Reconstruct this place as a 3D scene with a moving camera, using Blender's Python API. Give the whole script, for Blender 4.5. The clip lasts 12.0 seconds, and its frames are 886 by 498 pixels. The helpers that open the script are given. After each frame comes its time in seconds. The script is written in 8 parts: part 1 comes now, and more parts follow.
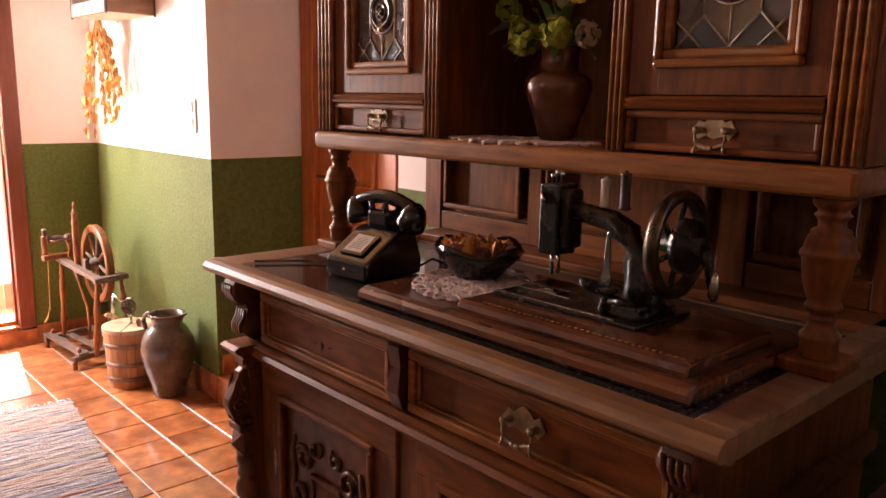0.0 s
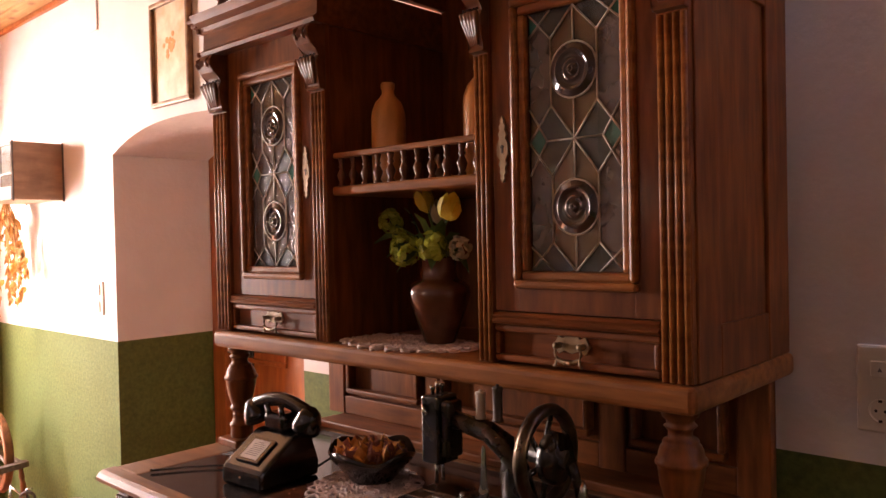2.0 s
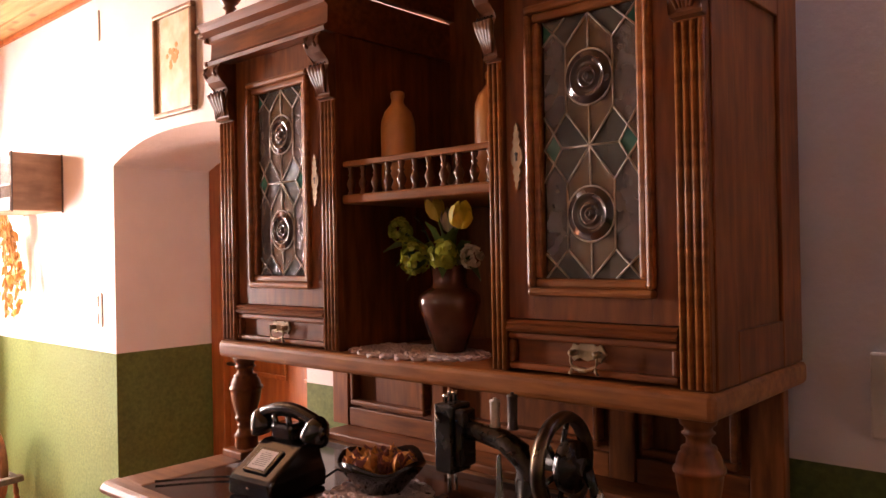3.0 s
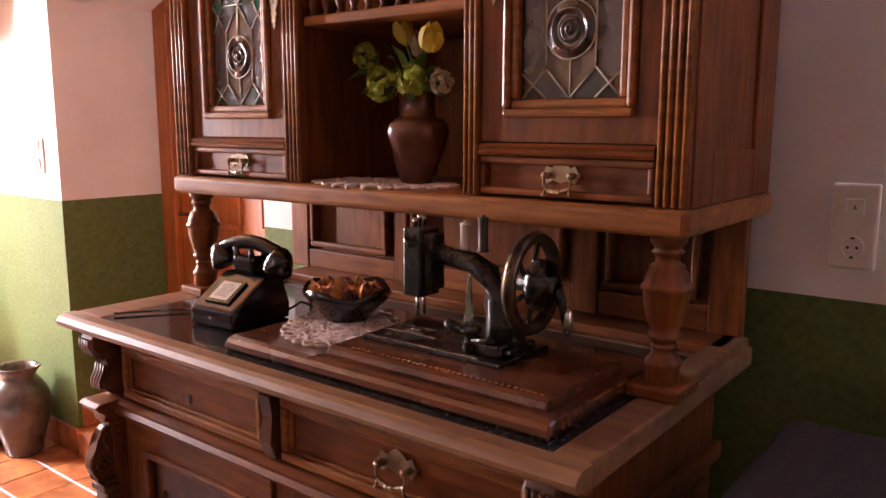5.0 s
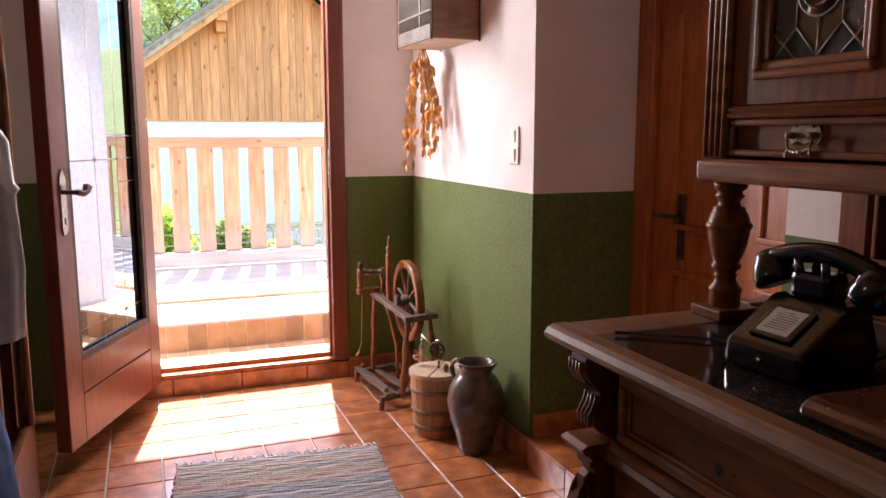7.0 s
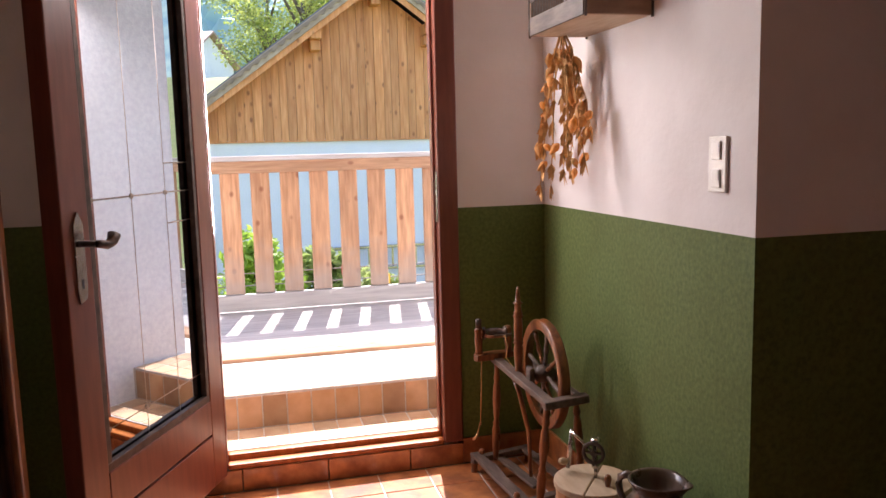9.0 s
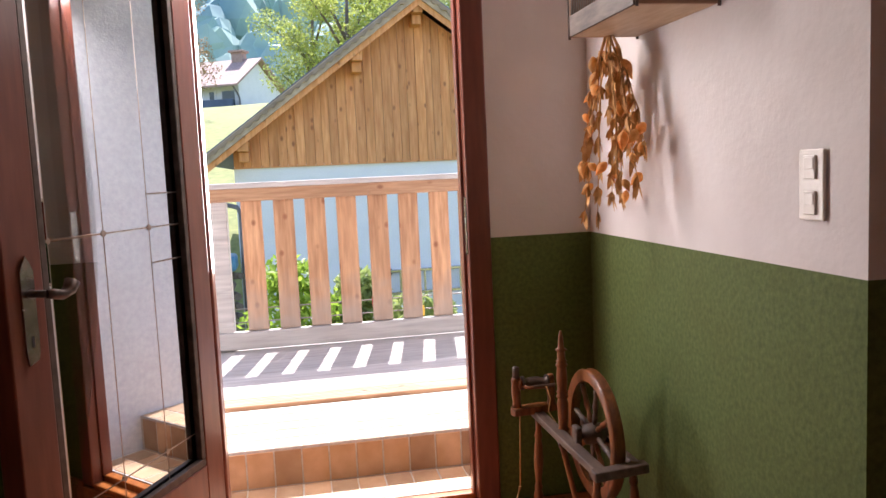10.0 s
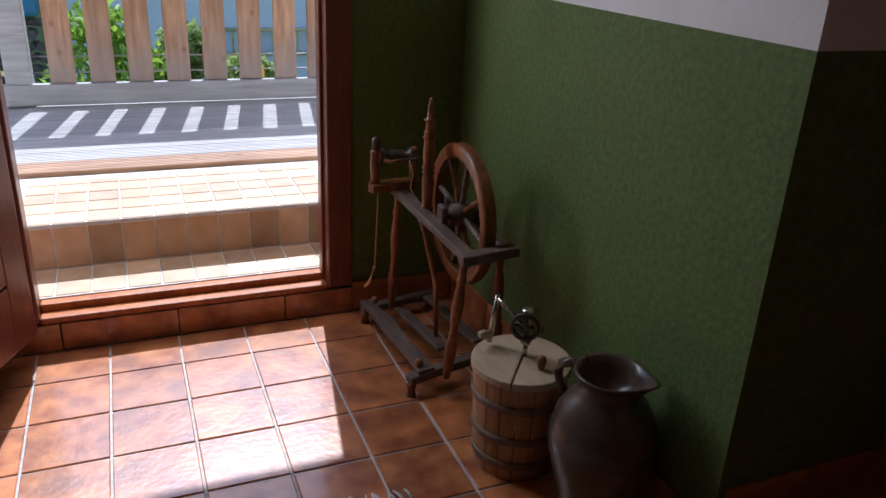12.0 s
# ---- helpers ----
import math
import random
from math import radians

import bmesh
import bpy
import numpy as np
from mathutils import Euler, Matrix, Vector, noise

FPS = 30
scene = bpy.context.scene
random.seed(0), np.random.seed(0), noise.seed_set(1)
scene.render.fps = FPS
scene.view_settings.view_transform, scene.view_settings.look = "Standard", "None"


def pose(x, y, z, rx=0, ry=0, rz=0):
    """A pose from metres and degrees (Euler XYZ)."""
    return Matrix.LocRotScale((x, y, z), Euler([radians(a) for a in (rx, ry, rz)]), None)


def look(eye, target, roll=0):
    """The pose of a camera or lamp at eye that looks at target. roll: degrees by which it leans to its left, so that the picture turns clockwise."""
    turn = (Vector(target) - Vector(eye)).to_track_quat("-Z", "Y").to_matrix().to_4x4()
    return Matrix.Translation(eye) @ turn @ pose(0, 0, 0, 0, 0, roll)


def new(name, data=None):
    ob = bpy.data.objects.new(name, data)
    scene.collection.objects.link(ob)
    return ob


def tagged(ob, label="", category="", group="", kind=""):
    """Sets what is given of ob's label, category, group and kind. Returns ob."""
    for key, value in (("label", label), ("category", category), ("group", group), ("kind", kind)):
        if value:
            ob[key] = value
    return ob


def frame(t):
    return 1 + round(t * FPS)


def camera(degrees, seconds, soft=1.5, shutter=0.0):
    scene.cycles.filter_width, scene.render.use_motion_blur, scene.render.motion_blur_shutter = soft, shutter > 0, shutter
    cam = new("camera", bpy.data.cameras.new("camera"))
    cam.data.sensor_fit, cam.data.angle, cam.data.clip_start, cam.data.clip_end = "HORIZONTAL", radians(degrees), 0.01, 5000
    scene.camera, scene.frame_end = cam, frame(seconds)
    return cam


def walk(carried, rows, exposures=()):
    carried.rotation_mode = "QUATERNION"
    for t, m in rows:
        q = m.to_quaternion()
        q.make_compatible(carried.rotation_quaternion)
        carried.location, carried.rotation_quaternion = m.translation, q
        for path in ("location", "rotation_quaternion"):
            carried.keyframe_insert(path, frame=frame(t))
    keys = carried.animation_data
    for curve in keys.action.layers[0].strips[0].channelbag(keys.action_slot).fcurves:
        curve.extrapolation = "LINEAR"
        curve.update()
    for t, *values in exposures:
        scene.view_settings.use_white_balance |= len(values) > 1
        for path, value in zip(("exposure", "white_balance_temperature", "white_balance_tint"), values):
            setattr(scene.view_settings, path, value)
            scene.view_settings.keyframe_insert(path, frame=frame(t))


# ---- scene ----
cam = camera(59.8, 12.0)
EXPOSURES = [(0.0, 3.75, 6900, 29), (2.5, 3.95, 7100, 33), (5.0, 4.42, 6200, 31), (5.5, 4.18, 6220, 28), (6.0, 3.2, 6200, 25), (6.5, 2.7, 6100, 24), (7.5, 2.3, 5900, 24), (9.5, 1.55, 6100, 21), (10.5, 1.4, 6000, 20), (11.0, 1.2, 5900, 21), (11.5, 0.9, 5600, 18), (12.0, 0.45, 5100, 11)]
PATH = [
    (0, (0.157, 0.66, 1.33), (1.485, 2.107, 0.955), 1.1),
    (0.5, (0.2, 0.602, 1.4), (1.606, 1.982, 1.052), 2.1),
    (1, (0.194, 0.567, 1.449), (1.636, 1.931, 1.203), 0.8),
    (1.5, (0.18, 0.555, 1.465), (1.649, 1.906, 1.337), 0.2),
    (2, (0.176, 0.551, 1.486), (1.655, 1.897, 1.453), -1.2),
    (2.5, (0.159, 0.561, 1.485), (1.636, 1.909, 1.497), -1.6),
    (2.7, (0.152, 0.571, 1.48), (1.628, 1.92, 1.497), -1.2),
    (4.3, (0.158, 0.603, 1.412), (1.748, 1.802, 1.223), -1.1),
    (4.5, (0.156, 0.606, 1.396), (1.735, 1.811, 1.167), -0.8),
    (5, (0.15, 0.633, 1.378), (1.706, 1.848, 1.059), 0.1),
    (5.5, (0.117, 0.693, 1.359), (1.604, 1.996, 1.056), -0.2),
    (6, (0.137, 0.814, 1.329), (1.329, 2.396, 1.053), -0.3),
    (6.5, (0.241, 0.953, 1.314), (1.162, 2.709, 1.05), 1.0),
    (7, (0.279, 1.157, 1.297), (0.992, 3.002, 1.001), -0.0),
    (7.5, (0.322, 1.406, 1.302), (0.95, 3.282, 1.009), 0.1),
    (7.7, (0.34, 1.513, 1.301), (0.89, 3.413, 1.004), -1.7),
    (9.3, (0.493, 2.226, 1.309), (0.97, 4.155, 1.084), -1.4),
    (9.5, (0.541, 2.311, 1.316), (1.006, 4.246, 1.114), -1.5),
    (10, (0.592, 2.468, 1.311), (0.958, 4.424, 1.113), -2.6),
    (10.5, (0.553, 2.65, 1.32), (1.066, 4.571, 1.103), -2.0),
    (11, (0.561, 2.75, 1.297), (1.267, 4.605, 1.055), 0.3),
    (11.5, (0.604, 2.78, 1.261), (1.33, 4.563, 0.722), 1.3),
    (12, (0.608, 2.789, 1.224), (1.331, 4.491, 0.46), 2.8),
]
walk(cam, [(t, look(eye, target, roll)) for t, eye, target, roll in PATH], EXPOSURES)

# ---- world and sun ----
SUN_EL, SUN_TO = 52.0, Vector((0.17, 0.98, 0))
world = bpy.data.worlds.new("sky")
scene.world = world
world.use_nodes = True
wn = world.node_tree.nodes
sky = wn.new("ShaderNodeTexSky")
sky.sky_type, sky.sun_disc = "NISHITA", False
sky.sun_elevation, sky.sun_rotation = radians(SUN_EL), math.atan2(SUN_TO.x, SUN_TO.y)
wn["Background"].inputs["Strength"].default_value = 0.15
world.node_tree.links.new(sky.outputs["Color"], wn["Background"].inputs["Color"])
sun = new("sun", bpy.data.lights.new("sun", "SUN"))
sun.data.energy, sun.data.angle, sun.data.color = 5.0, radians(0.53), (1.0, 0.95, 0.87)
way_down = -(SUN_TO.normalized() * math.cos(radians(SUN_EL)) + Vector((0, 0, math.sin(radians(SUN_EL)))))
sun.matrix_world = look((2, 15, 20), Vector((2, 15, 20)) + way_down)
# the sky's light, strengthened by added lamps in the door opening: on its reveal, under its head
for at, to, sx, sy, watts, tone in (((0.262, 5.37, 1.52), (0.12, 4.4, 1.38), 0.30, 1.08, 14.5, (1.0, 0.93, 0.85)), ((0.74, 5.125, 2.072), (0.86, 4.3, 0.75), 0.80, 0.06, 4.6, (1.0, 0.90, 0.78)),
                                    # added warm fill from a made-up opening in the unseen west wall
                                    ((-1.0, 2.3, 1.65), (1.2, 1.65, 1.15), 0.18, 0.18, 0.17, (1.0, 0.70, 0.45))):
    lamp = new("opening_fill", bpy.data.lights.new("opening_fill", "AREA"))
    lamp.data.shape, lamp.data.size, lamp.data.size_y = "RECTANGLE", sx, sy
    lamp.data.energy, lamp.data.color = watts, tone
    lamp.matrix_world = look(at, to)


# ---- materials ----
def material(name, dark, light, rough=0.6, metal=0.0, scale=20.0, stretch=(1, 1, 1), bump=0.1, bump_scale=None, detail=4.0,
             stain=None, stain_scale=3.0, stain_amount=0.35, coat=0.0, vary=0.0, lo=0.3, hi=0.7, rough_var=0.12):
    """A surface whose colour wanders between two tones at a fine scale, with larger stains, relief and uneven gloss."""
    m = bpy.data.materials.new(name)
    m.use_nodes = True
    nt = m.node_tree
    n, l = nt.nodes, nt.links
    b = n["Principled BSDF"]
    tc = n.new("ShaderNodeTexCoord")
    mp = n.new("ShaderNodeMapping")
    mp.inputs["Scale"].default_value = stretch
    l.new(tc.outputs["Object"], mp.inputs["Vector"])
    vec = mp.outputs["Vector"]
    if vary:
        info = n.new("ShaderNodeObjectInfo")
        sh = n.new("ShaderNodeVectorMath")
        sh.operation = "MULTIPLY_ADD"
        sh.inputs[1].default_value = (1, 1, 1)
        comb = n.new("ShaderNodeVectorMath")
        comb.operation = "SCALE"
        comb.inputs[0].default_value = (37, 23, 51)
        l.new(info.outputs["Random"], comb.inputs["Scale"])
        l.new(vec, sh.inputs[0])
        l.new(comb.outputs["Vector"], sh.inputs[2])
        vec = sh.outputs["Vector"]
    no = n.new("ShaderNodeTexNoise")
    no.inputs["Scale"].default_value, no.inputs["Detail"].default_value = scale, detail
    l.new(vec, no.inputs["Vector"])
    ramp = n.new("ShaderNodeValToRGB")
    ramp.color_ramp.elements[0].position, ramp.color_ramp.elements[1].position = lo, hi
    ramp.color_ramp.elements[0].color, ramp.color_ramp.elements[1].color = (*dark, 1), (*light, 1)
    l.new(no.outputs["Fac"], ramp.inputs["Fac"])
    col = ramp.outputs["Color"]
    big = n.new("ShaderNodeTexNoise")
    big.inputs["Scale"].default_value, big.inputs["Detail"].default_value = stain_scale, 5
    l.new(vec if vary else tc.outputs["Object"], big.inputs["Vector"])
    if stain:
        mx = n.new("ShaderNodeMix")
        mx.data_type = "RGBA"
        mr = n.new("ShaderNodeMapRange")
        mr.inputs["From Min"].default_value, mr.inputs["From Max"].default_value = 0.45, 0.7
        mr.inputs["To Max"].default_value = stain_amount
        l.new(big.outputs["Fac"], mr.inputs["Value"])
        l.new(mr.outputs["Result"], mx.inputs["Factor"])
        l.new(col, mx.inputs["A"])
        mx.inputs["B"].default_value = (*stain, 1)
        col = mx.outputs["Result"]
    if vary:
        hsv = n.new("ShaderNodeHueSaturation")
        mr2 = n.new("ShaderNodeMapRange")
        mr2.inputs["To Min"].default_value, mr2.inputs["To Max"].default_value = 1 - vary, 1 + vary
        l.new(info.outputs["Random"], mr2.inputs["Value"])
        l.new(mr2.outputs["Result"], hsv.inputs["Value"])
        l.new(col, hsv.inputs["Color"])
        col = hsv.outputs["Color"]
    l.new(col, b.inputs["Base Color"])
    rr = n.new("ShaderNodeMapRange")
    rr.inputs["To Min"].default_value, rr.inputs["To Max"].default_value = max(0.02, rough - rough_var), min(1, rough + rough_var)
    l.new(big.outputs["Fac"], rr.inputs["Value"])
    l.new(rr.outputs["Result"], b.inputs["Roughness"])
    b.inputs["Metallic"].default_value = metal
    if coat:
        b.inputs["Coat Weight"].default_value, b.inputs["Coat Roughness"].default_value = coat, 0.12
    if bump:
        bp = n.new("ShaderNodeBump")
        bp.inputs["Strength"].default_value, bp.inputs["Distance"].default_value = bump, 0.004
        src = no
        if bump_scale:
            src = n.new("ShaderNodeTexNoise")
            src.inputs["Scale"].default_value, src.inputs["Detail"].default_value = bump_scale, 5
            l.new(vec, src.inputs["Vector"])
        l.new(src.outputs["Fac"], bp.inputs["Height"])
        l.new(bp.outputs["Normal"], b.inputs["Normal"])
    return m


def glass(name, tint=(0.95, 0.97, 0.96), ior=1.5, rough=0.0, bump=0.0, bump_scale=30.0, through_amount=1.0):
    """Thin pane: lets light straight through and mirrors by Fresnel."""
    m = bpy.data.materials.new(name)
    m.use_nodes = True
    nt = m.node_tree
    n, l = nt.nodes, nt.links
    n.remove(n["Principled BSDF"])
    out = n["Material Output"]
    tr, gl, mix, fr = n.new("ShaderNodeBsdfTransparent"), n.new("ShaderNodeBsdfGlossy"), n.new("ShaderNodeMixShader"), n.new("ShaderNodeFresnel")
    tr.inputs["Color"].default_value = (*[c * through_amount for c in tint], 1)
    gl.inputs["Roughness"].default_value = rough
    fr.inputs["IOR"].default_value = ior
    if bump:
        tc, no, bp = n.new("ShaderNodeTexCoord"), n.new("ShaderNodeTexNoise"), n.new("ShaderNodeBump")
        no.inputs["Scale"].default_value, no.inputs["Detail"].default_value = bump_scale, 2
        l.new(tc.outputs["Object"], no.inputs["Vector"])
        l.new(no.outputs["Fac"], bp.inputs["Height"])
        bp.inputs["Strength"].default_value, bp.inputs["Distance"].default_value = bump, 0.01
        l.new(bp.outputs["Normal"], gl.inputs["Normal"])
        l.new(bp.outputs["Normal"], fr.inputs["Normal"])
    l.new(fr.outputs["Fac"], mix.inputs[0])
    l.new(tr.outputs[0], mix.inputs[1])
    l.new(gl.outputs[0], mix.inputs[2])
    l.new(mix.outputs[0], out.inputs["Surface"])
    return m


WALNUT = material("walnut", (0.122, 0.035, 0.009), (0.265, 0.084, 0.021), 0.40, scale=9, stretch=(6, 1, 6), bump=0.06, stain=(0.050, 0.017, 0.009), stain_scale=4, coat=0.04)
WALNUT_V = material("walnut_upright", (0.122, 0.035, 0.009), (0.265, 0.084, 0.021), 0.40, scale=9, stretch=(7, 7, 1), bump=0.06, stain=(0.050, 0.017, 0.009), stain_scale=4, coat=0.04)
WALNUT_L = material("worn_walnut", (0.19, 0.062, 0.015), (0.39, 0.148, 0.040), 0.40, scale=10, stretch=(6, 0.8, 6), bump=0.08, stain=(0.085, 0.034, 0.016), stain_scale=5, coat=0.1)
CARVED = material("carved_walnut", (0.080, 0.028, 0.012), (0.20, 0.076, 0.031), 0.33, scale=22, bump=0.1, stain=(0.04, 0.014, 0.008), coat=0.2)
WORKTOP = material("rubbed_walnut_top", (0.155, 0.068, 0.026), (0.32, 0.165, 0.075), 0.40, scale=8, stretch=(5, 0.8, 5), bump=0.1, stain=(0.13, 0.060, 0.028), stain_scale=6, stain_amount=0.6, coat=0.1)
GRANITE = material("black_granite", (0.007, 0.007, 0.008), (0.12, 0.11, 0.10), 0.09, scale=170, bump=0.0, stain=(0.02, 0.018, 0.017), stain_scale=40, lo=0.5, hi=0.75, rough_var=0.04)
BRASS = material("aged_brass", (0.27, 0.185, 0.105), (0.52, 0.40, 0.26), 0.36, 0.6, scale=60, bump=0.1, stain=(0.10, 0.07, 0.045), stain_scale=30, stain_amount=0.6)
LEAD = material("lead_came", (0.30, 0.25, 0.20), (0.44, 0.38, 0.31), 0.45, 0.35, scale=60, bump=0.1)
WHITE_WALL = material("white_plaster", (0.72, 0.68, 0.655), (0.79, 0.755, 0.73), 0.85, scale=5, bump=0.35, bump_scale=45, stain=(0.70, 0.64, 0.60), stain_scale=1.2, stain_amount=0.3)
GREEN_WALL = material("green_plaster", (0.070, 0.108, 0.021), (0.124, 0.168, 0.038), 0.8, scale=70, bump=0.4, bump_scale=90, stain=(0.10, 0.12, 0.035), stain_scale=6, stain_amount=0.3)
TERRACOTTA = material("glazed_terracotta", (0.27, 0.072, 0.020), (0.58, 0.225, 0.075), 0.32, scale=14, bump=0.22, bump_scale=55, stain=(0.16, 0.045, 0.018), stain_scale=11, stain_amount=0.7, vary=0.14, coat=0.8, rough_var=0.07)
GROUT = material("grey_grout", (0.36, 0.33, 0.31), (0.52, 0.49, 0.46), 0.85, scale=60, bump=0.2)
PALE_GROUT = material("pale_grout", (0.55, 0.52, 0.47), (0.70, 0.67, 0.62), 0.85, scale=60, bump=0.2)
PATIO = material("clay_tile", (0.52, 0.31, 0.16), (0.66, 0.45, 0.27), 0.5, scale=9, bump=0.12, stain=(0.38, 0.22, 0.14), stain_scale=6, stain_amount=0.5, vary=0.22)
DOOR_RED = material("red_brown_paint", (0.15, 0.040, 0.022), (0.21, 0.062, 0.034), 0.36, scale=8, stretch=(6, 6, 0.8), bump=0.05, stain=(0.13, 0.035, 0.02), coat=0.15)
DOOR_ORANGE = material("orange_stained_pine", (0.33, 0.088, 0.016), (0.50, 0.165, 0.036), 0.38, scale=7, stretch=(6, 6, 0.7), bump=0.05, stain=(0.16, 0.05, 0.016), stain_scale=5)
PINE_CEIL = material("varnished_pine", (0.42, 0.22, 0.085), (0.60, 0.37, 0.16), 0.42, scale=6, stretch=(7, 0.6, 7), bump=0.04, stain=(0.36, 0.17, 0.06), stain_scale=7, vary=0.1)
LARCH = material("larch_boards", (0.37, 0.18, 0.082), (0.59, 0.335, 0.175), 0.62, scale=7, stretch=(7, 7, 0.7), bump=0.12, stain=(0.27, 0.12, 0.055), stain_scale=5, stain_amount=0.6, vary=0.16)
LARCH_X = material("larch_rail", (0.31, 0.155, 0.075), (0.52, 0.30, 0.16), 0.62, scale=7, stretch=(0.7, 7, 7), bump=0.12, stain=(0.27, 0.14, 0.07), stain_scale=5, stain_amount=0.6, vary=0.12)
GREY_WOOD = material("weathered_decking", (0.36, 0.325, 0.30), (0.56, 0.51, 0.47), 0.75, scale=8, stretch=(0.6, 8, 8), bump=0.2, stain=(0.28, 0.25, 0.23), stain_scale=4, stain_amount=0.5, vary=0.14)
GABLE = material("gable_boards", (0.54, 0.205, 0.062), (0.72, 0.345, 0.13), 0.6, scale=4, stretch=(5, 5, 0.5), bump=0.12, stain=(0.40, 0.16, 0.045), stain_scale=1.2, stain_amount=0.6, vary=0.13)
RENDER_W = material("exterior_render", (0.66, 0.68, 0.70), (0.78, 0.79, 0.80), 0.9, scale=40, bump=0.5, bump_scale=90, stain=(0.62, 0.64, 0.64), stain_scale=1.5)
BLACK = material("black_bakelite", (0.006, 0.006, 0.006), (0.012, 0.011, 0.010), 0.16, scale=30, bump=0.02, rough_var=0.08, coat=0.4)
JAPAN = material("black_japanned_iron", (0.008, 0.007, 0.006), (0.022, 0.018, 0.013), 0.26, scale=40, bump=0.08, stain=(0.05, 0.032, 0.014), stain_scale=30, stain_amount=0.4)
DARK_STEEL = material("rubbed_dark_steel", (0.05, 0.036, 0.025), (0.20, 0.145, 0.095), 0.3, 0.9, scale=30, bump=0.06, stain=(0.03, 0.024, 0.018), stain_scale=18, stain_amount=0.6)
STEEL = material("bright_steel", (0.42, 0.39, 0.35), (0.60, 0.57, 0.52), 0.24, 0.95, scale=40, bump=0.05, stain=(0.2, 0.16, 0.12), stain_scale=25, stain_amount=0.4)
GILT = material("worn_gilt_paint", (0.16, 0.085, 0.025), (0.30, 0.17, 0.055), 0.4, 0.5, scale=60, bump=0.05)
LACE = material("white_crochet", (0.55, 0.45, 0.43), (0.72, 0.62, 0.60), 0.9, scale=300, bump=0.5)
PAPER = material("paper_card", (0.50, 0.43, 0.37), (0.60, 0.53, 0.46), 0.7, scale=80, bump=0.02)
INK = material("grey_ink", (0.16, 0.14, 0.13), (0.22, 0.20, 0.18), 0.7, scale=80, bump=0.0)
STONEWARE = material("brown_stoneware", (0.080, 0.028, 0.016), (0.150, 0.060, 0.036), 0.16, scale=18, bump=0.05, stain=(0.045, 0.02, 0.014), stain_scale=9, coat=0.4)
GREYJUG = material("grey_salt_glaze", (0.062, 0.043, 0.031), (0.118, 0.080, 0.056), 0.28, scale=16, bump=0.12, stain=(0.085, 0.05, 0.032), stain_scale=8, stain_amount=0.6, coat=0.08)
YELLOWCLAY = material("ochre_stoneware", (0.54, 0.22, 0.05), (0.66, 0.31, 0.085), 0.34, scale=14, bump=0.05, stain=(0.36, 0.15, 0.05), coat=0.2)
BOWLGLASS = material("dark_brown_glaze", (0.012, 0.008, 0.007), (0.03, 0.018, 0.013), 0.12, scale=20, bump=0.02, coat=0.4)
PETAL_O = material("dried_orange_petal", (0.52, 0.20, 0.04), (0.74, 0.38, 0.10), 0.7, scale=60, bump=0.2)
PETAL_R = material("dried_red_petal", (0.20, 0.06, 0.04), (0.33, 0.13, 0.10), 0.7, scale=60, bump=0.2)
LANTERN = material("dried_lantern_husk", (0.72, 0.36, 0.09), (0.90, 0.58, 0.22), 0.6, scale=50, bump=0.25, stain=(0.50, 0.19, 0.05), stain_scale=30, vary=0.2)
STEM = material("dry_stem", (0.50, 0.26, 0.08), (0.70, 0.42, 0.16), 0.8, scale=50, bump=0.2)
TULIP_Y = material("yellow_tulip", (0.74, 0.56, 0.06), (0.86, 0.72, 0.14), 0.5, scale=30, stretch=(4, 4, 1), bump=0.05)
TULIP_W = material("cream_tulip", (0.52, 0.48, 0.34), (0.66, 0.60, 0.44), 0.5, scale=30, stretch=(4, 4, 1), bump=0.05)
FLOWER_G = material("lime_hydrangea", (0.32, 0.38, 0.04), (0.54, 0.58, 0.10), 0.6, scale=40, bump=0.1)
LEAF = material("flower_leaf", (0.05, 0.10, 0.02), (0.12, 0.20, 0.04), 0.5, scale=30, bump=0.1)
SPIN = material("turned_fruitwood", (0.12, 0.036, 0.011), (0.29, 0.105, 0.032), 0.33, scale=12, stretch=(5, 5, 1), bump=0.06, stain=(0.12, 0.045, 0.02), stain_scale=9)
SPIN_D = material("grey_worn_wood", (0.065, 0.042, 0.030), (0.16, 0.108, 0.08), 0.6, scale=12, stretch=(5, 1, 5), bump=0.15, stain=(0.07, 0.048, 0.036), stain_scale=8)
BUCKET = material("bucket_staves", (0.37, 0.175, 0.068), (0.52, 0.275, 0.115), 0.55, scale=9, stretch=(5, 5, 0.7), bump=0.1, stain=(0.30, 0.15, 0.065), stain_scale=9)
PALE_WOOD = material("pale_lid_wood", (0.44, 0.32, 0.20), (0.56, 0.43, 0.29), 0.6, scale=9, stretch=(5, 1, 5), bump=0.1, stain=(0.37, 0.26, 0.16), stain_scale=8)
HOOP = material("dark_iron_hoop", (0.06, 0.045, 0.038), (0.12, 0.09, 0.075), 0.5, 0.6, scale=30, bump=0.1)
TUBHOOP = material("brown_tub_hoop", (0.15, 0.095, 0.06), (0.25, 0.16, 0.10), 0.5, scale=30, bump=0.1)
CAGEWOOD = material("stained_cage_wood", (0.20, 0.105, 0.055), (0.36, 0.21, 0.12), 0.6, scale=7, stretch=(1, 4, 4), bump=0.1, stain=(0.14, 0.07, 0.035), stain_scale=9, stain_amount=0.6)
WIRE = material("grey_wire", (0.22, 0.20, 0.19), (0.34, 0.31, 0.29), 0.4, 0.7, scale=60, bump=0.05)
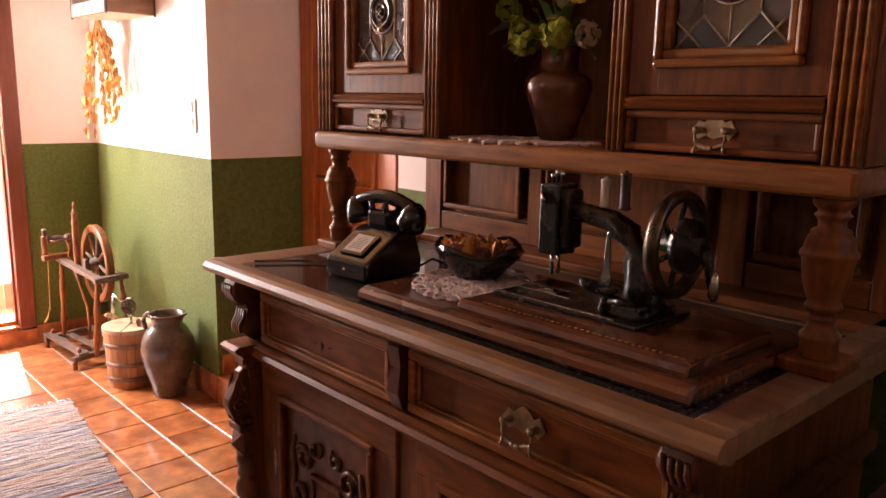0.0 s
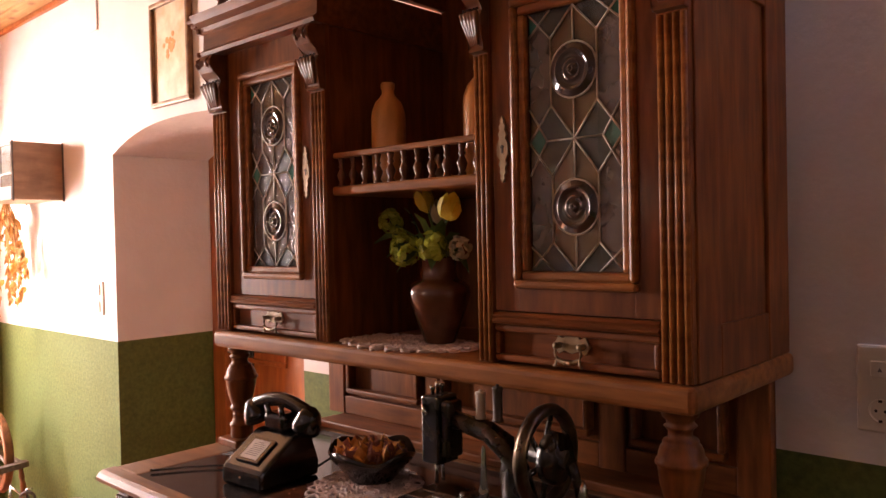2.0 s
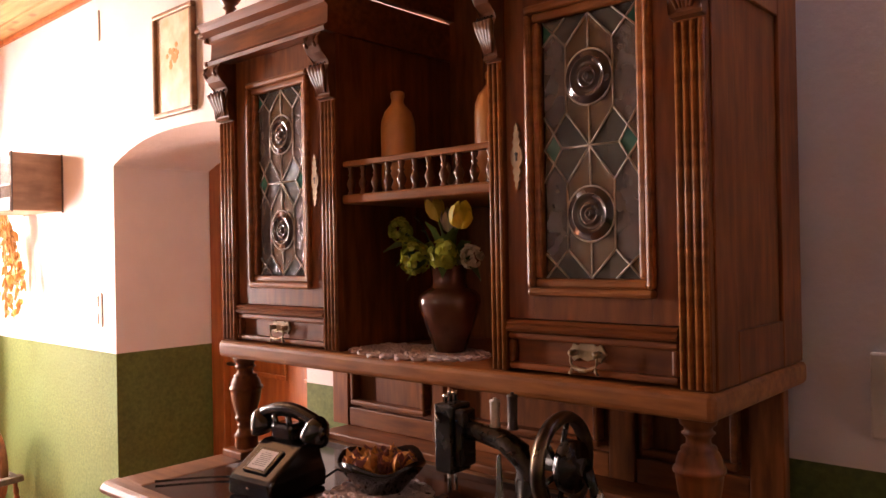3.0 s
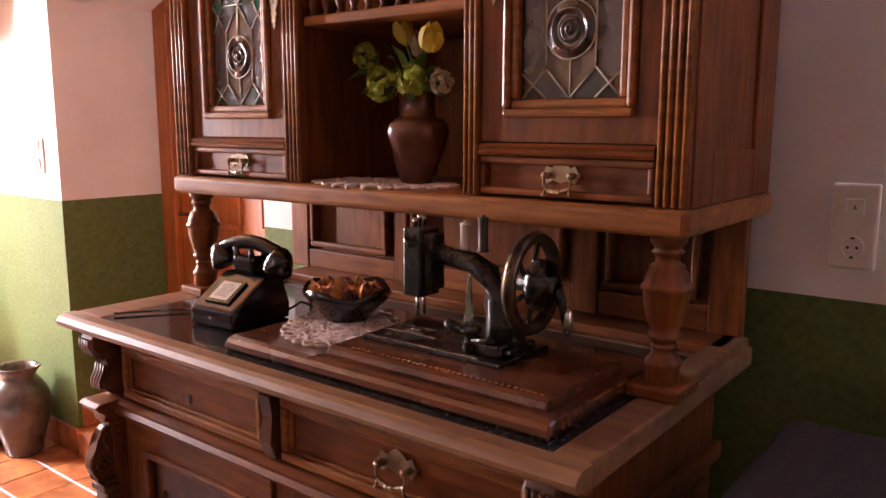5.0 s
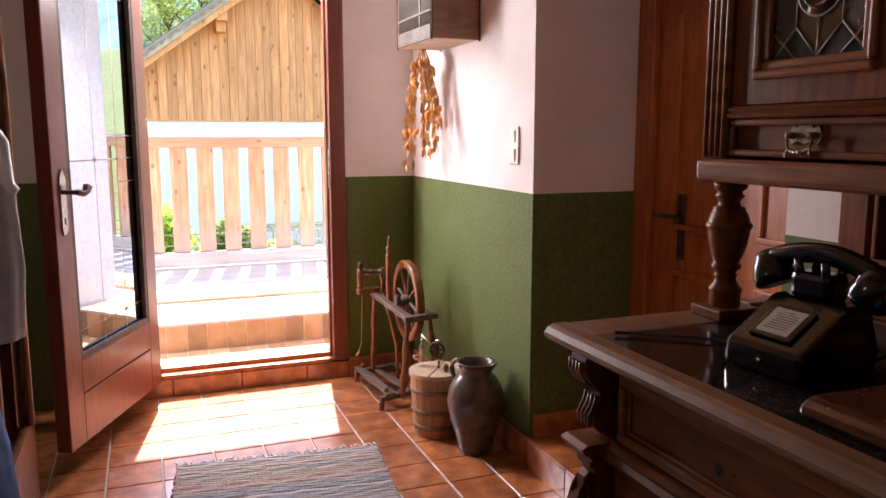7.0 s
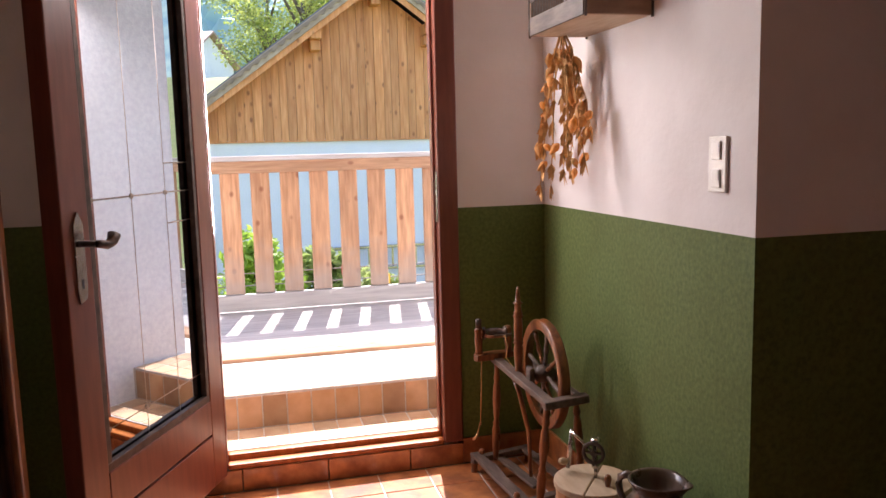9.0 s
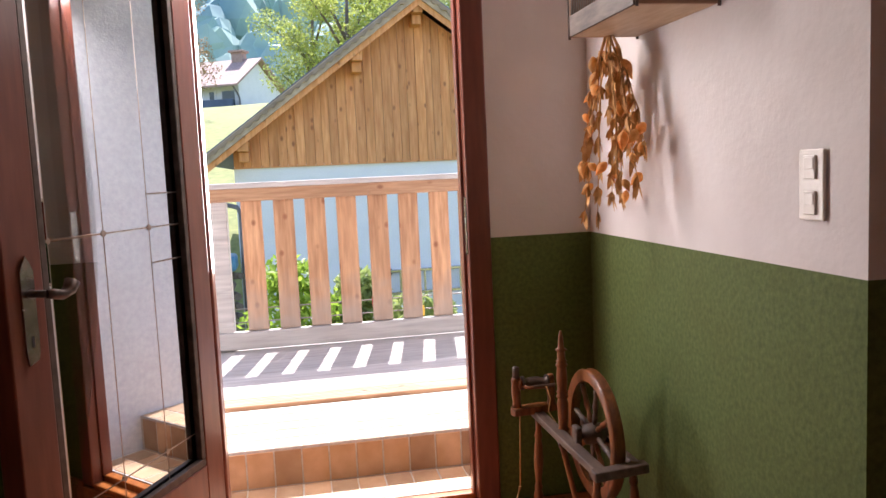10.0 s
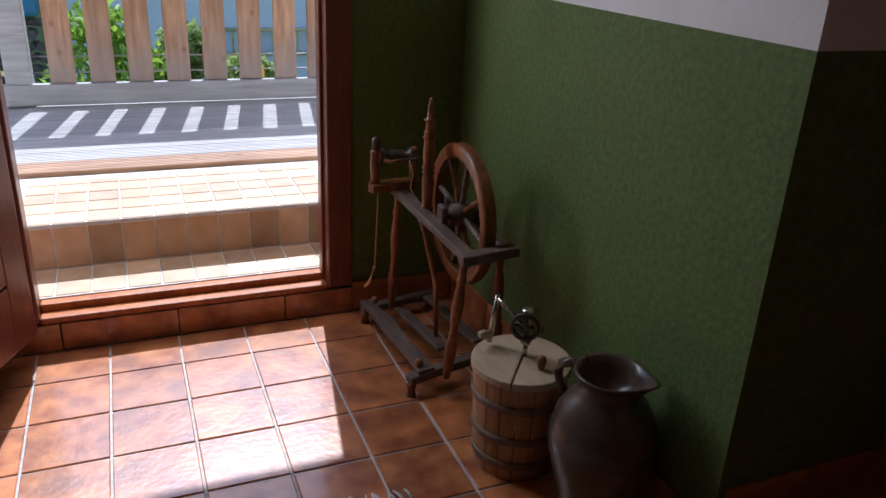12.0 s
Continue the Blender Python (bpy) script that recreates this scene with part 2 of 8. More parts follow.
PLASTIC = material("cream_plastic", (0.72, 0.67, 0.58), (0.78, 0.73, 0.64), 0.35, scale=30, bump=0.0, rough_var=0.05)
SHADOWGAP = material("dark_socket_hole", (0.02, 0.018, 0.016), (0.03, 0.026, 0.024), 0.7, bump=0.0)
PICTURE = material("faded_flower_print", (0.58, 0.46, 0.30), (0.76, 0.66, 0.50), 0.5, scale=22, bump=0.0, stain=(0.60, 0.36, 0.16), stain_scale=14, stain_amount=0.7)
GOLDFRAME = material("brown_gilt_frame", (0.13, 0.065, 0.028), (0.26, 0.14, 0.06), 0.35, 0.3, scale=30, bump=0.1)
DARKCLOTH = material("dark_brown_upholstery", (0.022, 0.013, 0.010), (0.045, 0.028, 0.021), 0.85, scale=120, bump=0.4)
GREY_CLOTH = material("grey_blue_satin", (0.30, 0.31, 0.35), (0.42, 0.43, 0.47), 0.45, scale=25, bump=0.25, bump_scale=18)
BLUE_CLOTH = material("blue_apron_cotton", (0.05, 0.12, 0.34), (0.10, 0.20, 0.46), 0.7, scale=40, bump=0.3, bump_scale=16)
GRASS = material("meadow", (0.10, 0.13, 0.02), (0.20, 0.22, 0.05), 0.9, scale=3, bump=0.6, bump_scale=8, stain=(0.24, 0.225, 0.08), stain_scale=0.3)
FOLIAGE = material("tree_foliage", (0.20, 0.27, 0.07), (0.42, 0.48, 0.17), 0.6, scale=1.2, bump=0.0, stain=(0.24, 0.27, 0.07), stain_scale=0.5, stain_amount=0.5)
BUSHLEAF = material("bush_foliage", (0.20, 0.32, 0.03), (0.42, 0.55, 0.08), 0.55, scale=6, bump=0.0, stain=(0.30, 0.40, 0.07), stain_scale=2.5)
# distance haze is put into this colour: far woods made paler and bluer
HAZED_WOOD = material("hazed_forest", (0.13, 0.24, 0.27), (0.40, 0.52, 0.39), 0.9, scale=0.09, bump=0.8, bump_scale=0.3, stain=(0.06, 0.13, 0.18), stain_scale=0.03)
BARK = material("bark", (0.10, 0.075, 0.055), (0.19, 0.15, 0.115), 0.9, scale=9, stretch=(3, 3, 1), bump=0.5)
ROOFTILE = material("pink_roof_tile", (0.30, 0.20, 0.165), (0.42, 0.30, 0.25), 0.8, scale=3, stretch=(4, 1, 1), bump=0.5, stain=(0.25, 0.17, 0.14), stain_scale=0.6)
ROOFGREY = material("roof_slate", (0.11, 0.11, 0.12), (0.18, 0.18, 0.19), 0.7, scale=6, bump=0.2)
FASCIA = material("grey_fascia_board", (0.34, 0.25, 0.17), (0.48, 0.38, 0.27), 0.7, scale=5, stretch=(1, 4, 1), bump=0.15, stain=(0.19, 0.14, 0.10), stain_scale=2)
TRIMWOOD = material("dark_weathered_trim", (0.20, 0.145, 0.095), (0.32, 0.24, 0.165), 0.75, scale=5, stretch=(1, 4, 1), bump=0.15)
BALCONY = material("blue_grey_panel", (0.07, 0.10, 0.16), (0.10, 0.14, 0.21), 0.6, scale=2, bump=0.0)
DARKWIN = material("dark_window_glass", (0.03, 0.045, 0.05), (0.07, 0.09, 0.095), 0.12, scale=2, bump=0.0)
RUGWEFT = [material("rug_" + k, d, e, 0.95, scale=160, bump=0.8, stain=d, stain_scale=25) for k, d, e in (
    ("pale", (0.50, 0.46, 0.44), (0.66, 0.62, 0.60)), ("grey", (0.34, 0.34, 0.38), (0.48, 0.48, 0.52)),
    ("blue", (0.30, 0.35, 0.45), (0.43, 0.48, 0.56)), ("rose", (0.40, 0.24, 0.22), (0.52, 0.35, 0.32)),
    ("sand", (0.42, 0.36, 0.30), (0.56, 0.49, 0.42)))]
PANE = glass("door_pane", (0.94, 0.97, 0.95), ior=1.25)
PANE.node_tree.nodes["Glossy BSDF"].inputs["Color"].default_value = (0.46, 0.49, 0.52, 1)
BORDER_PANE = glass("blue_grey_pane", (0.22, 0.27, 0.34), ior=1.31, rough=0.35)
RED_PANE = glass("red_pane", (0.55, 0.12, 0.08), ior=1.2)
GREEN_PANE = glass("green_pane", (0.15, 0.45, 0.32), ior=1.2)
CABPANE = glass("cabinet_pane", (0.7, 0.72, 0.7), ior=1.6)
def cloudy(name, c, bump_scale, clear):
    """Streaky cathedral glass: part of the light passes, part scatters in the glass, the rest mirrors."""
    m = material(name, [q * 0.75 for q in c], [q * 1.2 for q in c], 0.12, scale=26, bump=1.0, bump_scale=bump_scale, rough_var=0.05)
    m.node_tree.nodes["Principled BSDF"].inputs["Alpha"].default_value = 1 - clear
    return m


LEADED = [cloudy("leaded_clear", (0.15, 0.125, 0.115), 60, 0.25), cloudy("leaded_amber", (0.16, 0.092, 0.040), 40, 0.25), cloudy("leaded_teal", (0.03, 0.17, 0.125), 45, 0.15), cloudy("leaded_grey", (0.075, 0.076, 0.066), 50, 0.3)]
TEALSOLID = material("teal_glass", (0.05, 0.17, 0.13), (0.09, 0.25, 0.19), 0.14, scale=40, bump=0.3)


def sunlit(m, amount=0.45):
    """Lets light shine through thin leaves."""
    nt = m.node_tree
    b, out = nt.nodes["Principled BSDF"], nt.nodes["Material Output"]
    t, mix = nt.nodes.new("ShaderNodeBsdfTranslucent"), nt.nodes.new("ShaderNodeMixShader")
    nt.links.new(b.inputs["Base Color"].links[0].from_socket, t.inputs["Color"])
    mix.inputs[0].default_value = amount
    nt.links.new(b.outputs[0], mix.inputs[1])
    nt.links.new(t.outputs[0], mix.inputs[2])
    nt.links.new(mix.outputs[0], out.inputs["Surface"])
    return m


def knots(m, scale=(7, 7, 4.5), dark=(0.10, 0.035, 0.012), size=0.13):
    """Scatters small dark oval knots over a wood."""
    n, l = m.node_tree.nodes, m.node_tree.links
    b = n["Principled BSDF"]
    src = b.inputs["Base Color"].links[0].from_socket
    tc, info, sc, ad, mp, vo, mr, mx = [n.new("ShaderNode" + k) for k in ("TexCoord", "ObjectInfo", "VectorMath", "VectorMath", "Mapping", "TexVoronoi", "MapRange", "Mix")]
    sc.operation = "SCALE"
    sc.inputs[0].default_value = (13, 29, 41)
    l.new(info.outputs["Random"], sc.inputs["Scale"])
    ad.operation = "ADD"
    l.new(tc.outputs["Object"], ad.inputs[0])
    l.new(sc.outputs["Vector"], ad.inputs[1])
    mp.inputs["Scale"].default_value = scale
    l.new(ad.outputs["Vector"], mp.inputs["Vector"])
    l.new(mp.outputs["Vector"], vo.inputs["Vector"])
    vo.inputs["Scale"].default_value = 1.0
    mr.inputs["From Min"].default_value, mr.inputs["From Max"].default_value = size * 0.6, size * 1.5
    mr.inputs["To Min"].default_value, mr.inputs["To Max"].default_value = 0.8, 0.0
    l.new(vo.outputs["Distance"], mr.inputs["Value"])
    mx.data_type = "RGBA"
    l.new(mr.outputs["Result"], mx.inputs["Factor"])
    l.new(src, mx.inputs["A"])
    mx.inputs["B"].default_value = (*dark, 1)
    l.new(mx.outputs["Result"], b.inputs["Base Color"])


knots(LARCH, (11, 11, 8), (0.20, 0.06, 0.02), 0.13)
knots(LARCH_X, (7, 11, 11), (0.17, 0.055, 0.02), 0.12)


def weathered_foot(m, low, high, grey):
    """Boards that rain splash has bleached grey, unevenly, up from their lower ends."""
    n, l = m.node_tree.nodes, m.node_tree.links
    b = n["Principled BSDF"]
    old = b.inputs["Base Color"].links[0].from_socket
    geo, sep, no, ad, mr, mx = (n.new("ShaderNode" + k) for k in ("NewGeometry", "SeparateXYZ", "TexNoise", "Math", "MapRange", "Mix"))
    no.inputs["Scale"].default_value = 9
    l.new(geo.outputs["Position"], no.inputs["Vector"])
    l.new(geo.outputs["Position"], sep.inputs["Vector"])
    ad.operation = "MULTIPLY_ADD"
    ad.inputs[1].default_value = 0.35
    l.new(no.outputs["Fac"], ad.inputs[0])
    l.new(sep.outputs["Z"], ad.inputs[2])
    mr.inputs["From Min"].default_value, mr.inputs["From Max"].default_value = low, high
    mr.inputs["To Min"].default_value, mr.inputs["To Max"].default_value = 0.75, 0.0
    l.new(ad.outputs["Value"], mr.inputs["Value"])
    mx.data_type = "RGBA"
    l.new(mr.outputs["Result"], mx.inputs["Factor"])
    l.new(old, mx.inputs["A"])
    mx.inputs["B"].default_value = (*grey, 1)
    l.new(mx.outputs["Result"], b.inputs["Base Color"])


weathered_foot(LARCH, 0.62, 0.92, (0.36, 0.29, 0.24))
knots(GABLE, (4.5, 4.5, 2.6), (0.22, 0.07, 0.02), 0.13)
knots(PINE_CEIL, (9, 5, 9), (0.20, 0.07, 0.02), 0.12)
for m in (WALNUT, WALNUT_V, WALNUT_L, CARVED):
    m.node_tree.nodes["Principled BSDF"].inputs["Specular IOR Level"].default_value = 0.22
for m in (FOLIAGE, BUSHLEAF, LANTERN, TULIP_Y, TULIP_W, FLOWER_G):
    sunlit(m, 0.5)


# ---- building helpers ----
def box(bm, x0, y0, z0, x1, y1, z1, bev=0.0, mi=0, seg=2):
    """A box between two corners, its edges rounded by bev."""
    vs = bmesh.ops.create_cube(bm, size=1.0)["verts"]
    for v in vs:
        v.co = Vector(((x0 + x1) / 2 + v.co.x * (x1 - x0), (y0 + y1) / 2 + v.co.y * (y1 - y0), (z0 + z1) / 2 + v.co.z * (z1 - z0)))
    fs = {f for v in vs for f in v.link_faces}
    for f in fs:
        f.material_index = mi
    if bev:
        es = list({e for v in vs for e in v.link_edges})
        r = bmesh.ops.bevel(bm, geom=es, offset=bev, segments=seg, affect="EDGES", profile=0.5)
        for f in r["faces"]:
            f.material_index = mi
    return bm


def lathe(bm, prof, at=(0, 0, 0), segs=24, m=None, mi=0, cap=True):
    """Turns a profile of (radius, height) pairs about z; m turns it to another axis."""
    m = (m or Matrix.Identity(4))
    rings = []
    for r, z in prof:
        ring = []
        for i in range(segs):
            a = 2 * math.pi * i / segs
            ring.append(bm.verts.new(Vector(at) + (m @ Vector((r * math.cos(a), r * math.sin(a), z)))))
        rings.append(ring)
    for a, b in zip(rings, rings[1:]):
        for i in range(segs):
            f = bm.faces.new((a[i], a[(i + 1) % segs], b[(i + 1) % segs], b[i]))
            f.smooth, f.material_index = True, mi
    if cap:
        for ring, rev in ((rings[0], True), (rings[-1], False)):
            f = bm.faces.new(ring[::-1] if rev else ring)
            f.material_index = mi
    return bm


def tube(bm, pts, r, segs=8, mi=0, closed=False):
    """A round bar through points; r is one radius or one for each point."""
    pts = [Vector(p) for p in pts]
    rings = []
    k = len(pts)
    for i, p in enumerate(pts):
        a = pts[(i - 1) % k] if (i or closed) else p
        b = pts[(i + 1) % k] if (i < k - 1 or closed) else p
        d = (b - a).normalized()
        u = d.cross(Vector((0, 0, 1)) if abs(d.z) < 0.9 else Vector((1, 0, 0))).normalized()
        w = d.cross(u)
        rad = r[i] if isinstance(r, (list, tuple)) else r
        rings.append([bm.verts.new(p + (u * math.cos(2 * math.pi * j / segs) + w * math.sin(2 * math.pi * j / segs)) * rad) for j in range(segs)])
    for i in range(k if closed else k - 1):
        a, b = rings[i], rings[(i + 1) % k]
        for j in range(segs):
            f = bm.faces.new((a[j], a[(j + 1) % segs], b[(j + 1) % segs], b[j]))
            f.smooth, f.material_index = True, mi
    if not closed:
        for ring in (rings[0], rings[-1]):
            bm.faces.new(ring).material_index = mi
    return bm


def prism(bm, poly, axis, a, b, mi=0, bev=0.0):
    """Extrudes a flat outline along an axis from a to b. The outline's two numbers are the other two axes in xyz order."""
    def at(p, d):
        return {"x": (d, p[0], p[1]), "y": (p[0], d, p[1]), "z": (p[0], p[1], d)}[axis]
    lo = [bm.verts.new(at(p, a)) for p in poly]
    hi = [bm.verts.new(at(p, b)) for p in poly]
    fs = [bm.faces.new(lo), bm.faces.new(hi[::-1])]
    k = len(poly)
    for i in range(k):
        fs.append(bm.faces.new((lo[(i + 1) % k], lo[i], hi[i], hi[(i + 1) % k])))
    for f in fs:
        f.material_index = mi
    if bev:
        es = list({e for f in fs[:2] for e in f.edges})
        r = bmesh.ops.bevel(bm, geom=es, offset=bev, segments=2, affect="EDGES", profile=0.5)
        for f in r["faces"]:
            f.material_index = mi
    return bm


SITE = []                                             # how the thing being built is trimmed and set in the room


def sited(p):
    p = Vector(p)
    return SITE[-1](p) if SITE else p


def mesh_of(name, bm, mats):
    for v in bm.verts:
        v.co = sited(v.co)
    bmesh.ops.recalc_face_normals(bm, faces=bm.faces)
    me = bpy.data.meshes.new(name)
    bm.to_mesh(me)
    bm.free()
    for m in (mats if isinstance(mats, (list, tuple)) else [mats]):
        me.materials.append(m)
    return me


def part(name, bm, mats, parent, label=""):
    """Links a bmesh, drawn in the world's metres, as one part under a thing or under a part."""
    ob = new(name, mesh_of(name, bm, mats))
    ob.parent = parent
    if parent.type == "EMPTY":
        ob.matrix_parent_inverse = parent.matrix_basis.inverted()
    return tagged(ob, label)


def thing(name, label, category, at, group="", kind=""):
    e = new(name)
    e.empty_display_size = 0.05
    e.matrix_basis = Matrix.Translation(sited(at))
    return tagged(e, label, category, group, kind)


def solid(name, bm, mats, label="", category="", group="", kind=""):
    return tagged(new(name, mesh_of(name, bm, mats)), label, category, group, kind)


def setting(name, bm, mats, label="", category=""):
    return solid(name, bm, mats, label, category, "", "structure")


def smooth(ob):
    for p in ob.data.polygons:
        p.use_smooth = True
    return ob


def piece(name, me, parent, at=None):
    ob = new(name, me)
    ob.parent = parent
    if at is not None:
        ob.matrix_basis = at
    return ob


# ---- the room ----
XE, YN, XW, YS, ZC, DADO = 1.63, 5.10, -0.78, -2.4, 2.60, 1.074
NI0, NI1, NIX = 2.60, 3.72, 2.10                      # niche: its two ends along the wall and its back
DX0, DX1, DTOP = 0.22, 1.256, 2.16                    # opening for the outer door
NSTEP = 0.120                                         # height of the niche's raised floor
YOUT = 5.71                                           # outer face of the end wall


XS, SDADO = 1.735, 1.053                              # the wall behind the sideboard stands back, its dado a little lower


def wall_boxes(bm, x0, y0, x1, y1, z0=0.0, z1=ZC, dado=DADO):
    """A stretch of wall, green below the dado line and white above."""
    if z0 < dado:
        box(bm, x0, y0, z0, x1, y1, min(dado, z1), mi=1)
    if z1 > dado:
        box(bm, x0, y0, max(dado, z0), x1, y1, z1, mi=0)


bm = bmesh.new()
wall_boxes(bm, XE, NI1, XE + 0.6, YN)
wall_boxes(bm, XS, YS, XE + 0.6, NI0, dado=SDADO)
wall_boxes(bm, NIX + 0.05, NI0, XE + 0.6, NI1)
# segmental arch over the niche
arch = [(NI0, ZC), (NI0, 1.853)]
for i in range(1, 16):
    y = NI0 + (NI1 - NI0) * i / 16
    u = (y - (NI0 + NI1) / 2) / ((NI1 - NI0) / 2)
    arch.append((y, 1.853 + 0.097 * (1 - abs(u) ** 2.5)))
arch += [(NI1, 1.853), (NI1, ZC)]
prism(bm, arch, "x", XE, NIX + 0.05)
wall_east = setting("wall_east", bm, [WHITE_WALL, GREEN_WALL], "plastered wall, white above a dark green dado", "wall")

bm = bmesh.new()
wall_boxes(bm, DX1, YN, XE + 0.6, YN + 0.075)
wall_boxes(bm, XW, YN, DX0, YN + 0.075)
box(bm, DX0, YN, DTOP, DX1, YN + 0.075, ZC)
box(bm, 1.295, YN + 0.075, -0.6, 6.0, YOUT, 3.2, mi=2)
box(bm, -5.0, YN + 0.075, -0.6, 0.235, YOUT, 3.2, mi=2)
box(bm, 0.235, YN + 0.075, DTOP + 0.03, 1.295, YOUT, 3.2, mi=2)
wall_north = setting("wall_north", bm, [WHITE_WALL, GREEN_WALL, RENDER_W], "thick end wall with the open balcony door", "wall")

WY0, WY1, WZ0, WZ1 = 2.2, 2.4, 1.55, 1.75              # unseen opening added in the wall behind for the fill lamp
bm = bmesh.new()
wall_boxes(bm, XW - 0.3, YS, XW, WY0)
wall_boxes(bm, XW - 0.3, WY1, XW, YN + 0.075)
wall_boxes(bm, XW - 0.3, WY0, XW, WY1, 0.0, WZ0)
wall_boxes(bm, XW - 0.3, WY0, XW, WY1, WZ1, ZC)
setting("wall_west", bm, [WHITE_WALL, GREEN_WALL], "plastered wall with a green dado", "wall")
bm = bmesh.new()
wall_boxes(bm, XW - 0.2, YS - 0.2, XE + 0.6, YS)
setting("wall_south", bm, [WHITE_WALL, GREEN_WALL], "plastered wall with a green dado", "wall")

# ceiling of pine boards with a cornice strip
bm = bmesh.new()
w = 0.115
k = int((XE - XW) / w) + 1
for i in range(k):
    box(bm, XW + i * w + 0.003, YS, ZC, min(XE, XW + (i + 1) * w - 0.003), YN, ZC + 0.02, bev=0.004, seg=1)
box(bm, XW, YS, ZC + 0.012, XE, YN, ZC + 0.05)
setting("ceiling", bm, PINE_CEIL, "varnished pine board ceiling", "ceiling")
bm = bmesh.new()
box(bm, XE - 0.022, YS, ZC - 0.025, XE - 0.001, YN - 0.022, ZC - 0.001, bev=0.005)
box(bm, XW, YN - 0.022, ZC - 0.025, XE - 0.001, YN - 0.001, ZC - 0.001, bev=0.005)
setting("ceiling_trim", bm, DOOR_ORANGE, "stained wooden ceiling strip", "trim")

# floor: grout bed, tiles laid on it at the end of the file
TP, TX0, TY0 = 0.2003, 0.285, 4.503                     # pitch and one crossing of the joints
bm = bmesh.new()
box(bm, XW, YS, -0.12, NIX + 0.05, YN + 0.075, -0.004)
floor = setting("floor", bm, GROUT, "glazed terracotta tile floor with pale grey joints", "floor")

# skirting of red tile
bm = bmesh.new()
for y0, y1, xw in ((NI1 + 0.002, YN - 0.013, XE), (YS, NI0, XS)):
    y = y1
    while y > y0 + 0.01:
        a = max(y0, y - 0.30)
        box(bm, xw - 0.012, a + 0.003, 0.0, xw - 0.0005, y, 0.118, bev=0.003)
        y = a
x = XE - 0.013
for x0, x1 in ((DX1, XE - 0.013), (-0.1, 0.0)):
    box(bm, x0, YN - 0.012, 0.0, x1, YN - 0.0005, 0.105, bev=0.003)
for x0 in (XE + 0.016, XE + 0.246):
    box(bm, x0, NI1 - 0.012, NSTEP, min(x0 + 0.228, NIX - 0.032), NI1 - 0.0005, NSTEP + 0.09, bev=0.003)
setting("baseboard", bm, TERRACOTTA, "red glazed tile skirting", "skirting")
bm = bmesh.new()
x = 0.02
for i in range(4):
    box(bm, x + 0.003, YN - 0.016, 0.0, min(x + 0.335, DX1 - 0.002), YN - 0.0015, 0.088, bev=0.003)
    x += 0.335
setting("step_tiles", bm, TERRACOTTA, "red glazed tiles on the riser under the door", "skirting")

# raised floor of the niche: a step clad in the same red tile
bm = bmesh.new()
box(bm, XE + 0.008, NI0 - 0.004, 0.0, NIX + 0.05, NI1 - 0.0005, NSTEP - 0.014)
y = NI1 - 0.002
while y > NI0 + 0.05:
    a = max(NI0 - 0.002, y - 0.30)
    box(bm, XE - 0.012, a + 0.003, 0.0, XE + 0.0075, y, NSTEP - 0.010, bev=0.003)
    for x0 in (XE - 0.012, XE + 0.236):
        box(bm, x0 + 0.002, a + 0.003, NSTEP - 0.0135, min(x0 + 0.246, NIX + 0.0), y, NSTEP, bev=0.003)
    y = a
setting("niche_step", bm, TERRACOTTA, "raised niche floor faced with red glazed tile", "step")

# brown inner door in the niche
door_in = thing("door_1", "orange-stained pine inner door, closed, in the niche", "door", (NIX, 3.1, 0), kind="structure")
bm = bmesh.new()
DT = 1.93
box(bm, NIX - 0.03, NI1 - 0.10, NSTEP, NIX + 0.05, NI1 - 0.002, DT, bev=0.006)
box(bm, NIX - 0.03, NI0 + 0.002, NSTEP, NIX + 0.05, NI0 + 0.10, DT, bev=0.006)
box(bm, NIX - 0.03, NI0 + 0.10, DT - 0.09, NIX + 0.05, NI1 - 0.10, DT, bev=0.006)
part("door_frame", bm, DOOR_ORANGE, door_in)
bm = bmesh.new()
box(bm, NIX + 0.0, NI0 + 0.102, NSTEP + 0.006, NIX + 0.045, NI1 - 0.102, DT - 0.092, bev=0.003)
for y0, y1, z0, z1 in ((NI0 + 0.22, 3.07, 0.25, 0.80), (3.19, NI1 - 0.22, 0.25, 0.80), (NI0 + 0.22, 3.07, 0.95, 1.72), (3.19, NI1 - 0.22, 0.95, 1.72)):
    for a in ((y0, z0, y1, z0 + 0.02), (y0, z1 - 0.02, y1, z1), (y0, z0 + 0.02, y0 + 0.02, z1 - 0.02), (y1 - 0.02, z0 + 0.02, y1, z1 - 0.02)):
        box(bm, NIX - 0.012, a[0], a[1], NIX + 0.001, a[2], a[3], bev=0.004)
leaf_in = part("door_leaf", bm, DOOR_ORANGE, door_in)
bm = bmesh.new()
box(bm, NIX - 0.008, 3.43, 0.84, NIX - 0.0005, 3.465, 1.08, bev=0.003)
tube(bm, [(NIX - 0.005, 3.447, 1.00), (NIX - 0.05, 3.447, 1.00), (NIX - 0.055, 3.465, 1.00), (NIX - 0.055, 3.545, 0.998)], 0.008)
part("door_handle", bm, HOOP, leaf_in, "dark iron lever handle")

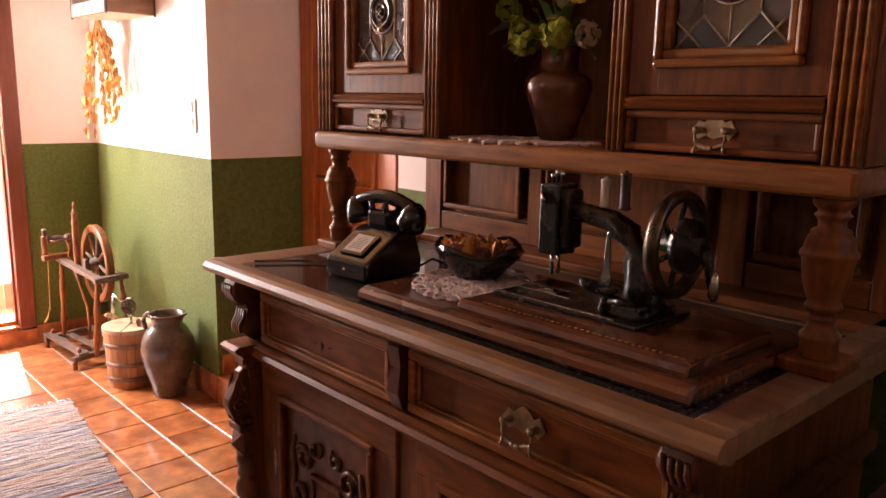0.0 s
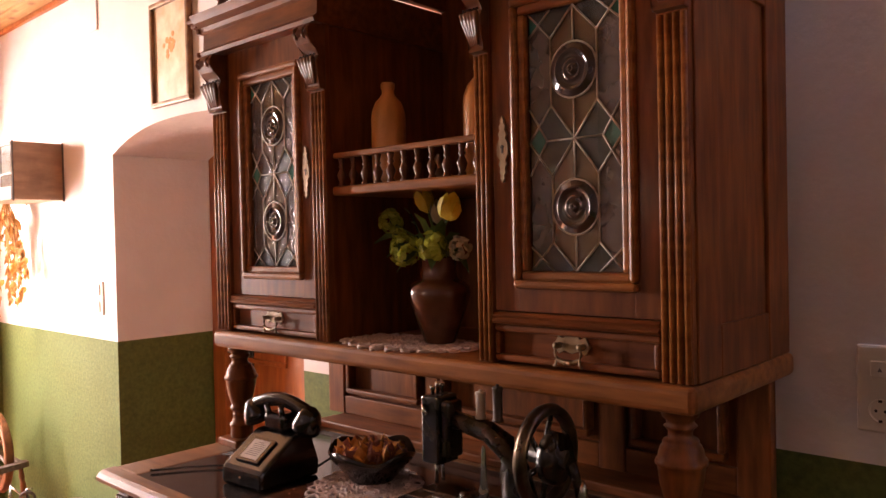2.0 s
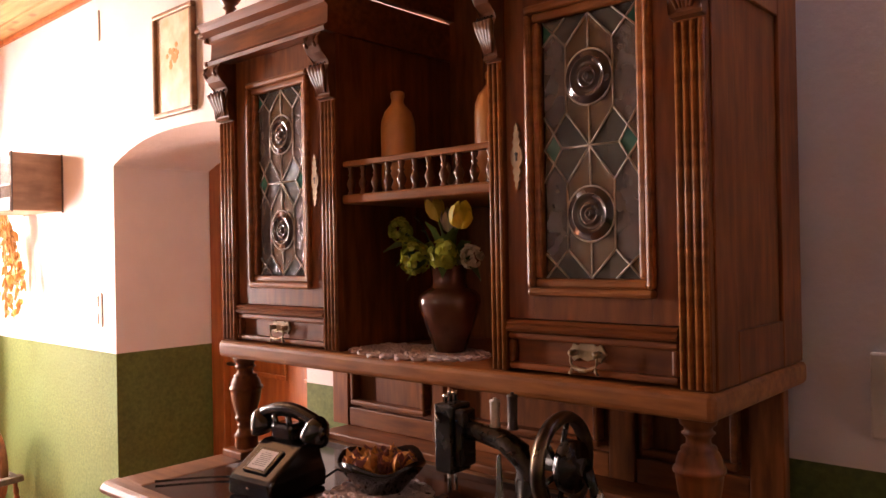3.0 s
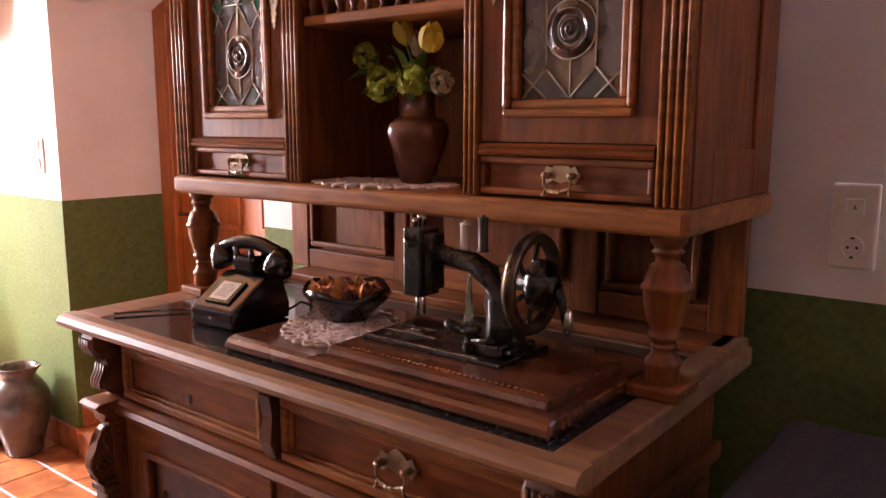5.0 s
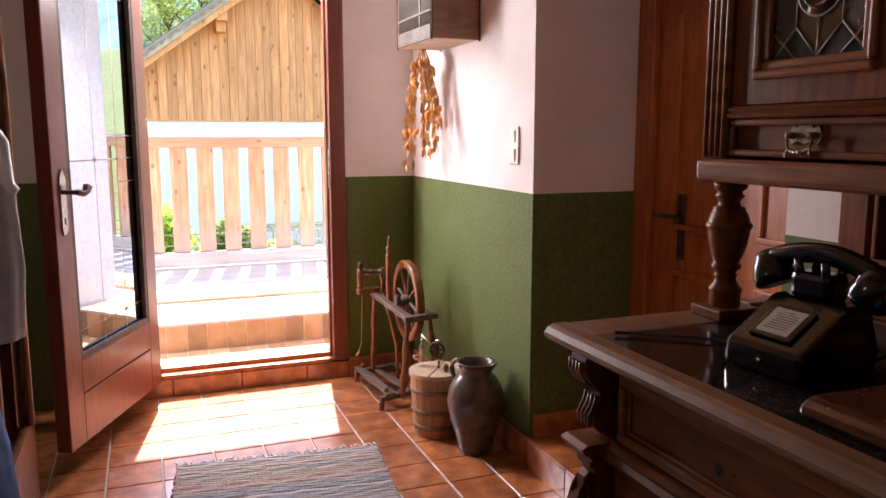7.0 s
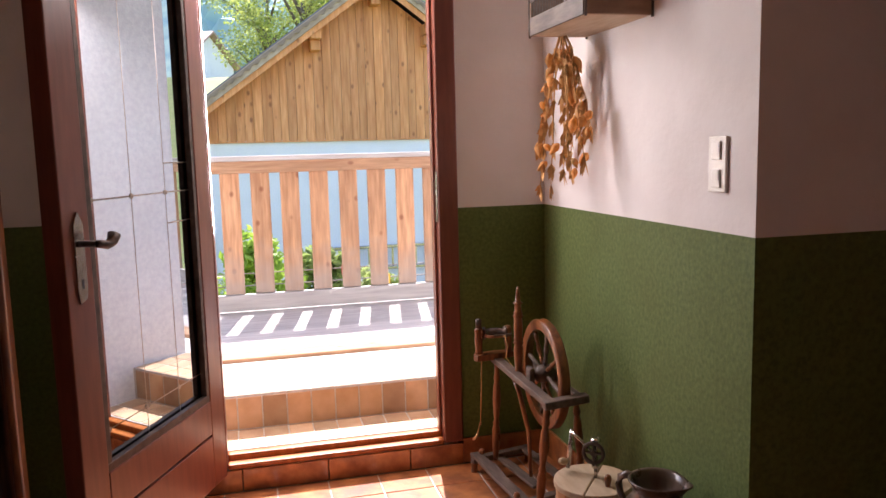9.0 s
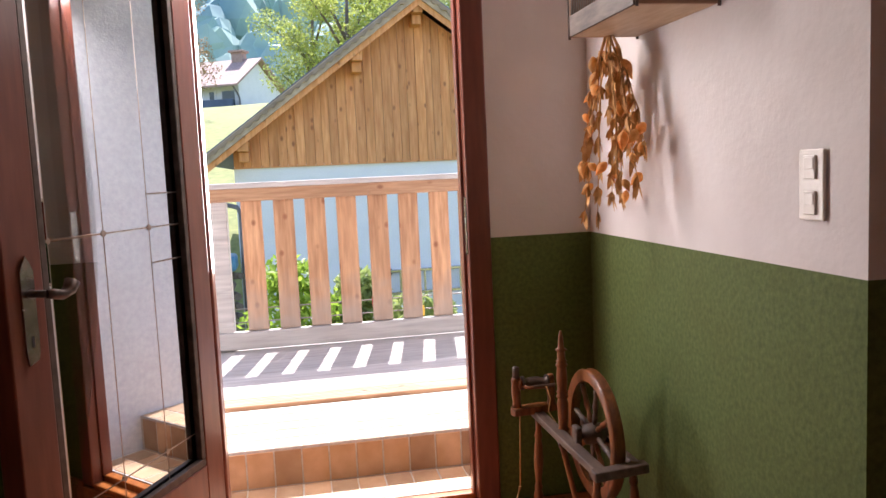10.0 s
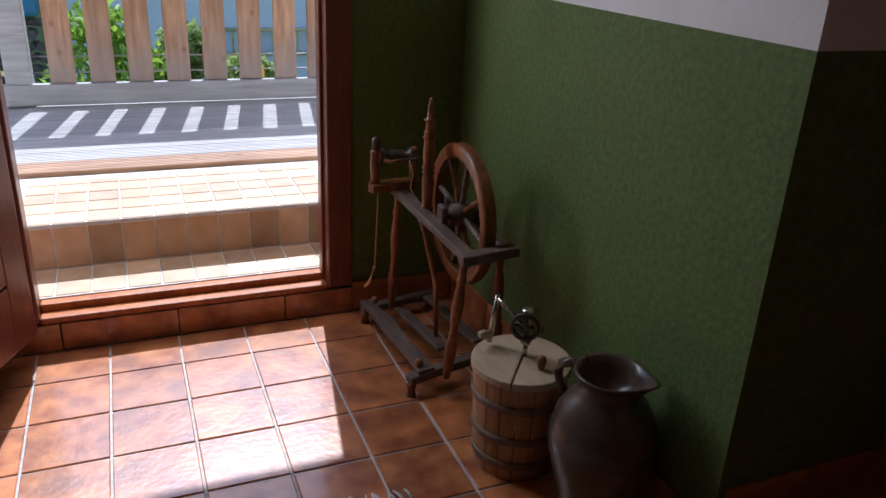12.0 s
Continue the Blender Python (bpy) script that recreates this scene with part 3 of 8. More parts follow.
# frame of the outer door, with threshold
frame_out = thing("door_frame_1", "red-brown painted frame of the balcony door with a worn threshold", "door frame", (0.7, YN, 0), kind="structure")
for nm, a in (("jamb", (1.174, YN - 0.012, 0.095, DX1, YN + 0.073, DTOP)), ("jamb", (DX0, YN - 0.012, 0.095, 0.305, YN + 0.073, DTOP)), ("head", (0.305, YN - 0.012, DTOP - 0.075, 1.174, YN + 0.073, DTOP))):
    bm = bmesh.new()
    box(bm, *a, bev=0.006)
    part(nm, bm, DOOR_RED, frame_out)
bm = bmesh.new()
box(bm, 1.163, YN + 0.03, 0.13, 1.173, YN + 0.072, DTOP - 0.076, bev=0.003)
part("stop", bm, DOOR_RED, frame_out)
bm = bmesh.new()
box(bm, 1.169, YN - 0.005, 1.02, 1.1735, YN + 0.02, 1.22, bev=0.001)
part("strike_plate", bm, STEEL, frame_out, "steel strike plate")
bm = bmesh.new()
box(bm, 0.305, YN - 0.012, 0.09, 1.174, YN + 0.035, 0.112, bev=0.006)
box(bm, 0.305, YN + 0.035, 0.09, 1.174, YN + 0.073, 0.136, bev=0.006)
part("threshold", bm, DOOR_ORANGE, frame_out, "worn orange-brown wooden threshold")

# glazed door leaf, open into the room
HX, HY = 0.304, 5.020
FX, FY = -0.031, 4.246
ang = math.degrees(math.atan2(FY - HY, FX - HX))
L = math.hypot(FX - HX, FY - HY)
leaf_pose = pose(HX, HY, 0, 0, 0, ang)
door_out = thing("door_2", "red-brown wooden balcony door with one tall pane, standing open", "door", (0, 0, 0), kind="structure")
door_out.matrix_basis = leaf_pose
T = 0.058


def leaf_part(name, bm, mats, parent=door_out, label=""):
    bm.transform(leaf_pose)
    return part(name, bm, mats, parent, label)


for nm, a in (("stile", (0.0, -T, 0.10, 0.10, 0, 2.07)), ("stile", (L - 0.115, -T, 0.10, L, 0, 2.07)), ("rail", (0.10, -T, 1.97, L - 0.115, 0, 2.07)),
              ("rail", (0.10, -T, 0.300, L - 0.115, 0, 0.425)), ("rail", (0.10, -T, 0.10, L - 0.115, 0, 0.293))):
    bm = bmesh.new()
    box(bm, *a, bev=0.004)
    leaf_part(nm, bm, DOOR_RED)
bm = bmesh.new()
for a in ((0.10, 0.425, L - 0.115, 0.45), (0.10, 1.945, L - 0.115, 1.97), (0.10, 0.45, 0.122, 1.945), (L - 0.137, 0.45, L - 0.115, 1.945)):
    for y0, y1 in ((-0.022, -0.002), (-T + 0.002, -T + 0.022)):
        box(bm, a[0], y0, a[1], a[2], y1, a[3], bev=0.003)
leaf_part("glazing_bead", bm, HOOP, label="dark glazing bead")
bm = bmesh.new()
box(bm, 0.105, -0.034, 0.43, L - 0.12, -0.028, 1.965)
pane = leaf_part("pane", bm, PANE)
pane.visible_shadow = False
# lead lines of the door glass, with small coloured squares in the border
bm = bmesh.new()
z0, z1, e0, e1 = 0.43, 1.965, 0.108, L - 0.122
for u in (0.672, 0.467, 0.265):
    tube(bm, [(u, -0.031, z0), (u, -0.031, z1)], 0.0042, 6)
for z in (0.530, 1.192, 1.87):
    tube(bm, [(e0, -0.031, z), (e1, -0.031, z)], 0.0042, 6)
    for u in (0.672, 0.467, 0.265):
        lathe(bm, [(0.008, -0.0065), (0.007, 0.005), (0.002, 0.0065)], (u, -0.031, z), 8, pose(0, 0, 0, 90, 0, 0))
for z in (1.090, 1.288):
    tube(bm, [(e0, -0.031, z), (0.265, -0.031, z)], 0.0042, 6)
    tube(bm, [(0.672, -0.031, z), (e1, -0.031, z)], 0.0042, 6)
leaf_part("lead_came", bm, LEAD, pane, "pale lead lines")
for za, zb, g, nm in ((1.196, 1.284, RED_PANE, "coloured_square"), (1.094, 1.188, GREEN_PANE, "coloured_square"), (0.534, 1.086, BORDER_PANE, "border_pane"), (1.292, 1.866, BORDER_PANE, "border_pane")):
    bm = bmesh.new()
    box(bm, 0.676, -0.027, za, e1, -0.0245, zb)
    leaf_part(nm, bm, g, pane).visible_shadow = False
for s in (1,):
    bm = bmesh.new()
    SITE.append(lambda p: p - Vector((0, 0, 0.046)))
    prism(bm, [(L - 0.075, 0.98), (L - 0.045, 0.97), (L - 0.04, 1.0), (L - 0.04, 1.18), (L - 0.05, 1.2), (L - 0.06, 1.215), (L - 0.07, 1.2), (L - 0.08, 1.18), (L - 0.08, 1.0)], "y", 0.0005, 0.006)
    plate = leaf_part("handle_plate", bm, STEEL, label="worn steel key plate")
    bm = bmesh.new()
    tube(bm, [(L - 0.06, 0.004, 1.13), (L - 0.06, 0.052, 1.13)], 0.009)
    tube(bm, [(L - 0.06, 0.052, 1.13), (L - 0.075, 0.058, 1.128), (L - 0.10, 0.060, 1.122), (L - 0.122, 0.060, 1.13), (L - 0.135, 0.060, 1.148)], [0.010, 0.012, 0.012, 0.015, 0.018])
    leaf_part("lever", bm, HOOP, plate, "black lever")
    bm = bmesh.new()
    box(bm, L - 0.064, 0.0062, 1.01, L - 0.056, 0.0072, 1.035)
    leaf_part("keyhole", bm, SHADOWGAP, plate)
    SITE.pop()

# ---- outside ----
bm = bmesh.new()
box(bm, 0.235, YN + 0.076, -0.3, 1.295, YOUT, 0.1375)
box(bm, 0.235, 5.3962, 0.128, 1.295, YOUT, 0.2925)
box(bm, -2.5, YOUT, -0.3, 3.2, 5.93, 0.2925)
steps = setting("outer_steps", bm, PALE_GROUT, "steps and landing faced with clay tiles", "steps")
DECKZ = 0.312
deck_planks = [5.935 + 0.144 * k for k in range(9)]
deck = thing("deck", "weathered grey timber balcony decking", "decking", (0.3, 6.5, 0.2), kind="structure")
for y0 in deck_planks:
    bm = bmesh.new()
    top = [(y0, DECKZ - 0.004)]
    for k in range(6):
        g = y0 + 0.001 + k * 0.0229
        top += [(g + 0.003, DECKZ), (g + 0.0185, DECKZ), (g + 0.0195, DECKZ - 0.005), (g + 0.0219, DECKZ - 0.005)]
    prism(bm, [(y0, DECKZ - 0.03)] + top[:-2] + [(y0 + 0.139, DECKZ - 0.004), (y0 + 0.139, DECKZ - 0.03)], "x", -2.5, 3.2)
    bmesh.ops.recalc_face_normals(bm, faces=bm.faces)
    part("plank", bm, LARCH_X if y0 < 6.05 else GREY_WOOD, deck)
for x in (-1.8, 0.0, 1.8):
    bm = bmesh.new()
    box(bm, x, 5.94, 0.14, x + 0.1, 7.2, 0.28)
    part("joist", bm, GREY_WOOD, deck)
for x in (-2.3, 0.1, 2.6):
    bm = bmesh.new()
    box(bm, x, 7.05, -2.6, x + 0.14, 7.19, 0.14)
    part("support_post", bm, GREY_WOOD, deck)
# railing
RY, SL = 7.12, 0.186
rail = thing("balcony_railing", "larch balcony railing with upright boards, weathered grey at the foot", "railing", (1, RY, DECKZ))
bm = bmesh.new()
box(bm, 0.02, RY - 0.075, 1.270, 3.2, RY + 0.075, 1.302, bev=0.006)
part("handrail_cap", bm, GREY_WOOD, rail, "grey weathered cap board")
bm = bmesh.new()
box(bm, 0.03, RY - 0.065, 1.195, 3.2, RY - 0.022, 1.270, bev=0.005)
part("top_rail", bm, LARCH_X, rail)
bm = bmesh.new()
box(bm, 0.03, RY - 0.05, 0.325, 3.2, RY + 0.005, 0.428, bev=0.006)
part("bottom_rail", bm, GREY_WOOD, rail)
bm = bmesh.new()
box(bm, 0.07, RY - 0.02, 0.313, 0.19, RY + 0.08, 1.270, bev=0.008)
part("post", bm, GREY_WOOD, rail)
bm = bmesh.new()
box(bm, 2.0, RY - 0.02, 0.313, 2.11, RY + 0.08, 1.270, bev=0.008)
part("post", bm, GREY_WOOD, rail)
x = 0.268
while x < 3.1:
    bm = bmesh.new()
    o = random.uniform(-0.004, 0.004)
    box(bm, x + o, RY - 0.02, 0.43, x + o + 0.118, RY + 0.006, 1.24, bev=0.004)
    part("slat", bm, LARCH, rail)
    x += SL
bm = bmesh.new()
for z in (0.47, 0.55):
    tube(bm, [(0.13, RY + 0.05, z), (3.1, RY + 0.05, z)], 0.004, 6)
part("wire", bm, WIRE, rail, "thin steel wire")
# eaves over the balcony
bm = bmesh.new()
prism(bm, [(YOUT, 3.0), (6.35, 2.62), (6.35, 2.78), (YOUT, 3.2)], "x", -5, 6)
setting("eaves", bm, LARCH_X, "wooden eaves above the balcony", "roof")

# ground: one sheet that falls to the garden and rises to the wooded hill
GZ = -2.6


def ground_z(x, y):
    if y < 24:
        return GZ
    t = min(1, (y - 24) / 46)
    h = GZ + (10.6 + 0.045 * x) * t ** 0.85
    if y > 100:
        h += (y - 100) * 0.55
    return h + 0.25 * noise.noise((x * 0.07, y * 0.07, 0))


bm = bmesh.new()
xs = [-400, -250, -150, -90, -60] + list(range(-45, 46, 5)) + [60, 90, 150, 250, 400]
ys = [-300, -100, -20, 3, 8, 14, 20, 24] + list(range(27, 108, 4)) + [130, 160, 200, 260, 330]
grid = [[bm.verts.new((x, y, ground_z(x, y))) for x in xs] for y in ys]
for j in range(len(ys) - 1):
    for i in range(len(xs) - 1):
        f = bm.faces.new((grid[j][i], grid[j][i + 1], grid[j + 1][i + 1], grid[j + 1][i]))
        f.smooth = True
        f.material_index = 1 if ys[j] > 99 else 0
setting("ground", bm, [GRASS, HAZED_WOOD], "meadow rising to a wooded hillside", "ground")


# ---- sideboard ----
def along_wall(p):
    """The sideboard and what stands on it, drawn about 1.593 along the wall, at its true size and place."""
    x = p.x + 0.008 if p.x < 1.31 else 1.318 + 1.31 * (p.x - 1.31)
    z = p.z * 0.979 if p.z < 0.9655 else 0.9452 + 1.0787 * (p.z - 0.9655) if p.z < 1.249 else 1.251 + 1.046 * (p.z - 1.249)
    return Vector((x, 1.700 + 1.010 * (p.y - 1.593), z))


SITE.append(along_wall)
side = thing("sideboard", "tall carved walnut sideboard with leaded glass doors and a stone-topped base", "sideboard", (1.3, 1.6, 0))
Y0, Y1 = 0.957, 2.286
PX = 1.268                                            # front plane of the upper part


def moulding(bm, prof, y0, y1, x, depth=0.0, ends=True):
    """A moulding along y on a front at x; prof: (how far it stands out, height). It turns back along both ends."""
    front = [(x - o, z) for o, z in prof]
    back = [(x + 0.02, prof[-1][1]), (x + 0.02, prof[0][1])]
    prism(bm, front + back, "y", y0, y1)


def frame4(bm, x0, x1, y0, y1, z0, z1, w, bev=0.004):
    """Four mitred-looking bars round an opening on a plane across x."""
    box(bm, x0, y0, z0, x1, y1, z0 + w, bev=bev)
    box(bm, x0, y0, z1 - w, x1, y1, z1, bev=bev)
    box(bm, x0, y0, z0 + w, x1, y0 + w, z1 - w, bev=bev)
    box(bm, x0, y1 - w, z0 + w, x1, y1, z1 - w, bev=bev)


# base carcass
for nm, a in (("carcass_side", (1.06, 1.02, 0.09, 1.585, 1.045, 0.922)), ("carcass_side", (1.06, 2.195, 0.09, 1.585, 2.22, 0.922)), ("carcass_back", (1.565, 1.045, 0.09, 1.585, 2.195, 0.922)),
              ("carcass_floor", (1.06, 1.045, 0.09, 1.565, 2.195, 0.11)), ("carcass_top", (1.06, 1.045, 0.90, 1.565, 2.195, 0.922)),
              ("face_stile", (1.056, 1.045, 0.09, 1.08, 1.075, 0.72)), ("face_stile", (1.056, 1.60, 0.09, 1.08, 1.655, 0.72)), ("face_stile", (1.056, 2.165, 0.09, 1.08, 2.195, 0.72))):
    bm = bmesh.new()
    box(bm, *a, bev=0.002)
    part(nm, bm, WALNUT_V, side)
bm = bmesh.new()
moulding(bm, [(0.0, 0.0), (0.035, 0.0), (0.035, 0.05), (0.028, 0.06), (0.024, 0.075), (0.01, 0.088), (0.0, 0.09)], 1.0, 2.245, 1.06)
box(bm, 1.06, 1.0, 0.0, 1.585, 2.245, 0.088, bev=0.003)
part("plinth", bm, WALNUT, side)
bm = bmesh.new()
moulding(bm, [(0.0, 0.718), (0.022, 0.722), (0.03, 0.732), (0.022, 0.742), (0.026, 0.752), (0.012, 0.758), (0.0, 0.76)], 1.0, 2.245, 1.05)
box(bm, 1.06, 1.0, 0.722, 1.585, 1.021, 0.757, bev=0.004)
box(bm, 1.06, 2.219, 0.722, 1.585, 2.245, 0.757, bev=0.004)
part("waist_moulding", bm, WALNUT, side)

# side panels of the base
for y in (1.008, 2.222):
    bm = bmesh.new()
    for a in ((1.10, 0.14, 1.16, 0.70), (1.48, 0.14, 1.54, 0.70), (1.16, 0.14, 1.48, 0.20), (1.16, 0.64, 1.48, 0.70)):
        box(bm, a[0], y, a[1], a[2], y + 0.012, a[3], bev=0.003)
    part("side_panel", bm, WALNUT_V, side)

# worktop: wooden frame with a moulded edge, dark stone let in
bm = bmesh.new()
edge = [(0.99, 0.925), (0.985, 0.927), (0.975, 0.934), (0.962, 0.936), (0.955, 0.943), (0.955, 0.950), (0.962, 0.960), (0.972, 0.965), (1.002, 0.965), (1.002, 0.925)]
prism(bm, edge, "y", Y0, Y1)
box(bm, 1.002, Y0, 0.925, 1.60, Y0 + 0.062, 0.965, bev=0.006)
box(bm, 1.002, Y1 - 0.105, 0.925, 1.60, Y1, 0.965, bev=0.006)
box(bm, 1.49, Y0 + 0.062, 0.925, 1.60, Y1 - 0.105, 0.965)
part("worktop_frame", bm, WORKTOP, side, "worn walnut worktop frame")
bm = bmesh.new()
box(bm, 1.002, Y0 + 0.062, 0.935, 1.49, Y1 - 0.105, 0.9635, bev=0.001)
part("stone_inset", bm, GRANITE, side, "polished black speckled stone slab")

# drawers of the base


def handle(parent, x, y, z, s=1.0):
    """Brass plate with a drooping bail."""
    bm = bmesh.new()
    w, h = 0.041 * s, 0.016 * s
    outline = [(-w, 0), (-w * 0.8, h * 0.5), (-w * 0.72, h * 1.1), (-w * 0.45, h * 0.7), (-w * 0.3, h * 1.2), (0, h * 1.7), (w * 0.3, h * 1.2), (w * 0.45, h * 0.7), (w * 0.72, h * 1.1), (w * 0.8, h * 0.5), (w, 0),
               (w * 0.8, -h * 0.5), (w * 0.7, -h), (w * 0.4, -h * 0.5), (0, -h * 0.9), (-w * 0.4, -h * 0.5), (-w * 0.7, -h), (-w * 0.8, -h * 0.5)]
    prism(bm, [(y + a, z + b) for a, b in outline], "x", x - 0.004, x - 0.0004, bev=0.0008)
    for d in (-1, 1):
        lathe(bm, [(0.0055 * s, 0), (0.0065 * s, 0.006 * s), (0.004 * s, 0.012 * s), (0.007 * s, 0.016 * s), (0.001, 0.02 * s)], (x - 0.003, y + d * w * 0.62, z), 10, pose(0, 0, 0, 0, -90, 0))
    plate = part("handle_plate", bm, BRASS, parent, "ornate aged brass plate")
    bm = bmesh.new()
    d = 0.030 * s
    shape = [(-0.56, 0.0), (-0.66, -0.22), (-0.68, -0.50), (-0.58, -0.74), (-0.40, -0.86), (-0.18, -0.92), (0.0, -0.95)]
    pts = [(x - 0.016 * s - 0.004 * (1 - abs(a)), y + a * w, z + b * d) for a, b in shape + [(-a, b) for a, b in shape[:-1][::-1]]]
    tube(bm, pts, [0.0026 * s + (0.0016 * s if i in (4, 6, 8) else 0) for i in range(13)], 8)
    for e in (-1, 1):
        tube(bm, [(x - 0.018 * s, y + e * w * 0.60, z - 0.72 * d), (x - 0.019 * s, y + e * w * 0.62, z - 1.02 * d), (x - 0.018 * s, y + e * w * 0.72, z - 1.22 * d)], [0.0022 * s, 0.0024 * s, 0.0034 * s], 8)
        lathe(bm, [(0.0012 * s, -0.006 * s), (0.0042 * s, -0.003 * s), (0.0042 * s, 0.003 * s), (0.0012 * s, 0.006 * s)], (x - 0.020 * s, y + e * w * 0.10, z - 0.95 * d), 10, pose(0, 0, 0, 90, 0, 0))
    part("bail", bm, BRASS, plate, "brass bail")


for y0, y1, pull in ((1.665, 2.165, False), (1.05, 1.615, True)):
    bm = bmesh.new()
    box(bm, 1.052, y0, 0.765, 1.075, y1, 0.893, bev=0.002)
    d = part("drawer", bm, WALNUT, side)
    mould = bmesh.new()
    frame4(mould, 1.038, 1.053, y0, y1, 0.765, 0.893, 0.020, bev=0.005)
    frame4(mould, 1.045, 1.053, y0 + 0.020, y1 - 0.020, 0.785, 0.873, 0.008, bev=0.003)
    part("drawer_moulding", mould, WALNUT_L, d)
    if pull:
        handle(d, 1.051, (y0 + y1) / 2, 0.835, 1.15)
    else:
        bm = bmesh.new()
        lathe(bm, [(0.006, 0), (0.006, 0.0012)], (1.0515, 1.92, 0.818), 10, pose(0, 0, 0, 0, -90, 0))
        box(bm, 1.0503, 1.9175, 0.806, 1.0515, 1.9225, 0.817)
        for q in ((1.945, 0.815), (1.893, 0.818), (1.885, 0.82)):
            lathe(bm, [(0.002, 0), (0.002, 0.001)], (1.0515, q[0], q[1]), 8, pose(0, 0, 0, 0, -90, 0))
        part("keyhole", bm, SHADOWGAP, d, "bare keyhole with empty screw holes")
# block between the drawers
bm = bmesh.new()
prism(bm, [(1.022, 0.895), (1.03, 0.85), (1.022, 0.80), (1.035, 0.765), (1.06, 0.76), (1.06, 0.90), (1.03, 0.90)], "y", 1.622, 1.658, bev=0.003)
part("drawer_divider", bm, CARVED, side)

# doors of the base with carved panels
def carved_panel(bm, x, y0, y1, z0, z1):
    """Scrolls and a raised pyramid under a stepped shield."""
    yc, zc, hw = (y0 + y1) / 2, z1 - 0.20, (y1 - y0) / 2
    for s in (-1, 1):
        for cy, cz, r0, turn, a0 in ((0.55, 0.085, 0.036, 1.6, 0.4), (0.25, 0.125, 0.024, 1.4, 2.2), (0.62, -0.01, 0.030, 1.5, -0.8), (0.55, -0.14, 0.036, 1.6, -0.4), (0.28, -0.19, 0.022, 1.4, -2.2)):
            pts = []
            for i in range(18):
                u = i / 17
                a = a0 + turn * 2 * math.pi * u * 0.75
                r = r0 * (1 - 0.75 * u)
                pts.append((x - 0.003 - 0.005 * u, yc + s * (cy * hw + r * math.cos(a)), zc + cz + r * math.sin(a)))
            tube(bm, pts, [0.0075 - 0.003 * abs(2 * i / 17 - 1) for i in range(18)], 6)
        tube(bm, [(x - 0.003, yc + s * hw * q, zc + p) for q, p in ((0.78, 0.13), (0.86, 0.09), (0.80, 0.05), (0.84, 0.0), (0.78, -0.06))], [0.004, 0.009, 0.006, 0.01, 0.003], 6)
    frame4(bm, x - 0.010, x + 0.001, yc - hw * 0.36, yc + hw * 0.36, zc - 0.13, zc + 0.06, 0.012, bev=0.003)
    q = hw * 0.36 - 0.013
    base = [(yc - q, zc - 0.117), (yc + q, zc - 0.117), (yc + q, zc + 0.047), (yc - q, zc + 0.047)]
    vs = [bm.verts.new((x - 0.001, a, b)) for a, b in base]
    top = bm.verts.new((x - 0.028, yc, zc - 0.035))
    for i in range(4):
        bm.faces.new((vs[i], vs[(i + 1) % 4], top))


for y0, y1 in ((1.658, 2.163), (1.077, 1.597)):
    bm = bmesh.new()
    box(bm, 1.062, y0 + 0.06, 0.17, 1.070, y1 - 0.06, 0.66)
    d = part("door", bm, WALNUT_V, side)
    for nm, a in (("rail", (y0, 0.115, y1, 0.187)), ("rail", (y0, 0.642, y1, 0.714)), ("stile", (y0, 0.187, y0 + 0.072, 0.642)), ("stile", (y1 - 0.072, 0.187, y1, 0.642))):
        bm = bmesh.new()
        box(bm, 1.048, a[0], a[1], 1.072, a[2], a[3], bev=0.003)
        part(nm, bm, WALNUT if nm == "rail" else WALNUT_V, d)
    bm = bmesh.new()
    frame4(bm, 1.036, 1.052, y0 + 0.068, y1 - 0.068, 0.180, 0.650, 0.016, bev=0.005)
    part("panel_moulding", bm, WALNUT, d)
    bm = bmesh.new()
    box(bm, 1.056, y0 + 0.09, 0.20, 1.064, y1 - 0.09, 0.63, bev=0.003)
    carved_panel(bm, 1.056, y0 + 0.09, y1 - 0.09, 0.20, 0.63)
    part("carved_panel", bm, CARVED, d, "panel carved with scrolls round a raised pyramid")
    bm = bmesh.new()
    prism(bm, [(y1 - 0.045 + 0.010 * a, 0.46 + 0.04 * b) for a, b in ((0, -1), (0.7, -0.6), (0.4, -0.3), (1, 0), (0.4, 0.3), (0.7, 0.6), (0, 1), (-0.7, 0.6), (-0.4, 0.3), (-1, 0), (-0.4, -0.3), (-0.7, -0.6))], "x", 1.045, 1.0475)
    part("escutcheon", bm, BRASS, d)

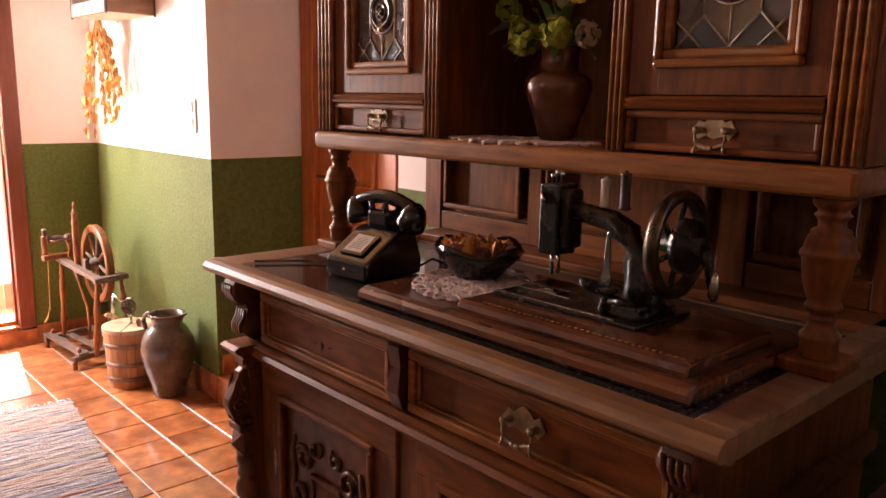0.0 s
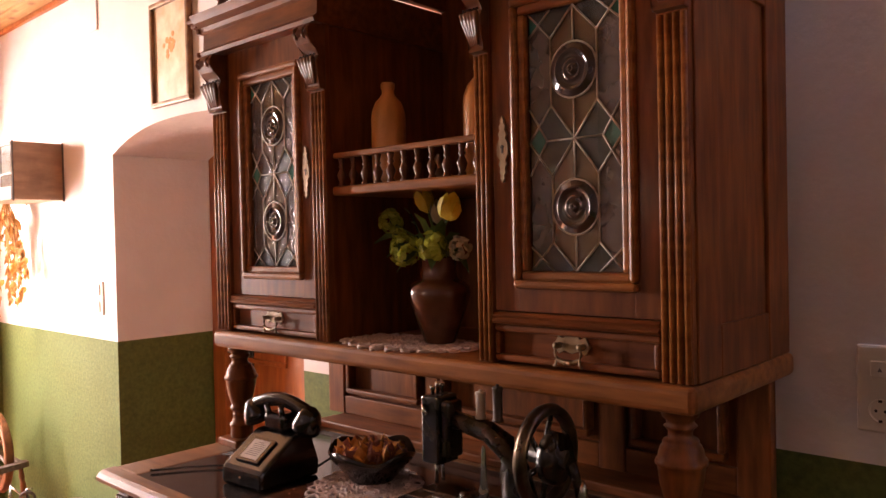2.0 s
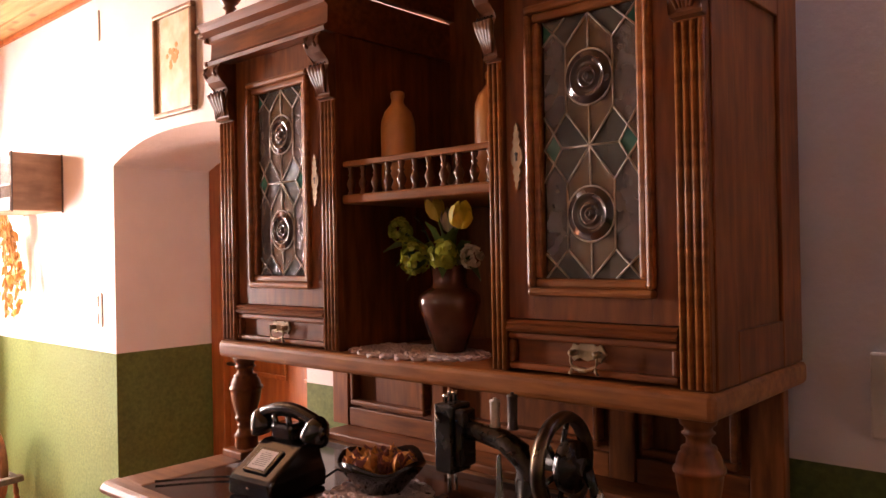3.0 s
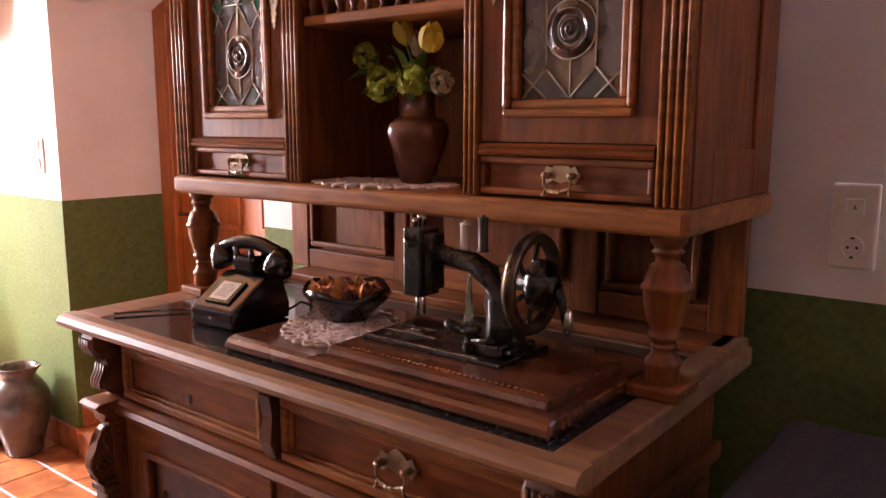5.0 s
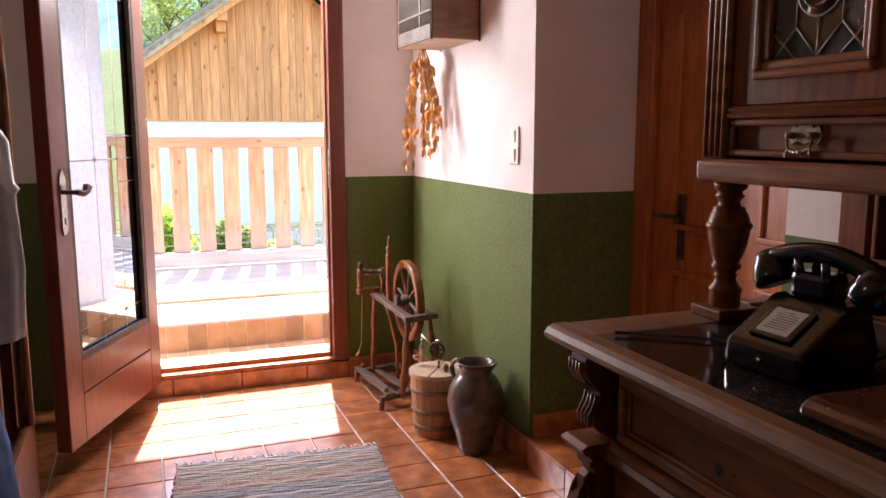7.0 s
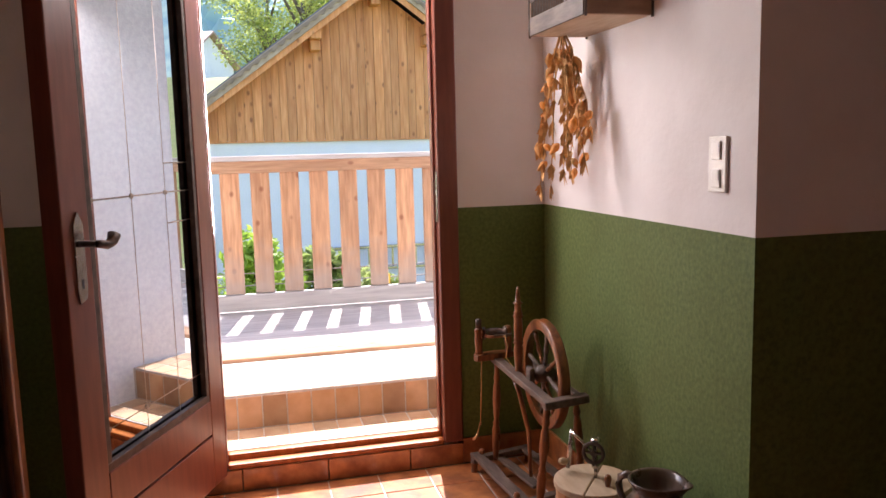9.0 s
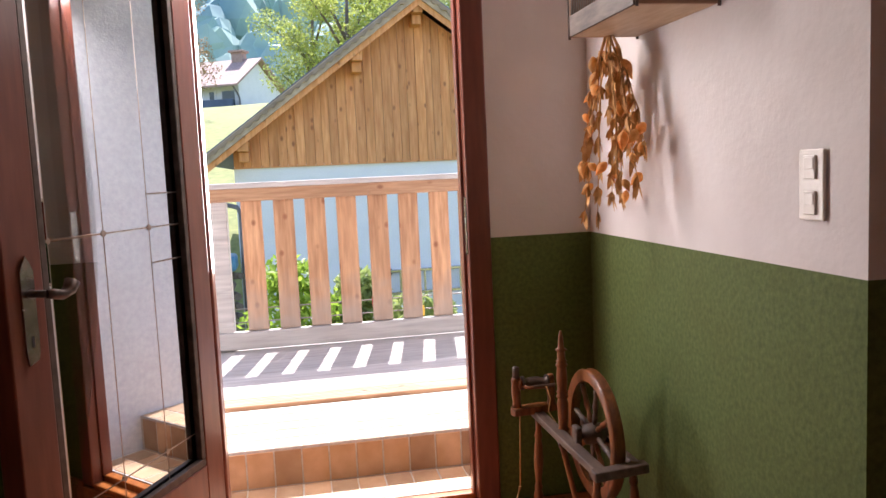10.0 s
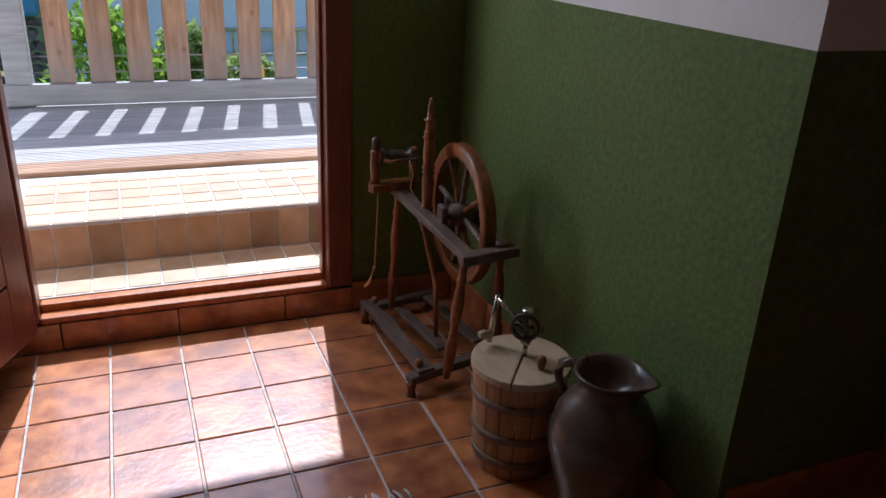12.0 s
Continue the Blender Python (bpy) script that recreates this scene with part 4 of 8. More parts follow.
# corner brackets and turned half-columns of the base
for y0, y1 in ((1.0, 1.052), (2.190, 2.243)):
    bm = bmesh.new()
    prism(bm, [(1.06, 0.92), (0.99, 0.92), (0.983, 0.905), (0.985, 0.885), (1.0, 0.87), (1.018, 0.862), (1.024, 0.845), (1.018, 0.825), (1.005, 0.805), (1.006, 0.788), (1.02, 0.775), (1.035, 0.765), (1.06, 0.762)], "y", y0, y1, bev=0.004)
    lathe(bm, [(0.018, y0 - 0.003), (0.020, y0 + 0.004), (0.020, y1 - 0.004), (0.018, y1 + 0.003)], (1.004, 0, 0.898), 14, Matrix(((1, 0, 0, 0), (0, 0, 1, 0), (0, 1, 0, 0), (0, 0, 0, 1))))
    corbel = part("corbel", bm, CARVED, side, "carved scroll bracket")
    for k in range(4):
        yy = y0 + 0.008 + k * 0.0115
        bm = bmesh.new()
        tube(bm, [(0.982, yy, 0.912), (0.981, yy, 0.895), (0.992, yy, 0.874), (1.014, yy, 0.86)], 0.0042, 6)
        tube(bm, [(1.016, yy, 0.845), (1.012, yy, 0.825), (1.001, yy, 0.806), (1.003, yy, 0.786)], 0.0036, 6)
        part("reed", bm, CARVED, corbel)
    bm = bmesh.new()
    yc = (y0 + y1) / 2
    prism(bm, [(1.06, 0.757), (0.988, 0.757), (0.976, 0.750), (0.984, 0.738), (0.998, 0.732), (1.0, 0.722), (1.06, 0.722)], "y", y0 - 0.012, y1 + 0.012, bev=0.002)
    part("waist_cap", bm, WALNUT, side)
    bm = bmesh.new()
    for k, (xa, za, zb) in enumerate(((1.004, 0.704, 0.7215), (1.014, 0.690, 0.7035), (1.022, 0.668, 0.6895))):
        box(bm, xa, y0 + 0.002 + 0.002 * k, za, 1.06, y1 - 0.002 - 0.002 * k, zb, bev=0.003)
    box(bm, 1.026, y0 + 0.008, 0.30, 1.06, y1 - 0.008, 0.6675, bev=0.003)
    box(bm, 0.996, y0 + 0.002, 0.09, 1.06, y1 - 0.002, 0.165, bev=0.004)
    column = part("column", bm, WALNUT_V, side, "stepped corner post")
    bm = bmesh.new()
    ear = [(1.03, 0.690), (1.012, 0.692), (1.0, 0.684), (0.994, 0.662), (0.982, 0.640), (0.970, 0.618), (0.967, 0.598), (0.974, 0.578), (0.986, 0.562), (0.996, 0.542), (1.006, 0.532), (1.03, 0.53)]
    prism(bm, ear, "y", yc - 0.015, yc + 0.015, bev=0.005)
    for e in (-1, 1):
        tube(bm, [(0.996 + (0.020 - 0.0012 * i) * math.cos(0.6 * i), yc + e * 0.0165, 0.600 + (0.022 - 0.0013 * i) * math.sin(0.6 * i)) for i in range(15)], 0.0035, 6)
        tube(bm, [(1.006, yc + e * 0.0165, 0.676), (1.004, yc + e * 0.0165, 0.655), (1.012, yc + e * 0.0165, 0.636)], 0.0035, 6)
    part("scroll_ear", bm, CARVED, column, "carved scroll ear")
    bm = bmesh.new()
    for za, zb, xa in ((0.548, 0.562, 0.998), (0.528, 0.546, 0.988)):
        box(bm, xa, y0 - 0.004, za, 1.028, y1 + 0.004, zb, bev=0.004)
    vs = [bm.verts.new(q) for q in ((1.0, y0, 0.526), (1.0, y1, 0.526), (1.0, y1, 0.462), (1.0, y0, 0.462))]
    tip = bm.verts.new((0.978, yc, 0.494))
    for i in range(4):
        bm.faces.new((vs[i], vs[(i + 1) % 4], tip))
    box(bm, 1.0, y0, 0.462, 1.028, y1, 0.526)
    part("pyramid_block", bm, CARVED, column)
    bm = bmesh.new()
    lathe(bm, [(0.018, 0.166), (0.026, 0.176), (0.018, 0.188), (0.022, 0.22), (0.026, 0.27), (0.022, 0.31), (0.016, 0.335), (0.024, 0.345), (0.028, 0.365), (0.024, 0.385), (0.016, 0.394), (0.022, 0.404), (0.018, 0.425), (0.024, 0.445), (0.022, 0.461)], (1.016, yc, 0), 18)
    part("half_column", bm, CARVED, column, "turned half-column")

# turned posts that carry the upper part
POST = [(0.033, 0.0), (0.034, 0.003), (0.033, 0.024), (0.036, 0.027), (0.036, 0.033), (0.030, 0.037), (0.024, 0.045), (0.022, 0.052), (0.025, 0.054), (0.025, 0.057), (0.022, 0.059), (0.024, 0.064), (0.031, 0.068), (0.033, 0.072), (0.031, 0.076), (0.027, 0.079),
        (0.034, 0.092), (0.041, 0.112), (0.0445, 0.132), (0.0455, 0.140), (0.0495, 0.142), (0.0500, 0.146), (0.0485, 0.149), (0.0445, 0.151), (0.0435, 0.158), (0.039, 0.168), (0.034, 0.172), (0.035, 0.175), (0.033, 0.178), (0.024, 0.181), (0.023, 0.190), (0.029, 0.196),
        (0.032, 0.198), (0.027, 0.201), (0.026, 0.206), (0.034, 0.211), (0.036, 0.216), (0.036, 0.224)]
for y in (0.992, 2.218):
    bm = bmesh.new()
    box(bm, 1.267, y - 0.043, 0.9655, 1.353, y + 0.043, 0.985, bev=0.004)
    lathe(bm, [(r * 0.79, 0.985 + h) for r, h in POST], (1.310, y, 0), 28)
    part("post", bm, WALNUT_V, side, "turned baluster post")

# back panels between worktop and shelf
bm = bmesh.new()
box(bm, 1.585, Y0 + 0.02, 0.965, 1.60, Y1 - 0.06, 1.21)
back = part("back_panel", bm, WALNUT_V, side)
bm = bmesh.new()
box(bm, 1.50, Y0 + 0.02, 0.9655, 1.585, Y1 - 0.08, 0.985, bev=0.004)
part("back_ledge", bm, WALNUT, back)
for y0, y1 in ((0.974, 1.039), (1.279, 1.343), (1.823, 1.866), (2.197, 2.266)):
    bm = bmesh.new()
    box(bm, 1.570, y0, 0.985, 1.5852, y1, 1.208, bev=0.003)
    part("stile", bm, WALNUT_V, back)
for y0, y1 in ((1.039, 1.279), (1.343, 1.823), (1.866, 2.197)):
    bm = bmesh.new()
    box(bm, 1.572, y0, 0.985, 1.5852, y1, 1.035, bev=0.003)
    part("rail", bm, WALNUT, back)
    bm = bmesh.new()
    frame4(bm, 1.562, 1.5855, y0 + 0.02, y1 - 0.02, 1.045, 1.2075, 0.014, bev=0.004)
    part("panel_moulding", bm, WALNUT, back)
for a in ((1.36, Y0 + 0.004, 0.9655, 1.585, Y0 + 0.05, 0.985), (1.36, Y1 - 0.07, 0.9655, 1.50, Y1 - 0.03, 0.985)):
    bm = bmesh.new()
    box(bm, *a, bev=0.004)
    part("side_ledge", bm, WORKTOP, side)

# shelf board of the upper part
SY0, SY1 = 0.944, 2.256
bm = bmesh.new()
box(bm, 1.257, SY0, 1.209, 1.612, SY1, 1.249, bev=0.011, seg=3)
part("shelf_board", bm, WALNUT_L, side, "worn walnut shelf board")

# two towers with a niche between
TOP = 1.935
towers = ((0.953, 1.364), (1.80, 2.253))
for y0, y1 in towers:
    for nm, a in (("tower_side", (PX + 0.018, y0 + 0.003, 1.249, 1.60, y0 + 0.022, TOP)), ("tower_side", (PX + 0.018, y1 - 0.022, 1.249, 1.60, y1 - 0.003, TOP)), ("tower_back", (1.585, y0 + 0.022, 1.249, 1.60, y1 - 0.022, TOP)),
                  ("tower_floor", (PX + 0.03, y0 + 0.022, 1.318, 1.585, y1 - 0.022, 1.332)), ("tower_roof", (PX + 0.03, y0 + 0.022, TOP - 0.016, 1.585, y1 - 0.022, TOP))):
        bm = bmesh.new()
        box(bm, *a, bev=0.001, seg=1)
        part(nm, bm, WALNUT_V, side)
    outer, s = (y0, -1) if y0 < 1.2 else (y1, 1)
    bm = bmesh.new()
    yy = (outer - 0.004, outer + 0.004) if s < 0 else (outer - 0.004, outer + 0.004)
    for a in ((PX + 0.02, 1.25, PX + 0.09, TOP), (1.52, 1.25, 1.60, TOP), (PX + 0.09, 1.25, 1.52, 1.33), (PX + 0.09, TOP - 0.08, 1.52, TOP)):
        box(bm, a[0], yy[0], a[1], a[2], yy[1], a[3], bev=0.002)
    part("side_frame", bm, WALNUT_V, side)

# fluted pilasters with carved capitals
for y0, y1 in ((0.953, 1.004), (1.333, 1.366), (1.798, 1.846), (2.192, 2.254)):
    bm = bmesh.new()
    box(bm, PX + 0.006, y0, 1.2495, PX + 0.024, y1, TOP, bev=0.002)
    n = 4 if y1 - y0 > 0.045 else 3
    w = (y1 - y0) / n
    p = part("pilaster", bm, WALNUT_V, side, "fluted pilaster")
    for k in range(n):
        yc = y0 + (k + 0.5) * w
        bm = bmesh.new()
        tube(bm, [(PX + 0.006, yc, 1.252), (PX + 0.006, yc, 1.79)], w * 0.40, 10)
        part("reed", bm, WALNUT_L, p)
    bm = bmesh.new()
    prism(bm, [(PX + 0.012, 1.932), (PX - 0.030, 1.930), (PX - 0.040, 1.918), (PX - 0.040, 1.902), (PX - 0.030, 1.888), (PX - 0.012, 1.876), (PX - 0.006, 1.866), (PX - 0.016, 1.85), (PX - 0.014, 1.825), (PX - 0.005, 1.802), (PX - 0.008, 1.795), (PX + 0.012, 1.793)], "y", y0 - 0.001, y1 + 0.001, bev=0.003)
    for k in range(5):
        u = (k - 2) / 2
        yc = (y0 + y1) / 2
        hw = (y1 - y0) / 2
        tube(bm, [(PX - 0.010, yc + u * hw * 0.4, 1.806), (PX - 0.016, yc + u * hw * 0.65, 1.826), (PX - 0.022, yc + u * hw * 0.85, 1.845), (PX - 0.026, yc + u * hw * 0.98, 1.858), (PX - 0.020, yc + u * hw, 1.866)], [0.003, 0.005, 0.006, 0.006, 0.003], 6)
    for yc in (y0 + 0.010, y1 - 0.010):
        tube(bm, [(PX - 0.036 + 0.014 * (1 - i / 12) * math.cos(i * 0.8), yc, 1.908 + 0.016 * (1 - i / 12) * math.sin(i * 0.8)) for i in range(13)], 0.004, 6)
    part("capital", bm, CARVED, p, "carved acanthus capital")

# cornices on the towers
for y0, y1 in towers:
    bm = bmesh.new()
    o = 0.045
    prof = [(PX + 0.02, TOP), (PX - 0.020, TOP), (PX - 0.024, TOP + 0.008), (PX - 0.012, TOP + 0.018), (PX - 0.010, TOP + 0.055), (PX - 0.018, TOP + 0.060), (PX - 0.022, TOP + 0.070), (PX - 0.040, TOP + 0.078), (PX - 0.046, TOP + 0.088), (PX - 0.052, TOP + 0.095), (PX + 0.02, TOP + 0.095)]
    ya, yb = (y0 - 0.012, y1 + 0.004) if y0 < 1.2 else (y0 - 0.004, y1 + 0.012)
    prism(bm, prof, "y", ya, yb)
    cornice = part("cornice", bm, WALNUT, side, "stepped cornice")
    bm = bmesh.new()
    box(bm, PX + 0.02, ya, TOP, 1.60, yb, TOP + 0.094, bev=0.003)
    part("tower_top", bm, WALNUT, cornice)
    ye, d = (ya, -1) if y0 < 1.2 else (yb, 1)
    for q, za, zb in ((0.012, 0.0, 0.012), (0.012, 0.058, 0.07), (0.026, 0.072, 0.084), (0.036, 0.084, 0.094)):
        bm = bmesh.new()
        box(bm, PX - 0.02 - q * 0.5, min(ye, ye + d * q), TOP + za, 1.60, max(ye, ye + d * q), TOP + zb, bev=0.003)
        part("cornice_step", bm, WALNUT, cornice)
    yf = y1 - 0.03 if y0 > 1.2 else y0 + 0.03
    bm = bmesh.new()
    box(bm, PX - 0.012, yf - 0.032, TOP + 0.095, PX + 0.052, yf + 0.032, TOP + 0.112, bev=0.003)
    lathe(bm, [(0.026, 0.112), (0.022, 0.122), (0.012, 0.128), (0.010, 0.138), (0.018, 0.145), (0.012, 0.150), (0.022, 0.158), (0.030, 0.172), (0.031, 0.185), (0.026, 0.200), (0.012, 0.209), (0.002, 0.211)], (PX + 0.02, yf, TOP), 20)
    part("finial", bm, CARVED, side, "turned ball finial")
    bm = bmesh.new()
    yin = y0 if y0 > 1.2 else y1
    s = 1 if y0 > 1.2 else -1
    crest = [(yin + s * a, TOP + 0.095 + b) for a, b in ((0.30, 0.0), (0.28, 0.012), (0.30, 0.025), (0.25, 0.028), (0.22, 0.05), (0.19, 0.045), (0.16, 0.075), (0.11, 0.10), (0.06, 0.105), (0.03, 0.12), (0.0, 0.12), (0.0, 0.0))]
    prism(bm, crest, "x", PX + 0.01, PX + 0.034, bev=0.005)
    part("crest", bm, CARVED, side, "carved cresting")

# niche: back, middle shelf with gallery, top
bm = bmesh.new()
box(bm, 1.585, 1.366, 1.249, 1.60, 1.798, 2.26)
for yc in (1.50, 1.665):
    box(bm, 1.572, yc - 0.012, 1.60, 1.586, yc + 0.012, 2.24, bev=0.005)
lathe(bm, [(0.09, 0.0), (0.10, 0.006), (0.11, 0.006), (0.12, 0.0)], (1.585, 1.46, 1.95), 28, pose(0, 0, 0, 0, -90, 0), cap=False)
part("niche_back", bm, WALNUT_V, side)
bm = bmesh.new()
box(bm, PX + 0.0, 1.366, 2.24, 1.60, 1.798, 2.27, bev=0.004)
box(bm, PX + 0.02, 1.366, TOP + 0.096, 1.60, 1.385, 2.24)
box(bm, PX + 0.02, 1.779, TOP + 0.096, 1.60, 1.798, 2.24)
part("niche_top", bm, WALNUT, side)
GX = PX + 0.022
bm = bmesh.new()
box(bm, GX, 1.366, 1.566, 1.585, 1.798, 1.586, bev=0.005)
part("niche_shelf", bm, WALNUT_L, side)
bm = bmesh.new()
box(bm, GX + 0.004, 1.366, 1.646, GX + 0.024, 1.798, 1.658, bev=0.003)
gal = part("gallery_rail", bm, WALNUT_L, side, "little gallery rail")
for i in range(11):
    y = 1.385 + i * 0.0395
    bm = bmesh.new()
    lathe(bm, [(0.0085, 0.0), (0.0085, 0.004), (0.005, 0.008), (0.009, 0.018), (0.0105, 0.024), (0.007, 0.032), (0.004, 0.038), (0.0075, 0.042), (0.004, 0.046), (0.007, 0.055), (0.008, 0.061)], (GX + 0.014, y, 1.5855), 12)
    part("baluster", bm, CARVED, gal)

# small drawers and the ledges over them
for y0, y1 in ((1.006, 1.331), (1.848, 2.190)):
    bm = bmesh.new()
    box(bm, PX + 0.022, y0, 1.254, PX + 0.05, y1, 1.318)
    frame4(bm, PX + 0.008, PX + 0.024, y0, y1, 1.254, 1.318, 0.012, bev=0.004)
    d = part("small_drawer", bm, WALNUT, side)
    handle(d, PX + 0.021, (y0 + y1) / 2 + 0.004, 1.290, 0.92)
    bm = bmesh.new()
    moulding(bm, [(0, 1.319), (0.006, 1.320), (0.010, 1.325), (0.004, 1.330), (0.008, 1.335), (0.0, 1.340)], y0, y1, PX + 0.010)
    part("ledge", bm, WALNUT, side)

# glazed doors
def glazed_door(y0, y1, gy0, gy1):
    gz0, gz1 = 1.412, 1.845
    m = 0.030
    bm = bmesh.new()
    a, b = gy0 - m + 0.008, gy1 + m - 0.008
    box(bm, PX + 0.014, y0, 1.342, PX + 0.034, a, TOP, bev=0.0004)
    box(bm, PX + 0.014, b, 1.342, PX + 0.034, y1, TOP, bev=0.0004)
    box(bm, PX + 0.014, a, 1.342, PX + 0.034, b, gz0 - 0.022, bev=0.0004)
    box(bm, PX + 0.014, a, gz1 + 0.022, PX + 0.034, b, TOP, bev=0.0004)
    door = part("glazed_door", bm, WALNUT_V, side)
    bm = bmesh.new()
    frame4(bm, PX + 0.002, PX + 0.022, gy0 - m, gy1 + m, gz0 - m, gz1 + m, 0.014, bev=0.006)
    frame4(bm, PX + 0.010, PX + 0.026, gy0 - m + 0.013, gy1 + m - 0.013, gz0 - m + 0.013, gz1 + m - 0.013, 0.016, bev=0.005)
    part("glazing_frame", bm, WALNUT_L, door)
    # leaded glass: a long hexagon field with two roundels and a star of lozenges
    gx, yc, zc, hw = PX + 0.024, (gy0 + gy1) / 2, (gz0 + gz1) / 2, (gy1 - gy0) / 2
    q = hw * 0.50
    Z = (gz1 - gz0) / 2
    rz, rr = Z * 0.515, hw * 0.50
    P = lambda u, v: (yc + u, zc + v)
    panes = []
    for s in (-1, 1):
        for t in (-1, 1):
            k = 1 if t < 0 else 2
            panes += [(1, [P(s * hw, 0), P(s * hw, t * 0.056), P(s * (hw - 0.018), t * 0.028)]),
                      (0, [P(s * q, t * 0.058), P(s * (hw - 0.018), t * 0.028), P(s * hw, t * 0.056), P(s * hw, t * (Z - 0.04)), P(s * (hw - 0.018), t * (Z - 0.022)), P(s * q, t * (Z - 0.047))]),
                      (1, [P(0, 0), P(s * q, t * 0.058), P(s * q, t * (Z - 0.047)), P(0, t * Z)]),
                      (3, [P(0, 0), P(s * (hw - 0.036), 0), P(s * (hw - 0.018), t * 0.028), P(s * q, t * 0.058)]),
                      (3, [P(s * q, t * (Z - 0.047)), P(s * (hw - 0.018), t * (Z - 0.022)), P(s * q, t * Z), P(0, t * Z)]),
                      (3, [P(s * (hw - 0.018), t * (Z - 0.022)), P(s * hw, t * Z), P(s * q, t * Z)]),
                      (k, [P(s * (hw - 0.018), t * (Z - 0.022)), P(s * hw, t * (Z - 0.04)), P(s * hw, t * Z)])]
        panes.append((2, [P(s * (hw - 0.036), 0), P(s * (hw - 0.018), 0.028), P(s * hw, 0), P(s * (hw - 0.018), -0.028)]))
    for k, poly in panes:
        bm = bmesh.new()
        prism(bm, poly, "x", gx, gx + 0.003)
        part("pane", bm, LEADED[k], door)
    came = bmesh.new()
    lines = [(P(0, -Z), P(0, -rz - rr)), (P(0, -rz + rr), P(0, rz - rr)), (P(0, rz + rr), P(0, Z)), (P(-(hw - 0.036), 0), P(hw - 0.036, 0))]
    for s in (-1, 1):
        for t in (-1, 1):
            lines += [(P(0, 0), P(s * q, t * 0.058)), (P(s * q, t * 0.058), P(s * hw, 0)), (P(s * q, t * 0.058), P(s * q, t * (Z - 0.047))), (P(s * q, t * (Z - 0.047)), P(0, t * Z)),
                      (P(s * q, t * (Z - 0.047)), P(s * hw, t * Z)), (P(s * hw, t * 0.056), P(s * (hw - 0.036), 0)), (P(s * hw, t * (Z - 0.04)), P(s * q, t * Z))]
    for a, b in lines:
        tube(came, [(gx - 0.001, *a), (gx - 0.001, *b)], 0.0018, 6)
    for t in (-1, 1):
        tube(came, [(gx - 0.002, yc + rr * math.cos(i * math.pi / 14), zc + t * rz + rr * math.sin(i * math.pi / 14)) for i in range(28)], 0.0019, 6, closed=True)
    tagged(part("lead_came", came, LEAD, door, "pale lead cames"), kind="stuff")
    for t in (-1, 1):
        bm = bmesh.new()
        lathe(bm, [(rr, 0.0), (rr * 0.95, 0.003), (rr * 0.80, 0.003), (rr * 0.75, 0.0065), (rr * 0.69, 0.007), (rr * 0.62, 0.0035), (rr * 0.44, 0.002), (rr * 0.38, 0.0055), (rr * 0.32, 0.006), (rr * 0.26, 0.003), (rr * 0.20, 0.0035), (rr * 0.15, 0.010), (rr * 0.08, 0.0105), (0.0005, 0.006)], (gx - 0.001, yc, zc + t * rz), 28, pose(0, 0, 0, 0, -90, 0))
        part("bullseye", bm, BULLSEYE, door, "dark bottle-glass roundel")
    ky = y1 - 0.026 if y0 < 1.3 else y0 + 0.026
    bm = bmesh.new()
    half_o = [(0.0, 0.058), (0.004, 0.050), (0.003, 0.045), (0.007, 0.040), (0.005, 0.033), (0.009, 0.026), (0.006, 0.019), (0.012, 0.010), (0.013, 0.0), (0.012, -0.010), (0.006, -0.019), (0.009, -0.026), (0.005, -0.033), (0.007, -0.040), (0.003, -0.045), (0.004, -0.050), (0.0, -0.058)]
    prism(bm, [(ky + a, 1.622 + b) for a, b in half_o] + [(ky - a, 1.622 + b) for a, b in half_o[1:-1][::-1]], "x", PX + 0.0075, PX + 0.0135)
    esc = part("escutcheon", bm, BRASS, door, "pierced brass keyhole plate")
    bm = bmesh.new()
    lathe(bm, [(0.0035, 0), (0.0035, 0.0008)], (PX + 0.0073, ky, 1.626), 10, pose(0, 0, 0, 0, -90, 0))
    box(bm, PX + 0.0065, ky - 0.0015, 1.615, PX + 0.0073, ky + 0.0015, 1.625)
    part("keyhole", bm, SHADOWGAP, esc)
    return door


BULLSEYE = material("bottle_glass", (0.030, 0.017, 0.014), (0.060, 0.034, 0.028), 0.06, scale=14, bump=0.0, rough_var=0.02, coat=0.6)
glazed_door(1.006, 1.331, 1.072, 1.254)
glazed_door(1.848, 2.190, 1.925, 2.107)


# ---- things on the sideboard ----
def on_sideboard(p):
    """What stands on the sideboard goes with it, but keeps its own depth."""
    z = 0.9452 + 1.046 * (p.z - 0.9655) if p.z < 1.2495 else 1.251 + 1.046 * (p.z - 1.249)
    return Vector((p.x + 0.008, 1.700 + 1.010 * (p.y - 1.593), z))


SITE[-1] = on_sideboard
CT = 0.9655                                           # worktop
rnd = random.Random(11)

# telephone
ph_pose = pose(1.185, 1.912, CT, 0, 0, 4)
phone = thing("telephone", "old black bakelite desk telephone with a paper card", "telephone", (0, 0, 0))
phone.matrix_basis = Matrix.Translation(sited(ph_pose.translation))


def ph(name, bm, mats, parent=phone, label=""):
    bm.transform(ph_pose)
    return part(name, bm, mats, parent, label)


